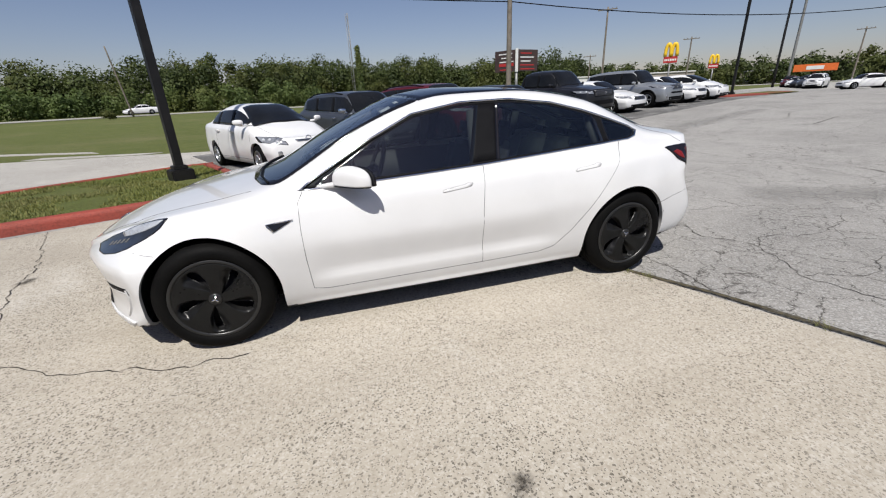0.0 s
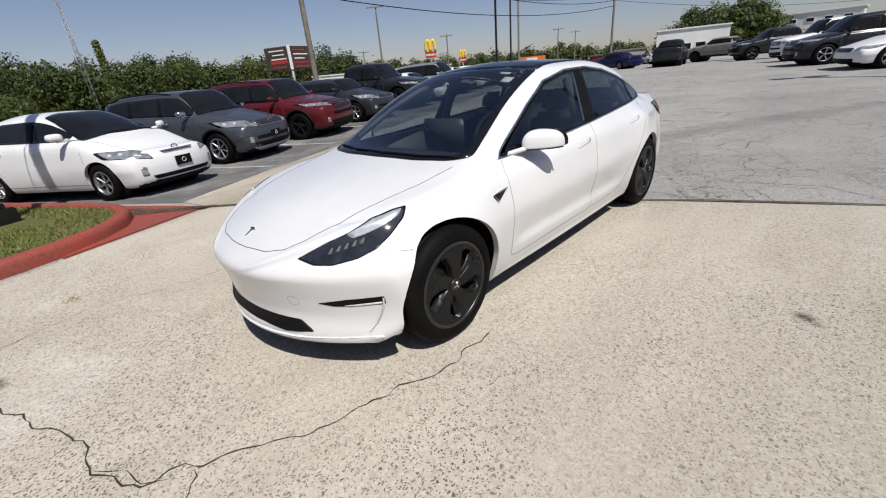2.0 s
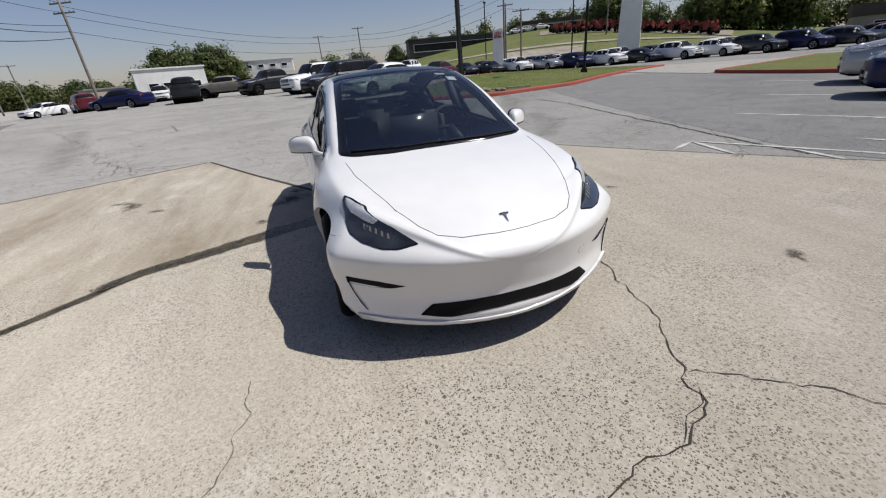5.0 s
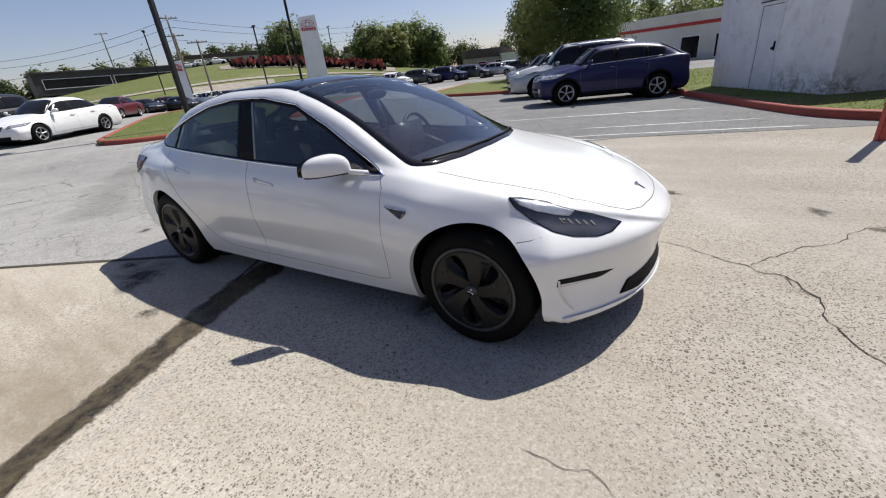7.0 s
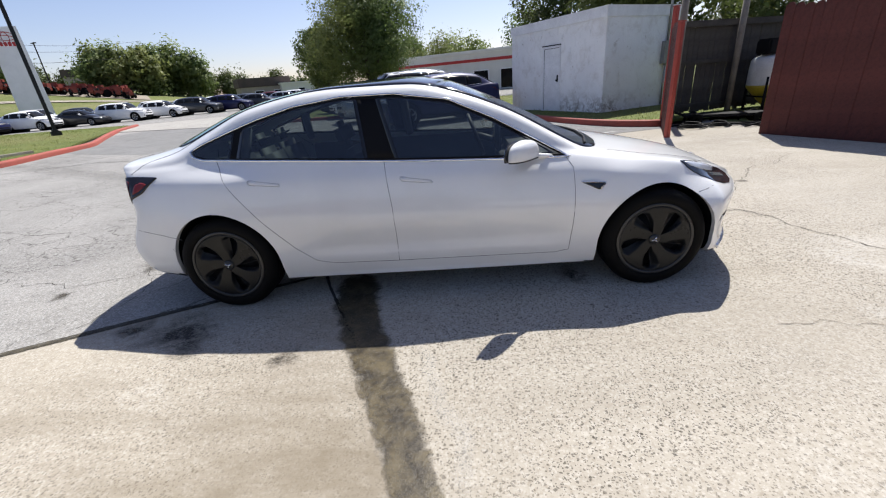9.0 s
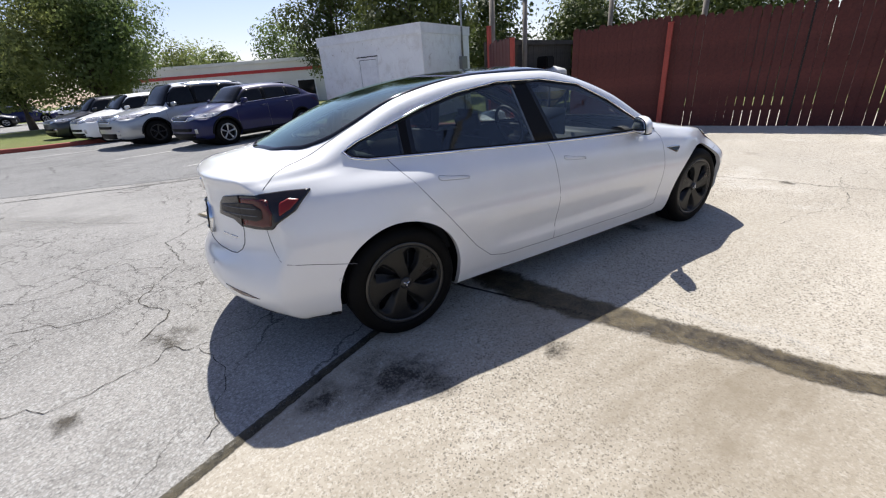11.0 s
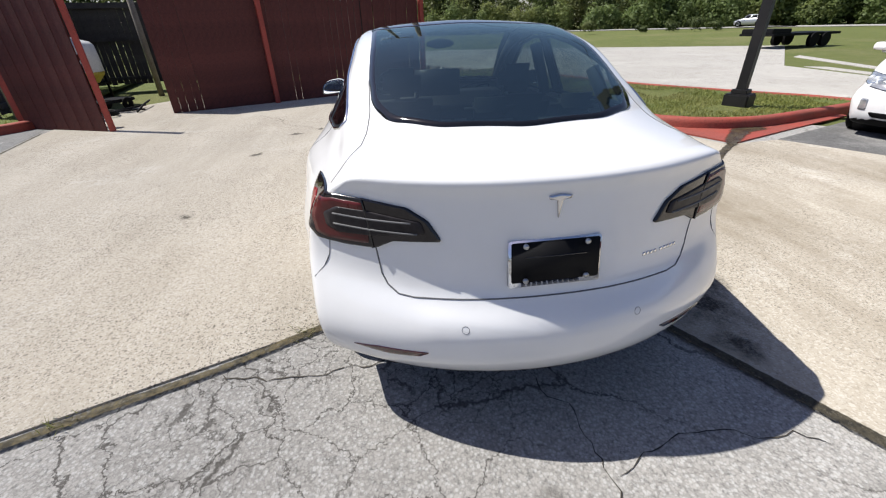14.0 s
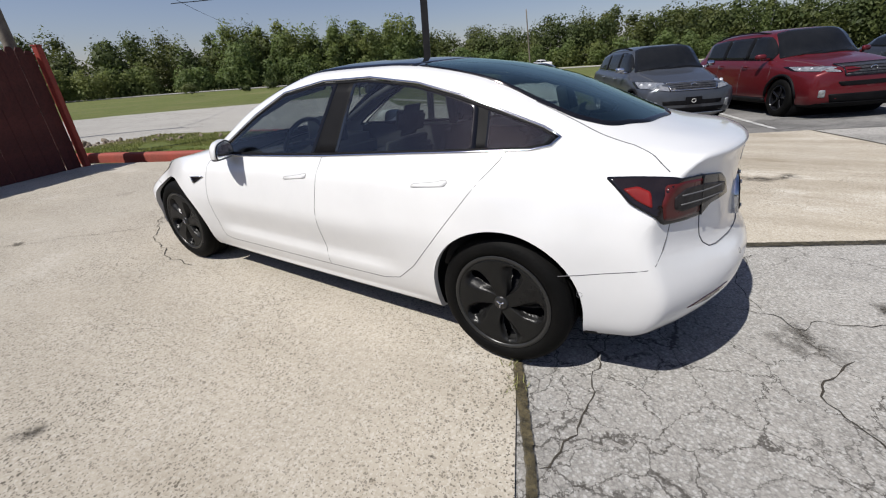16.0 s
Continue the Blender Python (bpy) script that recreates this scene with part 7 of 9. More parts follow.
    part("cabin_floor", bm, M_SEAT, car)
    for s in (1, -1):
        bm = bmesh.new()
        box(bm, -1.25, 0.85, s * 0.765 - 0.012, s * 0.765 + 0.012, 0.42, 0.915, 0.01)
        part("door_card", bm, M_SEAT, car)
    bm = bmesh.new()
    box(bm, -1.95, -1.35, -0.62, 0.62, 0.86, 0.92, 0.02)
    part("parcel_shelf", bm, M_SEAT, car)
    bm = bmesh.new()
    box(bm, 0.49, 0.52, -0.20, 0.20, 0.86, 1.08, 0.008, pose(0, 0, 0, 0, 0, 0))
    part("centre_screen", bm, M_SCREEN, car, "wide dark touch screen")
    bm = bmesh.new()
    c0 = V((0.36, 0.37, 0.93))
    u, w = V((0, 1, 0)), V((-0.35, 0, 0.94))
    tube(bm, [c0 + (u * math.cos(a) + w * math.sin(a)) * 0.18 for a in np.linspace(0, 2 * math.pi, 24, endpoint=False)], 0.016, 8, True)
    tube(bm, [c0 + u * 0.17, c0 - u * 0.17], 0.02, 6)
    tube(bm, [c0, c0 + V((0.22, 0, -0.08))], 0.03, 8)
    part("steering_wheel", bm, M_SEAT, car)
    for x0, y0, wd in ((-0.42, 0.37, 0.25), (-0.42, -0.37, 0.25), (-1.22, 0.42, 0.22), (-1.22, 0.0, 0.18), (-1.22, -0.42, 0.22)):
        bm = bmesh.new()
        box(bm, x0, x0 + 0.52, y0 - wd, y0 + wd, 0.42, 0.60, 0.06)
        m = Matrix.Translation((x0 - 0.02, y0, 0.52)) @ pose(0, 0, 0, 0, -17, 0)
        box(bm, -0.07, 0.07, -wd, wd, 0, 0.50, 0.055, m)
        box(bm, -0.05, 0.05, -0.12, 0.12, 0.52, 0.70 if x0 > -1 else 0.62, 0.045, m)
        part("seat", bm, M_SEAT, car, "black seat with headrest")
    for s in (1, -1):
        for pts, r in (([(0.86, s * 0.63, 0.98), (0.5, s * 0.59, 1.16), (0.2, s * 0.555, 1.27), (-0.1, s * 0.535, 1.325)], 0.03), ([(-0.27, s * 0.71, 0.95), (-0.29, s * 0.60, 1.28)], 0.04),
                       ([(-1.24, s * 0.70, 0.98), (-1.22, s * 0.58, 1.20)], 0.035)):
            bm = bmesh.new()
            tube(bm, pts, r, 8)
            part("pillar_liner", bm, M_PALETRIM, car)
    bm = bmesh.new()
    bmesh.ops.create_uvsphere(bm, u_segments=14, v_segments=8, radius=1, matrix=Matrix.Translation((0.28, 0, 1.285)) @ Matrix.Diagonal((0.02, 0.115, 0.035, 1)))
    part("inside_mirror", bm, M_BLACK, car)
    bm = bmesh.new()
    skin.panel(bm, TOP, [(0.24, 0.47), (0.24, 0.39), (0.31, 0.39), (0.31, 0.47)], -0.004, 2, 0.001, 0.05)
    skin.panel(bm, TOP, [(0.17, 0.40), (0.17, 0.31), (0.20, 0.31), (0.20, 0.40)], -0.004, 2, 0.001, 0.05)
    part("window_sticker", bm, M_PAPER, car, "small white stickers behind the windshield")
    bm = bmesh.new()
    for pts in ([(1.06, 0.62), (1.12, 0.35), (1.14, 0.0)], [(1.14, 0.05), (1.11, -0.30), (1.03, -0.60)]):
        skin.line(bm, TOP, pts, 0.008, 0.01)
    part("wiper", bm, M_BLACK, car)
    return car


M_LAMPBODY = surface("lamp_housing", (0.035, 0.04, 0.05), (0.015, 0.017, 0.02), 11, 0.12, 0.2, 60, 0.0, coat=1)

M_SMOKECLEAR = surface("smoked_clear_lens", (0.030, 0.026, 0.027), (0.018, 0.015, 0.016), 30, 0.4, 0.0, 60, 0.0, spec=0.2)
M_REDDARK = surface("dark_red_lens", (0.06, 0.006, 0.006), (0.03, 0.004, 0.004), 7, 0.1, 0, 60, 0.0, coat=1)
M_MIRROR = surface("mirror_silver", (0.85, 0.87, 0.88), (0.83, 0.85, 0.86), 3, 0.03, 1.0, 60, 0.0, 0.0)
M_BADGE = surface("badge_chrome", (0.60, 0.60, 0.61), (0.5, 0.5, 0.51), 3, 0.2, 1.0, 60, 0.0, 0.0)
M_SCREEN = surface("dark_screen", (0.05, 0.055, 0.06), (0.04, 0.045, 0.05), 3, 0.2, 0.0, 60, 0.0, 0.0)
M_PAPER = surface("sticker_paper", (0.75, 0.75, 0.74), (0.7, 0.7, 0.69), 30, 0.6, 0, 60, 0.0)
build_main_sedan()


# ---- other cars ----
def car_table(s):
    W, H, zb = s["W"], s["H"], s["zb"]
    xf, xr, xc, xt, xq, xd = s["xf"], s["xr"], s["xc"], s["xt"], s["xq"], s["xd"]
    h0, h1, d0, d1, b0, b1, wr = s["h0"], s["h1"], s["d0"], s["d1"], s["b0"], s["b1"], s["wr"]
    fa, ra = xf - 0.25, xr + 0.2
    top = [(fa, h0), ((fa + xc) / 2, (h0 + h1) / 2 + 0.025), (xc + 0.05, h1), (xt, H - 0.045), (xt * 0.6 + xq * 0.4, H), (xq, H - s.get("drop", 0.05)), (xd, d0), (ra, d1)]
    if xd - ra < 0.08:
        top = top[:-1]
    f = curve1(top)
    on = lambda x: smooth01((xc + 0.02 - x) / 0.12) * smooth01((x - xd + 0.02) / 0.12)          # 1 within the cabin
    belt = lambda x: b0 + (b1 - b0) * (xc - x) / (xc - xd)
    xs = sorted({fa, (fa + xc) / 2, xc + 0.06, xc - 0.1, (xc + xt) / 2, xt, (xt + xq) / 2, xq, (xq + xd) / 2, xd + 0.12, xd - 0.02, (xd + ra) / 2 if xd - ra > 0.2 else ra + 0.001, ra})
    t = {k: [] for k in COLS}
    for x in xs:
        z, k = f(x), on(x)
        taper = 1 - 0.05 * smooth01((x - 0.5 * xf) / (0.5 * xf)) - 0.04 * smooth01((x - 0.5 * xr) / (0.5 * xr))
        w = W * taper
        sh = min(belt(x), z - 0.05)
        rail = z - 0.075 * k - 0.012
        yr = wr * k + 0.62 * W * (1 - k)
        yb = 0.885 * w * k + 0.86 * w * (1 - k)
        row = dict(zb=zb, y1=0.8 * w, y2=0.92 * w, z2=zb + 0.05, y3=0.975 * w, z3=zb + 0.22, y4=w, z4=zb + 0.42 * (sh - zb) + 0.08, y5=0.965 * w, z5=sh - 0.085 * k - 0.10 * (1 - k),
                   y6=yb, z6=sh + 0.0 * k - 0.045 * (1 - k), y7=(yb + yr) / 2 + 0.02 * k, z7=(sh + rail) / 2 if k > 0.5 else max(sh - 0.02, rail - 0.03), y8=yr, z8=rail, y9=0.6 * yr, z9=z - 0.006, z10=z)
        for c in COLS:
            t[c].append((x, row[c]))
    nose = [(zb - 0.03, xf - 0.22), (zb + 0.05, xf - 0.07), (zb + 0.16, xf - 0.01), (zb + 0.3, xf), (h0 * 0.72, xf - 0.01), (h0 - 0.12, xf - 0.04), (h0 - 0.05, xf - 0.09), (h0 - 0.015, xf - 0.16), (h0 + 0.005, xf - 0.26)]
    e = -xr
    dt = f(ra)
    tail = [(zb - 0.03, e - 0.2), (zb + 0.08, e - 0.06), (zb + 0.22, e), (zb + 0.38, e - 0.01), (dt * 0.62, e - 0.05), (dt - 0.15, e - 0.06 - s.get("lean", 0.0) * 0.5), (dt - 0.04, e - 0.08 - s.get("lean", 0.0)), (dt + 0.01, e - 0.2 - s.get("lean", 0.0))]
    return t, nose, tail, fa, ra, f, belt


def car_kind(s, detail=1):
    """The meshes of a kind of car, built once at the origin, facing +x. Returns the holder."""
    t, nose, tail, fa, ra, top, belt = car_table(s)
    W, H, zb = s["W"], s["H"], s["zb"]
    car = thing(s["name"], s["label"], s["cat"], s.get("group", ""))
    bm = car_shell(t, nose, tail, (s.get("cf", 0.24), s.get("cr", 0.14), W, 2.6), fa, ra, 0.5 * s["h0"] + 0.1, 46 if detail else 26, 3 if detail else 2, 10 if detail else 6, 1)
    skin = Skin(bm)
    r = s["r"]
    hubs = ((s["hf"], r), (s["hr"], r))
    cut_arches(bm, hubs, r * 1.15, 0.05, 0.4)
    black_below(bm, zb + 0.1)
    part("body", bm, [s["mat"], M_BLACK], car)
    bm = bmesh.new()
    for hx, hz in hubs:
        cyl(bm, (hx, -W + 0.12, hz + 0.02), (hx, W - 0.12, hz + 0.02), r * 1.16, r * 1.16, 20)
    box(bm, xr_in(s), s["xf"] - 0.3, -W * 0.7, W * 0.7, zb - 0.02, zb + 0.15)
    part("underbody", bm, M_BLACK, car)
    # glass
    xc, xt, xq, xd, wr = s["xc"], s["xt"], s["xq"], s["xd"], s["wr"]
    ws = [(xc + 0.03, 0), (xc - 0.02, 0.6 * W), (xc - 0.1, 0.80 * W), ((xc + xt) / 2, (0.80 * W + wr) / 2 - 0.02), (xt + 0.02, wr - 0.05), (xt + 0.05, 0)]
    bm = bmesh.new()
    skin.panel(bm, TOP, rounded(ws + [(x, -y) for x, y in ws[-2:0:-1]], 0.04, 3), 0.014, 6 if detail else 3, 0.024, 0.07 if detail else 0.2)
    part("windshield", bm, M_DARKGLASS, car)
    if xq - xd > 0.3:
        rg = [(xq - 0.06, 0), (xq - 0.05, wr - 0.07), (xd + 0.14, 0.70 * W), (xd + 0.07, 0.5 * W), (xd + 0.05, 0)]
        bm = bmesh.new()
        skin.panel(bm, TOP, rounded(rg + [(x, -y) for x, y in rg[-2:0:-1]], 0.04, 3), 0.014, 6 if detail else 3, 0.024, 0.07 if detail else 0.2)
        part("rear_window", bm, M_DARKGLASS, car)
    else:
        zt = top(xq) - 0.1
        bm = bmesh.new()
        skin.panel(bm, REAR, rounded([(-wr + 0.04, zt), (wr - 0.04, zt), (0.78 * W, s["b1"] + 0.06), (-0.78 * W, s["b1"] + 0.06)], 0.06, 3), 0.012, 5, 0.02, 0.08)
        part("rear_window", bm, M_DARKGLASS, car)
    rail = lambda x: min(top(x) - 0.125, H - 0.14)
    brk = s["panes"]
    for fr in (LEFT, RIGHT):
        for i, (a, b) in enumerate(zip(brk, brk[1:])):
            pts_top, pts_bot = [], []
            n = 7
            for k in range(n + 1):
                x = a - 0.025 + (b - a + 0.05) * k / n
                lo, hi = belt(x) + 0.035, rail(x)
                if hi - lo > 0.03:
                    pts_bot.append((x, lo))
                    pts_top.append((x, hi))
            if len(pts_bot) > 2:
                bm = bmesh.new()
                skin.panel(bm, fr, rounded(pts_bot + pts_top[::-1], 0.025, 2), 0.009, 5 if detail else 2, 0.015, 0.08 if detail else 0.25)
                part("side_window", bm, M_DARKGLASS, car)
            if detail and i:
                bm = bmesh.new()
                lo, hi = belt(a) + 0.03, rail(a)
                if hi - lo > 0.05:
                    skin.panel(bm, fr, [(a - 0.045, lo), (a + 0.045, lo), (a + 0.03, hi), (a - 0.06, hi)], 0.011, 3, 0.014, 0.08)
                    part("pillar_trim", bm, M_BLACK, car)
                else:
                    bm.free()
        if detail:
            bm = bmesh.new()
            skin.line(bm, fr, [(x, belt(x) + 0.022) for x in np.linspace(brk[0], brk[-1] + 0.05, 9)], 0.010, 0.002, 0.1)
            part("belt_trim", bm, s.get("belt_mat", M_BLACK), car)
        if detail:
            bm = bmesh.new()
            for x in (brk[0] + 0.12, (brk[1]), brk[2] - 0.05):
                skin.line(bm, fr, [(x, belt(x)), (x + 0.02, (belt(x) + zb) / 2), (x - 0.02, zb + 0.13)], 0.004, -0.001, 0.08)
            skin.line(bm, fr, [(brk[0] + 0.10, zb + 0.13), (brk[2] - 0.05, zb + 0.13)], 0.004, -0.001, 0.08)
            part("door_gap", bm, M_SEAM, car)
            for x in ((brk[1] + 0.17), (brk[2] + 0.12)):
                bm = bmesh.new()
                z = belt(x) - 0.12
                p0, _ = skin.hit(fr, (x - 0.1, z), 0.03)
                p1, _ = skin.hit(fr, (x + 0.1, z), 0.03)
                tube(bm, [p0, p0.lerp(p1, 0.5) + V((0, math.copysign(0.012, p0.y), 0)), p1], 0.014, 6)
                part("door_handle", bm, s.get("handle", s["mat"]), car)
            if s.get("clad"):
                bm = bmesh.new()
                for hx, hz in hubs:
                    arcp = [(hx + r * 1.19 * math.cos(a), hz + r * 1.19 * math.sin(a)) for a in np.linspace(0.02, math.pi - 0.02, 15)]
                    skin.line(bm, fr, arcp, 0.03, 0.0, 0.1)
                skin.line(bm, fr, [(s["hr"] + r * 1.2, zb + 0.1), (s["hf"] - r * 1.2, zb + 0.1)], 0.05, 0.0, 0.1)
                part("cladding", bm, M_BLACK, car, "black plastic cladding")
    # lamps, grille, bumper
    h0 = s["h0"]
    for sg in (1, -1):
        fr = (V((6, 0, 0)), V((0, sg, 0)), V((0, 0, 1)), V((-1, 0, 0)))
        bk = (V((-6, 0, 0)), V((0, sg, 0)), V((0, 0, 1)), V((1, 0, 0)))
        y0, y1, z0, z1 = s["lamp"]
        bm = bmesh.new()
        skin.panel(bm, fr, rounded([(y0 * W, z0), (y1 * W, z0 + (z1 - z0) * 0.35), (y1 * W, z1), (y0 * W + 0.06, z1 - 0.03)], 0.02, 2), 0.006, 4, 0.015, 0.06, 0.10)
        hl = part("headlight", bm, [M_LAMPGREY, M_GLOSS], car)
        if detail:
            for u in (0.62, 0.84):
                pc, pn = skin.hit(fr, ((y0 + (y1 - y0) * u) * W, z0 + (z1 - z0) * 0.62), 0.0)
                bm = bmesh.new()
                bmesh.ops.create_uvsphere(bm, u_segments=12, v_segments=8, radius=(z1 - z0) * 0.22, matrix=Matrix.Translation(pc - pn * 0.008))
                part("bulb_lens", bm, M_LAMPWHITE, hl)
        y0, y1, z0, z1 = s["tlamp"]
        bm = bmesh.new()
        skin.panel(bm, bk, rounded([(y0 * W, z0), (y1 * W, z0), (y1 * W, z1), (y0 * W, z1)], 0.02, 2), 0.006, 3, 0.015, 0.06)
        part("tail_light", bm, M_REDLENS, car)
        if s.get("fog"):
            bm = bmesh.new()
            skin.panel(bm, fr, rounded([(0.70 * W, zb + 0.2), (0.80 * W, zb + 0.2), (0.80 * W, zb + 0.34), (0.71 * W, zb + 0.34)], 0.02, 2), 0.006, 3, 0.012, 0.06)
            part("fog_lamp", bm, M_LAMPGREY, car)
        bm = bmesh.new()
        bmesh.ops.create_uvsphere(bm, u_segments=14, v_segments=10, radius=1.0)
        mx, mz = s["xc"] - 0.34, belt(s["xc"] - 0.3) + 0.10
        for v in bm.verts:
            p = V([math.copysign(abs(q) ** 0.65, q) for q in v.co])
            v.co = V((mx + (0.075 if p.x > 0 else 0.02) * p.x - 0.03 * sg * p.y, sg * (W + 0.075) + 0.10 * p.y, mz + (0.062 if p.z > 0 else 0.05) * p.z))
        tube(bm, [(mx + 0.02, sg * (W - 0.12), mz - 0.06), (mx, sg * (W + 0.05), mz - 0.05)], 0.03, 6)
        part("mirror", bm, s.get("mirror", s["mat"]), car)
    for (y0, y1, z0, z1, mm, nm) in s["face"]:
        bm = bmesh.new()
        skin.panel(bm, FRONT, rounded([(-y1 * W, z1), (-y0 * W, z0), (y0 * W, z0), (y1 * W, z1)], 0.025, 2), 0.007, 4, 0.015, 0.08)
        gr = part(nm, bm, mm, car)
        if detail and nm == "grille":
            bm = bmesh.new()
            skin.line(bm, FRONT, [(-y1 * W, z1), (-y0 * W, z0), (y0 * W, z0), (y1 * W, z1)], 0.012, 0.008, 0.06, True)
            part("grille_frame", bm, s.get("frame", M_CHROME), gr)
            for k in range(1, 4):
                bm = bmesh.new()
                zk = z0 + (z1 - z0) * k / 4
                yk = (y0 + (y1 - y0) * k / 4) * W - 0.03
                skin.line(bm, FRONT, [(-yk, zk), (yk, zk)], 0.006, 0.010, 0.06)
                part("grille_bar", bm, s.get("bars", M_DKGREY), gr)
    if detail:
        bm = bmesh.new()
        skin.line(bm, TOP, [(s["xc"] + 0.02, 0.78 * W), (s["xf"] - 0.28, 0.62 * W), (s["xf"] - 0.17, 0.3 * W), (s["xf"] - 0.155, 0), (s["xf"] - 0.17, -0.3 * W), (s["xf"] - 0.28, -0.62 * W), (s["xc"] + 0.02, -0.78 * W)], 0.004, -0.001, 0.08)
        part("hood_gap", bm, M_SEAM, car)
        bm = bmesh.new()
        for y0, y1 in ((0.08, 0.52), (-0.5, 0.0)):
            skin.line(bm, TOP, [(s["xc"] + 0.0, y0 * W), (s["xc"] - 0.05, y1 * W)], 0.009, 0.012, 0.08)
        part("wiper", bm, M_BLACK, car)
        if s.get("skid"):
            bm = bmesh.new()
            skin.panel(bm, FRONT, rounded([(-0.55 * W, zb + 0.02), (0.55 * W, zb + 0.02), (0.72 * W, zb + 0.10), (-0.72 * W, zb + 0.10)], 0.02, 2), 0.02, 8, 0.02, 0.06)
            part("skid_plate", bm, s["skid"], car, "lower bumper guard")
    if s.get("plate"):
        p, _ = skin.hit(FRONT, (0, s["plate"]), 0.012)
        bm = bmesh.new()
        box(bm, p.x - 0.01, p.x + 0.012, -0.155, 0.155, s["plate"] - 0.075, s["plate"] + 0.075, 0.004)
        pl = part("dealer_plate", bm, M_BLACK, car, "black dealer plate", False)
        bm = bmesh.new()
        tube(bm, [(p.x + 0.014, 0.04 * math.cos(a), s["plate"] + 0.035 * math.sin(a)) for a in np.linspace(0, 6.28, 14, endpoint=False)], 0.006, 4, True)
        part("plate_mark", bm, M_SIGNWHITE, pl)
    if s.get("badge"):
        p, _ = skin.hit(FRONT, (0, s["badge"]), 0.01)
        bm = bmesh.new()
        tube(bm, [(p.x, 0.06 * math.cos(a), s["badge"] + 0.042 * math.sin(a)) for a in np.linspace(0, 6.28, 16, endpoint=False)], 0.012, 5, True)
        part("badge", bm, M_CHROME, car, "plain chrome oval badge")
    if s.get("rails"):
        for sg in (1, -1):
            bm = bmesh.new()
            pts = [skin.hit(TOP, (x, sg * (wr - 0.06)), 0.045 if 0 < k < 5 else 0.0)[0] for k, x in enumerate(np.linspace(xt - 0.2, xq + 0.15, 6))]
            tube(bm, pts, 0.018, 6)
            part("roof_rail", bm, s["rails"], car)
    if s.get("bed"):
        x0, x1 = s["bed"]
        bm = bmesh.new()
        box(bm, x0, x1, -W * 0.84, W * 0.84, s["d0"] - 0.02, s["d0"] + 0.03, 0.015)
        part("bed_cover", bm, M_BLACK, car, "black bed cover", False)
    for hx in (s["hf"], s["hr"]):
        for sg in (1, -1):
            wheel(car, hx, sg * (W - 0.02), r, r, 0.22, s["rim"], s.get("spokes", 5), False, 28 if detail else 14, s.get("rs", 0.66), 0.3 + hx, s.get("sw", 0.55))
    return car


def xr_in(s):
    return s["xr"] + 0.25


M_LAMPGREY = surface("clear_headlamp", (0.50, 0.51, 0.52), (0.22, 0.23, 0.24), 10, 0.12, 0.5, 50, 0.05, 0.1, coat=1)
M_GRILLE = surface("grille_mesh", (0.02, 0.02, 0.022), (0.09, 0.09, 0.095), 26, 0.35, 0.4, 60, 0.4)
M_GREYCAR = paint("graphite_paint", (0.075, 0.082, 0.095), 0.5)
M_REDCAR = paint("ruby_paint", (0.105, 0.009, 0.013), 0.25)
M_BLACKCAR = paint("black_paint", (0.012, 0.012, 0.014), 0.1)
M_DKGREY = paint("dark_grey_paint", (0.035, 0.037, 0.042), 0.4)
M_SILVER = paint("silver_paint", (0.36, 0.375, 0.39), 0.6)
M_BLUECAR = paint("navy_paint", (0.007, 0.009, 0.055), 0.1, 0.35, 0.28)
M_TANCAR = paint("tan_paint", (0.23, 0.21, 0.17), 0.1)
M_WHITECAR = paint("plain_white_paint", (0.74, 0.74, 0.735))

SEDAN = dict(xf=2.35, xr=-2.45, hf=1.42, hr=-1.36, W=0.92, H=1.46, zb=0.17, h0=0.74, h1=0.98, xc=1.02, xt=0.2, xq=-0.95, xd=-1.75, d0=1.06, d1=1.02, b0=0.93, b1=1.02, wr=0.60,
             r=0.33, panes=(0.80, -0.2, -1.08, -1.5), lamp=(0.58, 0.9, 0.60, 0.74), tlamp=(0.5, 0.92, 0.78, 0.92), name="sedan", cat="car", rim=M_RIM,
             face=((0.45, 0.5, 0.55, 0.68, M_GRILLE, "grille"), (0.6, 0.66, 0.24, 0.36, M_BLACK, "lower_intake")), badge=0.65, label="", mat=M_WHITECAR)
HATCH = dict(SEDAN, xf=2.21, xr=-2.24, hf=1.35, hr=-1.35, W=0.873, H=1.49, zb=0.16, h0=0.76, h1=1.03, xc=1.18, xt=0.12, xq=-1.25, xd=-2.12, d0=1.12, d1=1.07, b0=0.97, b1=1.06, wr=0.57, drop=0.06,
             r=0.305, panes=(0.98, -0.05, -0.98, -1.5), lamp=(0.54, 0.95, 0.60, 0.79), rs=0.63, spokes=6, plate=0.50, badge=0.72, fog=True,
             face=((0.32, 0.36, 0.665, 0.69, M_BLACK, "grille"), (0.60, 0.66, 0.285, 0.345, M_BLACK, "lower_intake")))
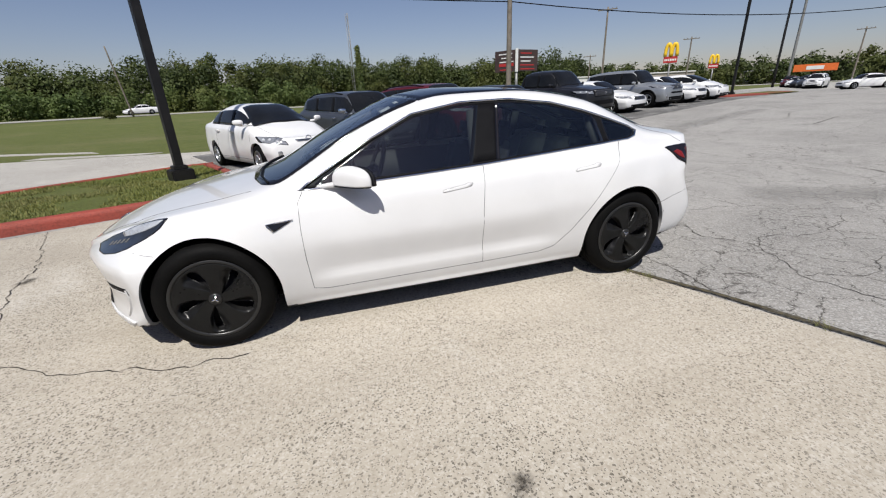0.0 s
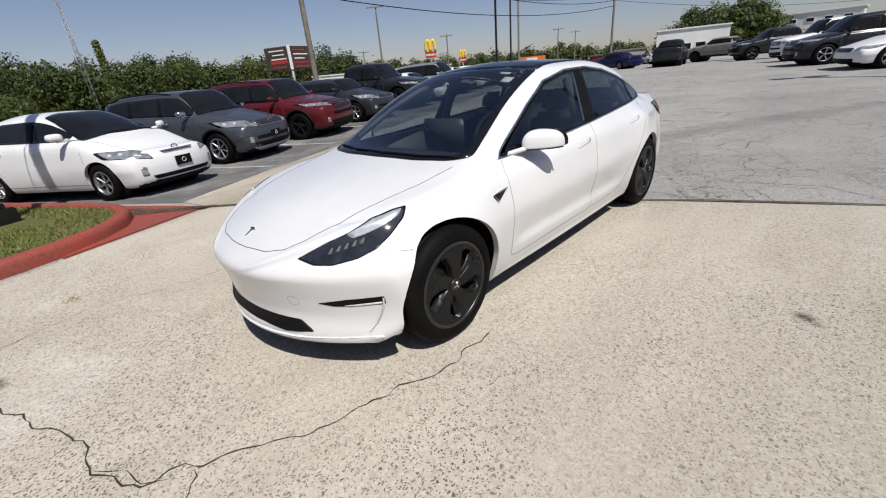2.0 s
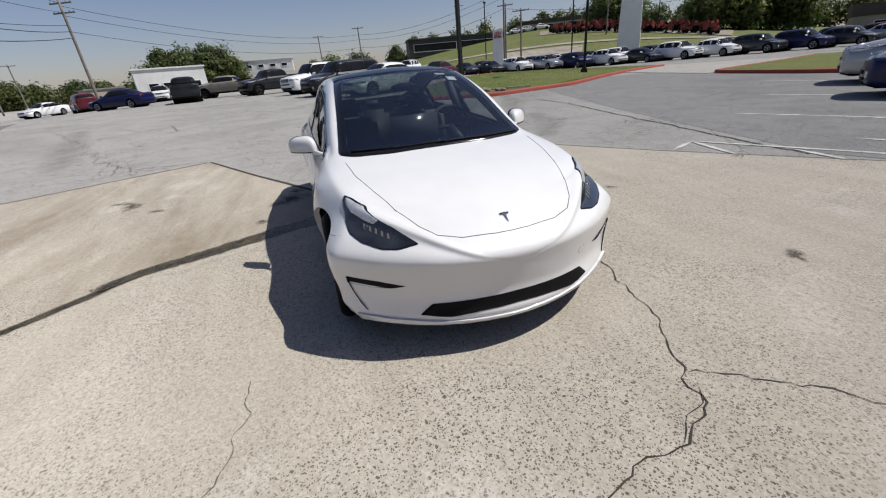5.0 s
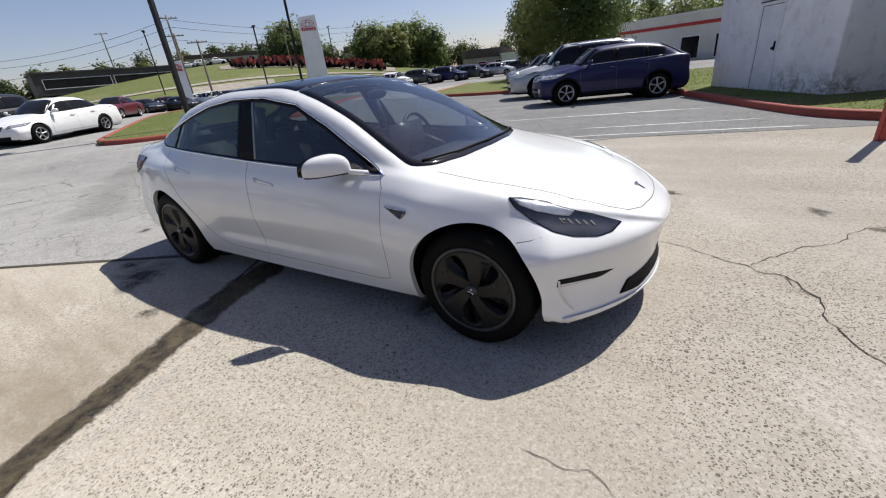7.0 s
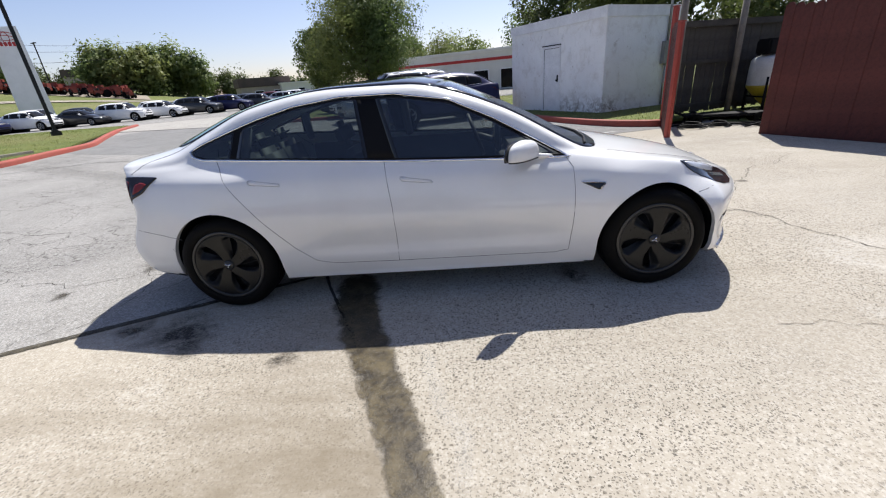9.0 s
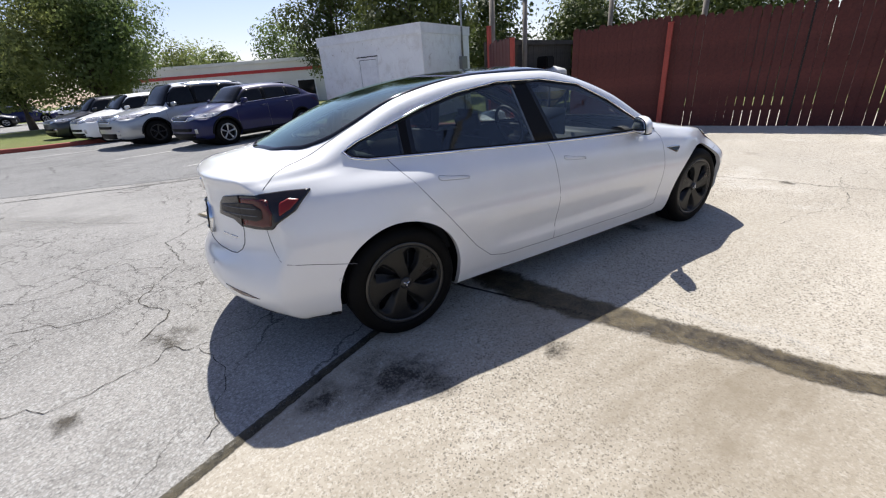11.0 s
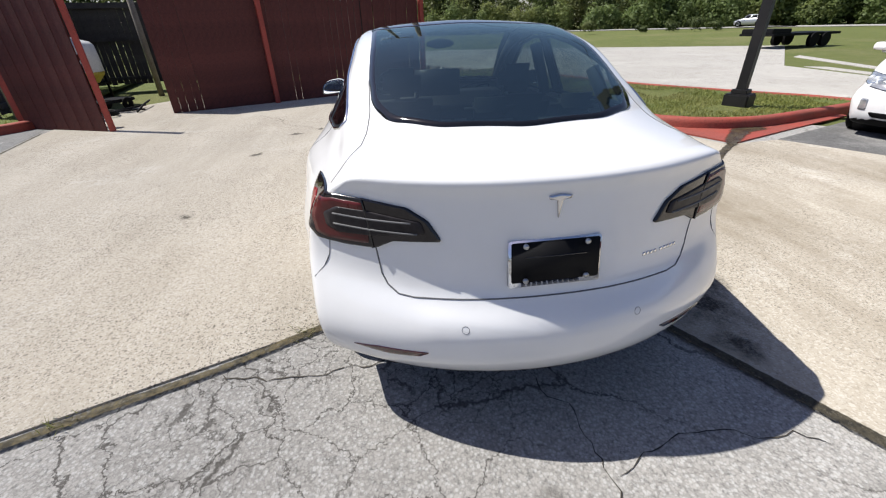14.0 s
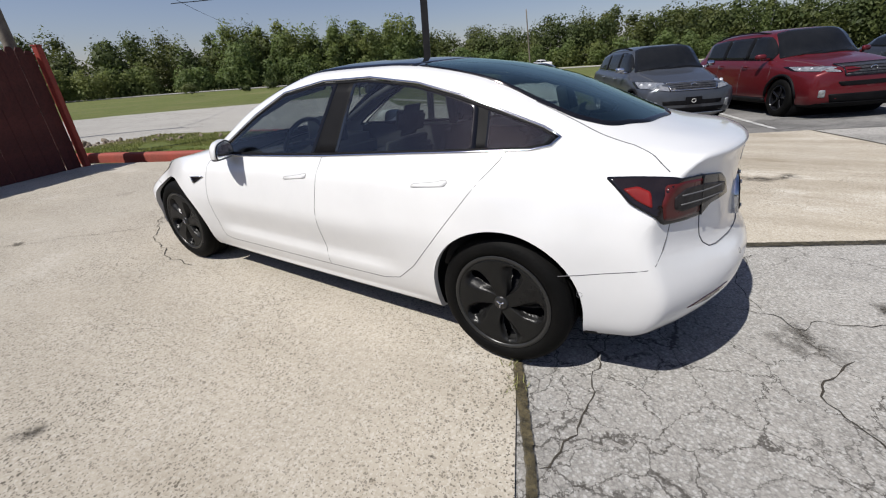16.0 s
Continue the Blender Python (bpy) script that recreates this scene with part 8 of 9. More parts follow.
SUV = dict(SEDAN, xf=2.30, xr=-2.37, hf=1.36, hr=-1.34, W=0.94, H=1.70, zb=0.21, h0=0.90, h1=1.14, xc=1.02, xt=0.38, xq=-1.95, xd=-2.22, d0=1.22, d1=1.20, b0=1.08, b1=1.20, wr=0.66, drop=0.09,
           r=0.36, panes=(0.82, -0.12, -1.05, -1.85), lamp=(0.46, 0.95, 0.74, 0.95), tlamp=(0.62, 0.94, 0.92, 1.14), cf=0.26, name="suv", cat="suv", clad=True, fog=True, badge=0.84,
           face=((0.46, 0.52, 0.76, 0.90, M_GRILLE, "grille"), (0.6, 0.62, 0.48, 0.56, M_BLACK, "bumper_slot"), (0.62, 0.7, 0.28, 0.42, M_BLACK, "lower_intake")))
BIGSUV = dict(SUV, xf=2.50, xr=-2.53, hf=1.47, hr=-1.40, W=1.0, H=1.78, zb=0.22, h0=0.98, h1=1.18, xc=1.12, xt=0.48, xq=-2.1, xd=-2.4, d0=1.26, d1=1.24, b0=1.11, b1=1.20, wr=0.70, r=0.385,
              panes=(0.92, -0.05, -1.05, -2.0), lamp=(0.50, 0.94, 0.86, 1.0), face=((0.46, 0.48, 0.80, 1.0, M_GRILLE, "grille"), (0.5, 0.56, 0.62, 0.70, M_BLACK, "bumper_slot"), (0.6, 0.66, 0.32, 0.48, M_BLACK, "lower_intake")), badge=0.9)
TRUCK = dict(SUV, xf=2.85, xr=-3.0, hf=1.85, hr=-1.75, W=1.02, H=1.95, zb=0.36, h0=1.18, h1=1.36, xc=1.25, xt=0.62, xq=-0.85, xd=-1.15, d0=1.38, d1=1.36, b0=1.30, b1=1.36, wr=0.72, r=0.42, drop=0.06,
             panes=(1.05, 0.05, -0.8, -0.95), lamp=(0.62, 0.95, 0.98, 1.14), tlamp=(0.86, 0.98, 1.0, 1.3), name="pickup_truck", cat="truck", rim=M_RIM_DARK, bed=(-2.85, -1.3),
             face=((0.60, 0.60, 0.90, 1.14, M_GRILLE, "grille"), (0.8, 0.8, 0.58, 0.74, M_BLACK, "bumper")), badge=1.02, fog=False)


def place(kind, x, y, heading, z=None, **over):
    s = dict(kind, **over)
    c = car_kind(s)
    # settle the car on the slope under its wheels
    f, l = V((math.cos(heading), math.sin(heading))), V((-math.sin(heading), math.cos(heading)))
    q = [gz(x + f.x * a + l.x * b, y + f.y * a + l.y * b) for a in (s["hf"], s["hr"]) for b in (0.8, -0.8)]
    lift = s.get("lift", -0.004)
    pitch = math.atan2((q[0] + q[1] - q[2] - q[3]) / 2, s["hf"] - s["hr"])
    roll = math.atan2((q[0] + q[2] - q[1] - q[3]) / 2, 1.6)
    c.matrix_world = Matrix.Translation((x, y, sum(q) / 4 + lift)) @ Matrix.Rotation(heading, 4, "Z") @ Matrix.Rotation(-pitch, 4, "Y") @ Matrix.Rotation(roll, 4, "X")
    return c


ROWH = radians(117.6)
rowf, rowl = V((math.cos(ROWH), math.sin(ROWH))), V((-math.sin(ROWH), math.cos(ROWH)))


def in_row(kind, front_right, **over):
    """Parks a car with its front right wheel at a place in the row."""
    s = dict(kind, **over)
    c = V(front_right) - rowf * s["hf"] + rowl * (s["W"] - 0.05)
    return place(kind, c.x, c.y, ROWH, group="cars in the parked row", **over)


in_row(HATCH, (1.93, -6.37), label="white hybrid hatchback with black dealer plate in the parked row", mat=M_WHITECAR, name="hatchback")
in_row(SUV, (-0.55, -8.2), label="graphite grey suv with mesh grille and black plate", mat=M_GREYCAR, handle=M_CHROME, plate=0.55, rails=M_BLACK, spokes=7, mirror=M_CHROME, belt_mat=M_CHROME, skid=M_RIM, sw=0.4)
in_row(BIGSUV, (-3.3, -9.4), label="dark ruby red suv with black grille and black wheels", mat=M_REDCAR, rim=M_GLOSS, rails=M_BLACK, handle=M_REDCAR, frame=M_GLOSS, bars=M_BLACK, skid=M_BLACK)
ROWH = radians(109)
rowf, rowl = V((math.cos(ROWH), math.sin(ROWH))), V((-math.sin(ROWH), math.cos(ROWH)))
in_row(SUV, (-6.33, -10.85), H=1.58, label="dark grey small crossover in the parked row", mat=M_DKGREY, wr=0.62)
in_row(TRUCK, (-9.52, -12), label="black lifted pickup truck with black wheels", mat=M_BLACKCAR, frame=M_BLACK, lift=0.0, r=0.46, H=2.02)
in_row(SEDAN, (-12.4, -13.1), label="white sedan in the parked row", mat=M_WHITECAR)
in_row(BIGSUV, (-15.3, -14.1), H=1.85, h0=1.02, label="silver boxy suv with large alloy wheels", mat=M_SILVER, rim=M_RIM)
in_row(SEDAN, (-18.2, -15.1), label="white sedan in the parked row", mat=M_WHITECAR)
in_row(HATCH, (-21.0, -16.0), label="white hybrid hatchback at the end of the row", mat=M_WHITECAR, plate=None, name="hatchback")
place(SUV, -0.5, 12.5, radians(-155), xq=-1.4, xd=-2.28, d0=1.17, d1=1.10, H=1.64, panes=(0.82, -0.12, -0.98, -1.55), belt_mat=M_CHROME, label="navy blue crossover parked by the red kerb", mat=M_BLUECAR, spokes=5, group="cars by the shed", rim=M_RIM, handle=M_BLUECAR)
place(BIGSUV, -2.3, 15.6, radians(-155), H=1.9, xf=2.65, xr=-2.65, label="silver full-size suv beside the navy crossover", mat=M_SILVER, rim=M_RIM_DARK, rails=M_CHROME, group="cars by the shed")
place(SUV, -3.98, 18.9, radians(-155), label="white crossover beside the silver suv", mat=M_WHITECAR, group="cars by the shed")
place(SUV, -5.42, 21.99, radians(-155), label="dark grey crossover in the side row", mat=M_DKGREY, group="cars by the shed")
place(SEDAN, -19.2, 3.8, radians(-63), label="white sedan parked beside the grass island", mat=M_WHITECAR, group="cars by the island")
place(BIGSUV, -22.7, 2.1, radians(-66), label="black suv with chrome trim and alloy wheels", mat=M_BLACKCAR, rim=M_RIM, group="cars by the island", clad=False)
place(BIGSUV, -28.3, 0.9, radians(-60), H=1.9, h0=1.10, h1=1.24, label="white full-size suv with a chrome grille", mat=M_WHITECAR, rim=M_RIM, bars=M_CHROME, group="cars by the island", clad=False)
place(TRUCK, -37, -2.3, radians(-60), label="black pickup truck behind the white suv", mat=M_BLACKCAR, group="cars by the island")
place(TRUCK, -42.5, -6.6, radians(-105), label="tan pickup truck with an open black bed", mat=M_TANCAR, group="cars across the lot", H=1.85)
place(TRUCK, -36.0, -8.9, radians(190), label="black lifted truck seen from behind", mat=M_BLACKCAR, group="cars across the lot", H=1.9)
place(SUV, -53.3, -14.97, radians(10), label="white off-road vehicle with dark top", mat=M_WHITECAR, group="cars across the lot")
place(SEDAN, -37.5, -14, radians(-110), label="navy blue sedan parked across the lot", mat=M_BLUECAR, group="cars across the lot")
place(SUV, -48, -20.5, radians(-150), label="red off-road vehicle near the street", mat=M_REDCAR, group="cars across the lot")
place(SEDAN, -55, -27, radians(-30), label="white sedan on the street", mat=M_WHITECAR, group="cars on the street")
place(SEDAN, -33, 11.5, radians(-45), label="red car parked behind the grass island", mat=M_REDCAR, group="cars by the island")

# far rows: a few kinds, copied
CROSSOVER = dict(SUV, xf=2.22, xr=-2.26, xq=-1.35, xd=-2.16, d0=1.16, d1=1.10, H=1.66, r=0.37, panes=(0.78, -0.12, -0.98, -1.48), b0=1.05, b1=1.16)
WAGON = dict(BIGSUV, xf=2.42, xr=-2.44, xq=-1.75, xd=-2.32, d0=1.22, d1=1.16, r=0.40, panes=(0.88, -0.05, -1.0, -1.72), b0=1.12, b1=1.22)
FAR = [car_kind(dict(k, group="cars in the far rows", label="car in the far row of the dealer lot", mat=M_WHITECAR), 0) for k in (SEDAN, CROSSOVER, WAGON, TRUCK)]
for f in FAR:
    for o in f.children_recursive:
        if o.name.startswith("body"):
            o.material_slots[0].link = "OBJECT"
            o.material_slots[0].material = M_WHITECAR
COLOURS = ((M_WHITECAR, "white"), (M_WHITECAR, "white"), (M_BLACKCAR, "black"), (M_GREYCAR, "graphite grey"), (M_SILVER, "silver"), (M_DKGREY, "dark grey"), (M_REDCAR, "dark red"), (M_BLUECAR, "navy blue"))
KNAMES = ("sedan", "crossover", "large suv", "pickup truck")
rf = random.Random(77)


def far_row(p, q, n, heading, seq=None):
    for i in range(n):
        k = rf.choice((0, 1, 1, 2, 2)) if seq is None else seq[i % len(seq)][0]
        mm, cn = COLOURS[rf.randrange(len(COLOURS))] if seq is None else COLOURS[seq[i % len(seq)][1]]
        t = i / max(1, n - 1)
        x, y = p[0] + (q[0] - p[0]) * t, p[1] + (q[1] - p[1]) * t
        c = copy_thing(FAR[k], pose(x, y, gz(x, y) + (p[2] if len(p) > 2 else 0), 0, 0, heading + rf.uniform(-2, 2)))
        tagged(c, "%s %s in a far row of the dealer lot" % (cn, KNAMES[k]))
        for o in c.children:
            if o.name.startswith("body"):
                o.material_slots[0].link = "OBJECT"
                o.material_slots[0].material = mm


far_row((-48.5, 20.5), (-16, 55), 15, 6, [(0, 2), (0, 2), (1, 0), (1, 4), (1, 7), (1, 0), (0, 2), (2, 0), (1, 0), (2, 5), (2, 7), (1, 5), (1, 4), (1, 2), (2, 7)])
far_row((-55, 26), (-23, 61), 14, 6)
far_row((-12.5, 58), (2, 76), 7, 6)
far_row((-58, 6, 0.4), (-52, 14, 0.2), 4, -40)
far_row((-62, -36), (-75, -48), 5, 20)
far_row((-78, -20), (-86, -34), 5, 60)
far_row((26, -75, 0.15), (60, -56, 0.15), 2, 28, [(0, 0), (1, 4)])
for i, f in enumerate(FAR):
    q = polar(152.5 - 1.5 * i, 150)
    f.matrix_world = pose(q[0], q[1], hill_z(152.5 - 1.5 * i, 150), 0, 0, 66)
# machinery stock on the hillside
rm = random.Random(88)
for k in range(66):
    az = 128.5 + 18 * ((k % 22) + rm.uniform(0, 0.8)) / 22
    d = STOCK(az) + 2 + 4 * (k // 22) + rm.uniform(-1, 1)
    q = polar(az, d)
    zz = hill_z(az, d)
    mc = thing("tractor", "small red tractor stored on the hillside", "tractor", "stored machinery", (q[0], q[1], zz), rm.uniform(0, 360))
    bm = bmesh.new()
    box(bm, -1.0, 1.1, -0.35, 0.35, 0.5, 1.1, 0.1)
    box(bm, -0.9, -0.2, -0.45, 0.45, 1.0, 1.2 + rm.uniform(0.2, 0.8), 0.08)
    part("body", bm, M_TRACTOR, mc, "", False)
    for sx, rr in ((-0.7, 0.6), (0.8, 0.35)):
        for sy in (-0.55, 0.55):
            bm = bmesh.new()
            cyl(bm, (sx, sy - 0.12, rr), (sx, sy + 0.12, rr), rr, rr, 12)
            part("tractor_wheel", bm, M_TYRE, mc, "", False)
# flatbed trailer on the service road
tr = thing("flatbed_trailer", "low black flatbed trailer parked on the service road", "trailer", "", (19.75, -22.8, gz(19.75, -22.8)), -80)
bm = bmesh.new()
box(bm, -2.6, 2.6, -1.0, 1.0, 0.6, 0.72, 0.02)
part("deck", bm, M_BLACK, tr, "", False)
bm = bmesh.new()
box(bm, -2.6, -1.2, -0.9, 0.9, 0.72, 0.95, 0.03)
part("front_rack", bm, M_BLACK, tr, "", False)
for sx in (0.5, 1.4):
    for sy in (-1.0, 1.0):
        bm = bmesh.new()
        cyl(bm, (sx, sy - 0.1, 0.36), (sx, sy + 0.1, 0.36), 0.36, 0.36, 16)
        part("trailer_wheel", bm, M_TYRE, tr, "", False)
bm = bmesh.new()
cyl(bm, (-2.3, 0, -0.02), (-2.3, 0, 0.62), 0.05, 0.05, 8)
part("stand", bm, M_BLACK, tr)


# ---- cracks, joints, stains and painted lines ----


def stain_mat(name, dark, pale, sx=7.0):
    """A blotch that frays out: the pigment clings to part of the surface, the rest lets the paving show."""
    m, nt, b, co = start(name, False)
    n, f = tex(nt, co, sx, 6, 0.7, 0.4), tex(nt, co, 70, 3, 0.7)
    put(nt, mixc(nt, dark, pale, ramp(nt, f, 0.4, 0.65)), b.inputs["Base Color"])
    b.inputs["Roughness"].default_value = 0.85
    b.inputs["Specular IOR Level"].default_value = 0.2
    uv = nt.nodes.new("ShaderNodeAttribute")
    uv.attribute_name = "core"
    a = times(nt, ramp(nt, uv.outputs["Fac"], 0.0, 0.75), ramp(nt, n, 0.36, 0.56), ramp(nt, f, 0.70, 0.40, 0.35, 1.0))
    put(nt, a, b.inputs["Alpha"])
    return m


def smear_mat(name, dark, pale, rough, sx=9.0, most=1.0, soft=0.25):
    """Damp or dirty stripe: solid along its middle, fraying towards both edges."""
    m, nt, b, co = start(name, False)
    n, f = tex(nt, co, sx, 6, 0.7, 0.3), tex(nt, co, 60, 3, 0.7)
    put(nt, mixc(nt, dark, pale, ramp(nt, n, 0.40, 0.62)), b.inputs["Base Color"])
    put(nt, ramp(nt, f, 0.4, 0.65, rough, min(1.0, rough + 0.3)), b.inputs["Roughness"])
    b.inputs["Specular IOR Level"].default_value = 0.3
    at = nt.nodes.new("ShaderNodeAttribute")
    at.attribute_name = "core"
    mix = nt.nodes.new("ShaderNodeMath")
    mix.operation = "MULTIPLY_ADD"
    put(nt, n, mix.inputs[0])
    mix.inputs[1].default_value = 1.5
    put(nt, ramp(nt, at.outputs["Fac"], 0.0, 1.0, -0.75, 0.25), mix.inputs[2])
    put(nt, times(nt, ramp(nt, mix.outputs[0], 0.05, 0.05 + soft, 0.0, most), ramp(nt, f, 0.75, 0.45, 0.5, 1.0)), b.inputs["Alpha"])
    bumped(nt, b, f, 0.3, 0.005)
    return m


def smear(name, pts, mat, label, category, lift=0.005, seed=0, wob=0.04):
    """A frayed stripe along points of (x, y, width)."""
    P = []
    for a, b in zip(pts, pts[1:]):
        n = max(1, int(math.hypot(b[0] - a[0], b[1] - a[1]) / 0.06))
        P += [tuple(a[i] + (b[i] - a[i]) * j / n for i in range(3)) for j in range(n)]
    P.append(tuple(pts[-1]))
    vs, fs, core = [], [], []
    for i, p in enumerate(P):
        a, b = P[max(0, i - 1)], P[min(len(P) - 1, i + 1)]
        t = V((b[0] - a[0], b[1] - a[1])).normalized()
        o = wob * p[2] * noise.noise((p[0] * 5, p[1] * 5, seed))
        for k in range(5):
            u = (k - 2) / 2 * p[2] * 0.5 + o
            x, y = p[0] - t.y * u, p[1] + t.x * u
            vs.append((x, y, gz(x, y) + lift))
            core.append((0.0, 0.7, 1.0, 0.7, 0.0)[k] * min(1.0, i / 4, (len(P) - 1 - i) / 4 + 0.2))
        if i:
            for k in range(4):
                c = (i - 1) * 5 + k
                fs.append((c, c + 1, c + 6, c + 5))
    me = bpy.data.meshes.new(name)
    me.from_pydata(vs, [], fs)
    me.materials.append(mat)
    me.attributes.new("core", "FLOAT", "POINT").data.foreach_set("value", core)
    return tagged(new(name, me), label, category, kind="structure")


M_DAMP = smear_mat("damp_dirt", (0.028, 0.022, 0.014), (0.10, 0.08, 0.045), 0.3, 9.0, 0.93, 0.4)
M_JOINTDIRT = smear_mat("joint_dirt", (0.022, 0.02, 0.015), (0.07, 0.06, 0.04), 0.85, 14.0)
M_MOSSY = smear_mat("mossy_joint_dirt", (0.030, 0.026, 0.016), (0.10, 0.082, 0.045), 0.9, 18.0)
M_LIME = smear_mat("lime_bloom", (0.55, 0.54, 0.50), (0.45, 0.43, 0.39), 0.9, 22.0, 0.22, 0.8)
M_TYREMARK = smear_mat("grimy_asphalt", (0.17, 0.165, 0.155), (0.22, 0.215, 0.20), 0.9, 1.6, 0.30, 1.2)
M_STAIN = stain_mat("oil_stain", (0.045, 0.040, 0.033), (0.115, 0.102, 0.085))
M_TAR = surface("tar_line", (0.030, 0.029, 0.027), (0.055, 0.052, 0.048), 3, 0.8, 0, 40, 0.2, 0.3, False)


def stain(x, y, r, mat, label, seed, sx=1.0, turn=0.0, lift=0.004):
    bm = bmesh.new()
    n = 26
    mid = bm.verts.new((x, y, gz(x, y) + lift))
    ring = []
    for k in range(n):
        a = 2 * math.pi * k / n
        rr = r * (0.72 + 0.55 * noise.noise((math.cos(a) * 1.4 + seed, math.sin(a) * 1.4, seed * 0.7)) + 0.12 * noise.noise((math.cos(a) * 5, math.sin(a) * 5, seed)))
        u, v = rr * math.cos(a) * sx, rr * math.sin(a)
        px, py = x + u * math.cos(turn) - v * math.sin(turn), y + u * math.sin(turn) + v * math.cos(turn)
        ring.append(bm.verts.new((px, py, gz(px, py) + lift)))
    for k in range(n):
        bm.faces.new((mid, ring[k], ring[(k + 1) % n]))
    ob = link_bm("stain", bm, mat, smooth=False)
    at = ob.data.attributes.new("core", "FLOAT", "POINT")
    at.data.foreach_set("value", [1.0] + [0.0] * n)
    return tagged(ob, label, "stain", kind="structure")


def crack(pts, w, seed, wob=0.09, mat=None, lift=-0.008):
    return ribbon("crack", pts, w * 0.36, lift, mat or M_CRACK, "jagged dark crack in the paving", "crack", seed, wob, 0.55)


crack([(1.3, 1.02), (1.79, 0.97), (2.18, 0.87), (2.46, 0.74), (2.72, 0.645), (2.80, 0.57), (2.9, 0.54), (2.98, 0.40), (3.1, 0.17), (3.2, -0.4), (3.42, -0.98), (3.81, -2.08), (4.05, -2.7)], 0.018, 1, lift=0.004)
crack([(2.72, 0.645), (2.88, 0.79), (3.04, 0.94), (3.21, 1.15), (3.72, 1.72), (4.2, 2.19), (5.2, 2.9)], 0.014, 2, lift=0.004)
crack([(2.86, 0.575), (2.93, 0.50), (2.97, 0.39), (3.06, 0.26)], 0.012, 3, 0.03, lift=0.004)
crack([(-2.3, 2.9), (-2.81, 2.23), (-2.67, 1.41), (-2.85, 1.16), (-2.92, 0.82), (-2.75, 0.45), (-2.9, 0.1)], 0.018, 4)
crack([(-1.79, 1.35), (-1.92, 1.15), (-1.89, 0.92), (-1.8, 0.73), (-1.85, 0.3), (-2.05, -0.05)], 0.016, 5)
crack([(-2.92, 0.82), (-3.3, 0.7), (-3.9, 0.85), (-4.6, 0.5)], 0.014, 6)
crack([(-2.05, -0.05), (-2.5, -0.2), (-2.75, -0.1), (-3.2, -0.35), (-3.9, -0.2)], 0.014, 7)
crack([(-2.67, 1.41), (-3.2, 1.6), (-3.8, 1.4), (-4.5, 1.75)], 0.014, 8)
crack([(-2.5, -0.2), (-2.45, -0.6), (-2.6, -1.05)], 0.012, 9)
crack([(-16.87, -10.14), (-12.18, -7.48), (-8.03, -5.61), (-5.7, -4.08)], 0.04, 10, 0.2)
crack([(1.9, -1.4), (2.9, -1.55), (4.0, -1.2), (5.6, -1.5)], 0.008, 11, lift=0.004)
crack([(-4.6, 4.78), (-3.78, 4), (-3.2, 3.4), (-2.46, 3.18)], 0.016, 12)
ribbon("tar_joint", [(-10.7, 5.95), (-9.3, 7.15), (-7.4, 7.08), (-4.75, 6.5), (-2.95, 6.05), (-1.0, 5.55), (0.41, 5.2)], 0.034, -0.004, M_TAR, "dark sealed joint across the asphalt", "joint", 13, 0.06, 0.3)
smear("joint", [(-1.47, 0.75, 0.05), (-1.56, 0.94, 0.06), (-1.80, 1.40, 0.045), (-1.95, 1.80, 0.06), (-2.12, 2.2, 0.045), (-2.47, 3.20, 0.05)], M_MOSSY, "mossy dirt-filled joint beside the slab", "joint", 0.004, 14)
smear("joint", [(-2.47, 3.20, 0.045), (-0.92, 4.06, 0.035), (1.2, 5.40, 0.04), (4.5, 6.28, 0.04)], M_MOSSY, "dirt-filled joint beside the slab", "joint", 0.004, 15)
smear("joint", [(-1.0, -0.44, 0.05), (-1.6, -0.735, 0.06), (-2.05, -0.955, 0.07), (-2.6, -1.235, 0.07), (-3.56, -1.73, 0.06), (-5.66, -2.77, 0.06)], M_JOINTDIRT, "dark dirt-filled joint beside the slab", "joint", 0.005, 16)
smear("joint", [(-5.66, -2.77, 0.06), (-4.7, -4.96, 0.05), (-3.66, -7.3, 0.06)], M_JOINTDIRT, "dirt-filled joint beside the slab", "joint", 0.005, 17)
ribbon("joint", [(-1.47, 0.75), (-0.80, -0.75), (0.0, -2.37), (1.25, -3.9)], 0.022, 0.004, M_CRACK, "dark open joint between the slabs", "joint", 18, 0.01, 0.4)
smear("wet_patch", [(-0.67, -0.42, 0.40), (-0.56, -1.03, 0.33), (-0.37, -1.51, 0.29), (-0.13, -2.09, 0.23), (-0.01, -2.45, 0.20), (0.22, -2.73, 0.19)], M_DAMP, "dark wet dirt collected along the joint", "stain", 0.007, 61)
smear("wet_gutter", [(1.15, -3.72, 0.16), (1.5, -4.1, 0.22), (1.85, -4.5, 0.30), (2.0, -5.0, 0.25)], M_DAMP, "dark damp dirt lying in the painted gutter", "stain", 0.013, 64)
smear("lime_edge", [(-0.10, -1.35, 0.10), (0.08, -2.0, 0.12), (0.18, -2.4, 0.10)], M_LIME, "pale lime bloom beside the damp dirt", "stain", 0.006, 62, 0.5)
smear("lime_edge", [(-0.46, -1.45, 0.08), (-0.20, -2.1, 0.10), (-0.04, -2.5, 0.08)], M_LIME, "pale lime bloom beside the damp dirt", "stain", 0.006, 63, 0.5)
smear("wet_line", [(0.16, -2.58, 0.15), (0.5, -2.97, 0.11), (1.0, -3.55, 0.10), (1.5, -4.15, 0.11)], M_DAMP, "damp dirt line running to the gutter", "stain", 0.007, 19)
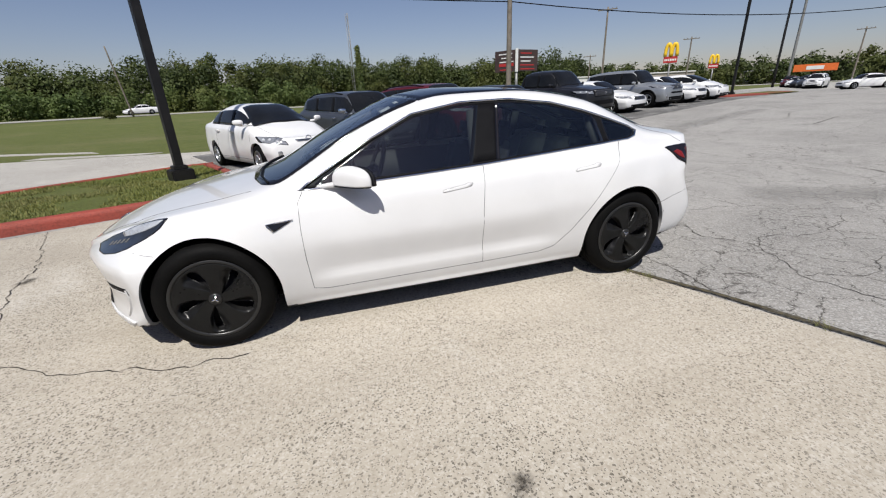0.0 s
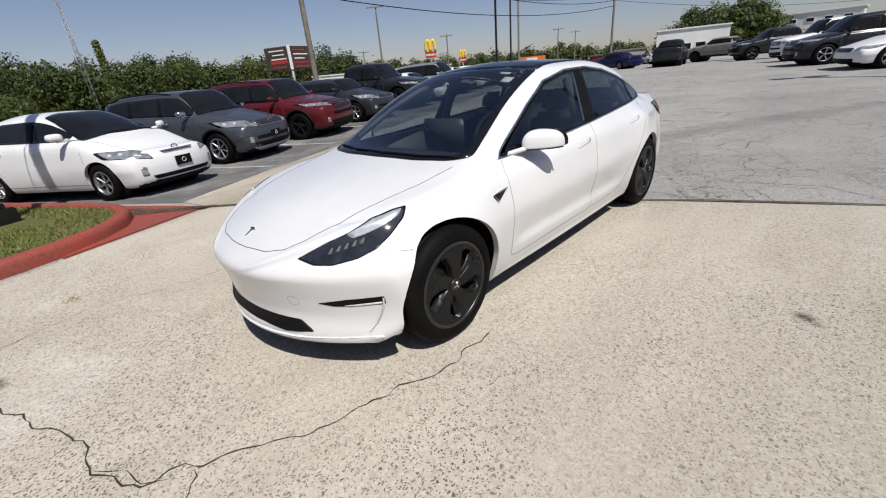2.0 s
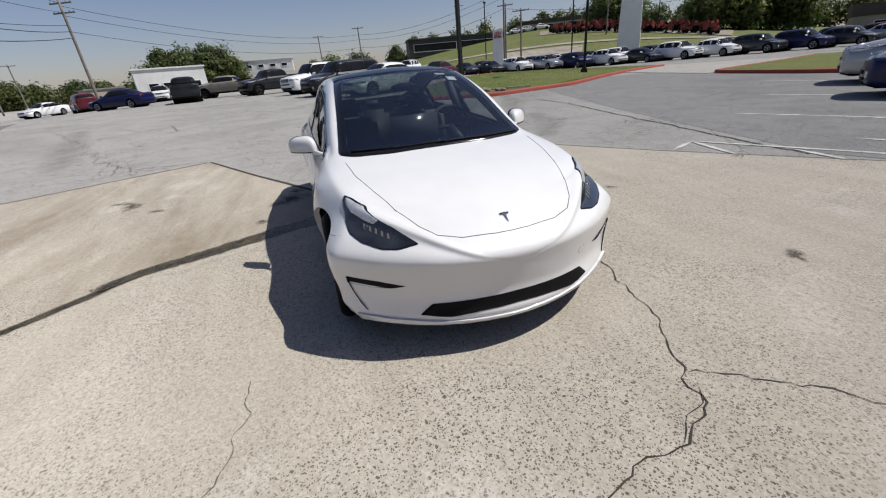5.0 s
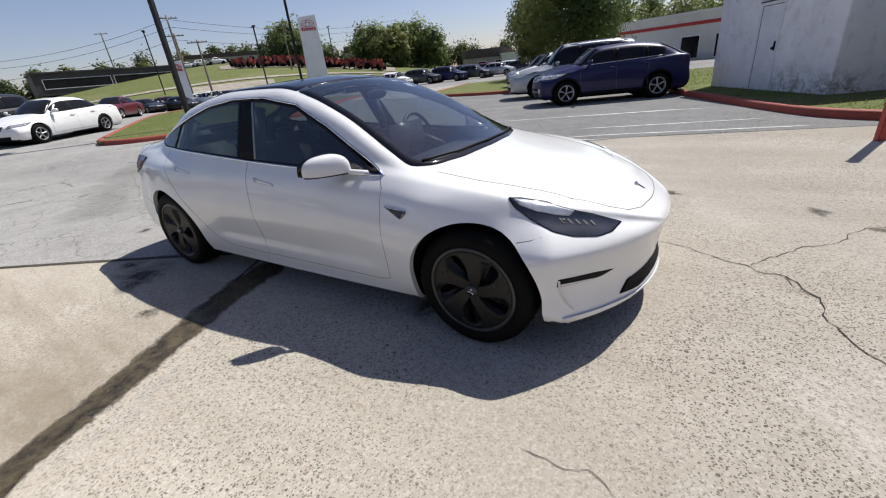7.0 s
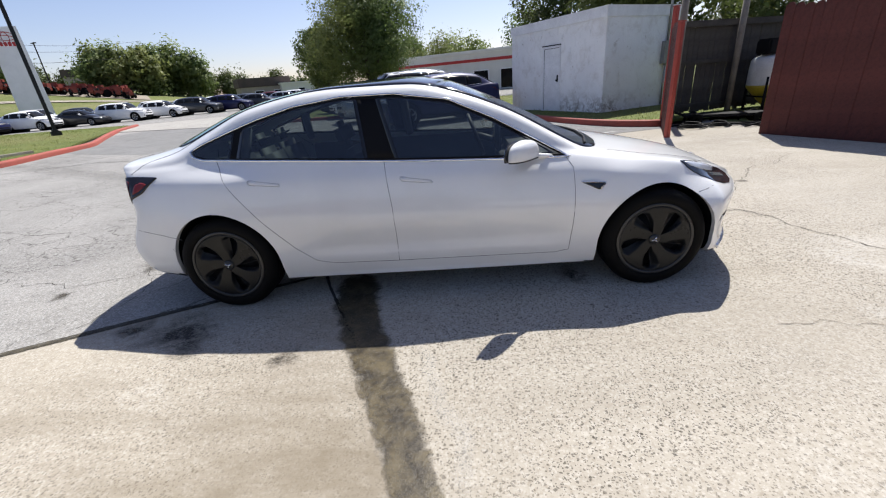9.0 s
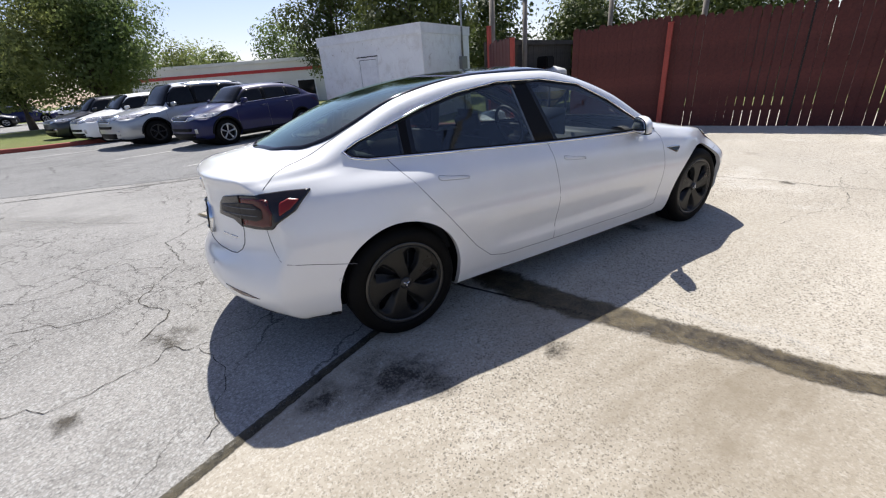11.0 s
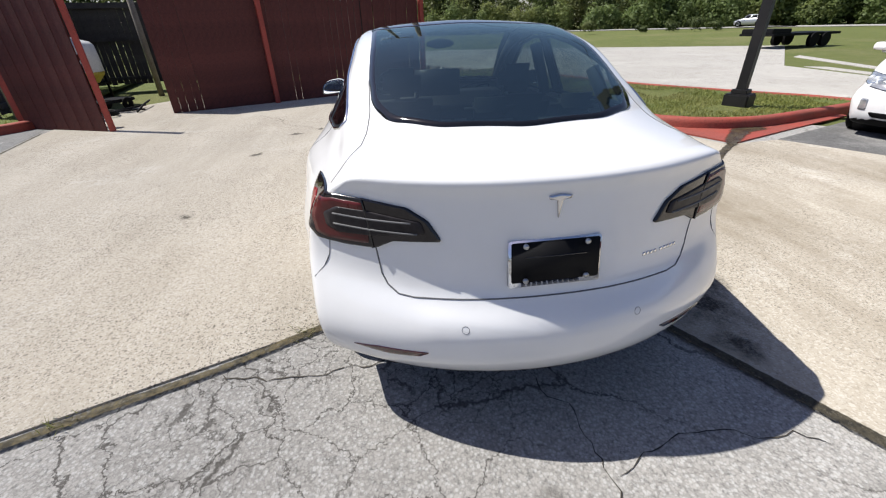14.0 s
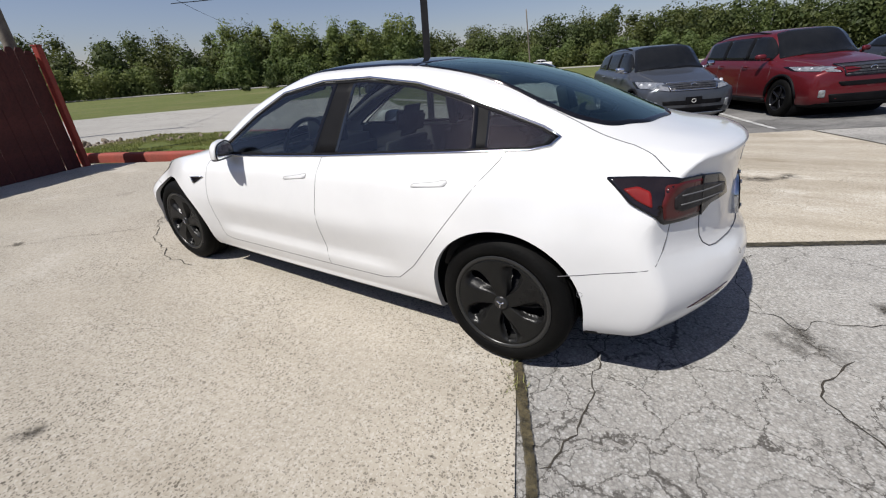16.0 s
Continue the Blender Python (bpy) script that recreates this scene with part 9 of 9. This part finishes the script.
for k, pts in enumerate(([(-4.48, -0.61, 0.9), (-7.25, 0.99, 1.2), (-9.98, 2.92, 0.8)], [(-6.03, 4.45, 0.7), (-9.47, 6.22, 1.0), (-12.61, 7.38, 0.6)], [(-3.2, 3.6, 0.5), (-4.94, 4.8, 0.9), (-6.64, 5.34, 0.6)], [(-7.25, -6.19, 0.8), (-11.22, -7.4, 1.3), (-16.26, -9, 0.9)], [(-1.5, -5.6, 0.6), (-4.46, -6.49, 1.0), (-7.9, -7.76, 0.7)])):
    smear("grime", pts, M_TYREMARK, "dark worn grime on the bleached asphalt", "stain", -0.0075, 70 + k, 0.05)
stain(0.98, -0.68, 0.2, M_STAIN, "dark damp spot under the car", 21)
stain(-0.89, -1.49, 0.16, M_STAIN, "brown oil stain on the slab", 22)
stain(-1.66, -1.20, 0.30, M_STAIN, "old dark oil stain on the slab", 23, 1.6)
stain(-2.05, -1.14, 0.2, M_STAIN, "old dark oil stain on the slab", 24, 1.0, 0.0, 0.009)
stain(-2.73, 0.05, 0.17, M_STAIN, "dark stain on the asphalt", 25, 1.5, 2.4, -0.007)
stain(-3.15, -0.5, 0.12, M_STAIN, "dark stain on the asphalt", 26, 1.0, 0.0, -0.007)
for k, (x, y, r) in enumerate(((-2.7, -3.3, 0.13), (-3.0, -3.5, 0.10), (-2.2, -2.9, 0.08), (3.3, 1.9, 0.07), (2.2, 2.2, 0.06), (3.6, 1.55, 0.05), (3.35, -0.9, 0.06), (0.2, 2.3, 0.05))):
    stain(x, y, r * 1.6, M_STAIN, "small brown stain on the concrete", 30 + k, 1.5, 0.6 * k)
for pts in ([(-0.8, 4.24), (-1.09, 4.93)], [(-1.09, 4.93), (-0.05, 4.60)], [(-1.05, 4.98), (0.85, 5.75), (4.0, 6.5)], [(0.13, 5.36), (0.94, 5.17)], [(0.2, 6.5), (3.4, 7.4)], [(-0.6, 8.4), (2.6, 9.3)], [(-2.65, 7.82), (2.0, 9.25)], [(-4.4, 11.03), (0.2, 12.2)], [(-7, 14.58), (-3.48, 15.08)]):
    ribbon("painted_line", pts, 0.085, -0.003, M_STRIPE, "worn white painted line on the asphalt", "line", 40, 0, 0.12)
for k in range(8):
    bx, by = (-0.84, -6.07) if k == 0 else (-3.20 - 2.8 * (k - 1), -7.42 - 0.98 * (k - 1))
    ribbon("parking_line", [(bx, by), (bx + 1.4, by - 4.3)], 0.10, 0.004, M_STRIPE, "worn white parking bay line", "line", 50 + k, 0, 0.15)
lay("side_lot", [[(-15.11, 10.09), (-2.69, 6.3), (0.41, 5.34), (4.5, 6.36), (5.6, 6.75), (4.6, 9.2), (-5, 30), (-16, 30)]], -0.008, M_ASPH_MID, "greyer asphalt of the side lot", "lot", 0.8, 0)
# grass tufts in the joints
rt = random.Random(91)
for (x, y) in ((-1.50, 0.86), (-1.58, 1.02), (-2.0, 1.95), (-2.32, 2.75), (2.9, -1.9), (0.0, 4.5)):
    vs, fs = [], []
    for _ in range(26):
        a, h, w = rt.uniform(0, 6.28), rt.uniform(0.012, 0.04), 0.003
        px, py = x + rt.gauss(0, 0.03), y + rt.gauss(0, 0.03)
        i = len(vs)
        vs += [(px - w, py, 0.0), (px + w, py, 0.0), (px + math.cos(a) * h, py + math.sin(a) * h, h)]
        fs.append((i, i + 1, i + 2))
    me = bpy.data.meshes.new("grass_tuft")
    me.from_pydata(vs, [], fs)
    me.materials.append(M_BLADE)
    tagged(new("grass_tuft", me), "small dry weed tuft in a joint", "weed", kind="stuff")
# broken twigs and rubble beside the service road
rr = random.Random(93)
bm = bmesh.new()
for _ in range(160):
    t = rr.uniform(0, 1)
    x, y = 8.3 + 5 * t + rr.gauss(0, 0.35), -4.2 + 3.4 * t + rr.gauss(0, 0.35)
    s = rr.uniform(0.03, 0.12)
    bmesh.ops.create_icosphere(bm, subdivisions=1, radius=s, matrix=Matrix.Translation((x, y, gz(x, y) + 0.02 + s * 0.3)) @ Euler((rr.uniform(0, 3), rr.uniform(0, 3), 0)).to_matrix().to_4x4() @ Matrix.Diagonal((1.3, 0.8, 0.6, 1)))
tagged(link_bm("rubble", bm, M_ROCK, smooth=False), "scattered broken rock and rubble on bare soil", "rubble", kind="stuff")
# broken concrete, a bent conduit and a stray kerb stone by the island lamp
ri = random.Random(97)
for k in range(11):
    x, y = -13.45 + 0.13 * k + ri.uniform(-0.12, 0.12), 6.45 + 0.10 * k + ri.uniform(-0.2, 0.2)
    r = ri.uniform(0.07, 0.19) * (1.0 if k < 8 else 0.7)
    lump = thing("concrete_lump", "broken grey concrete lump lying on the grass", "rubble", "rubble by the lamp", (x, y, gz(x, y) + 0.11), ri.uniform(0, 360))
    bm = bmesh.new()
    bmesh.ops.create_icosphere(bm, subdivisions=2, radius=r)
    for v in bm.verts:
        v.co *= 1 + 0.5 * noise.noise(v.co * 6 + V((k * 3.1, 0, 0)))
        v.co.z = max(-0.05, v.co.z * 0.6 + r * 0.25)
    part("lump", bm, M_ROCK, lump, "", False)
stone = thing("kerb_stone", "long pale loose concrete kerb stone lying on the grass", "kerb stone", "", (-12.9, 7.9, gz(-12.9, 7.9) + 0.11), 78)
bm = bmesh.new()
box(bm, -0.95, 0.95, -0.07, 0.07, -0.03, 0.07, 0.015)
part("block", bm, M_CONC2, stone, "", False)
pipe = thing("conduit_pipe", "bent white plastic conduit sticking out by the lamp base", "pipe", "", (-14.15, 5.95, gz(-14.15, 5.95) + 0.1), 20)
bm = bmesh.new()
tube(bm, [(0, 0, -0.05), (0, 0, 0.28), (0.02, 0, 0.36), (0.10, 0, 0.42), (0.20, 0, 0.43)], 0.035, 10)
part("tube", bm, M_SIGNWHITE, pipe)
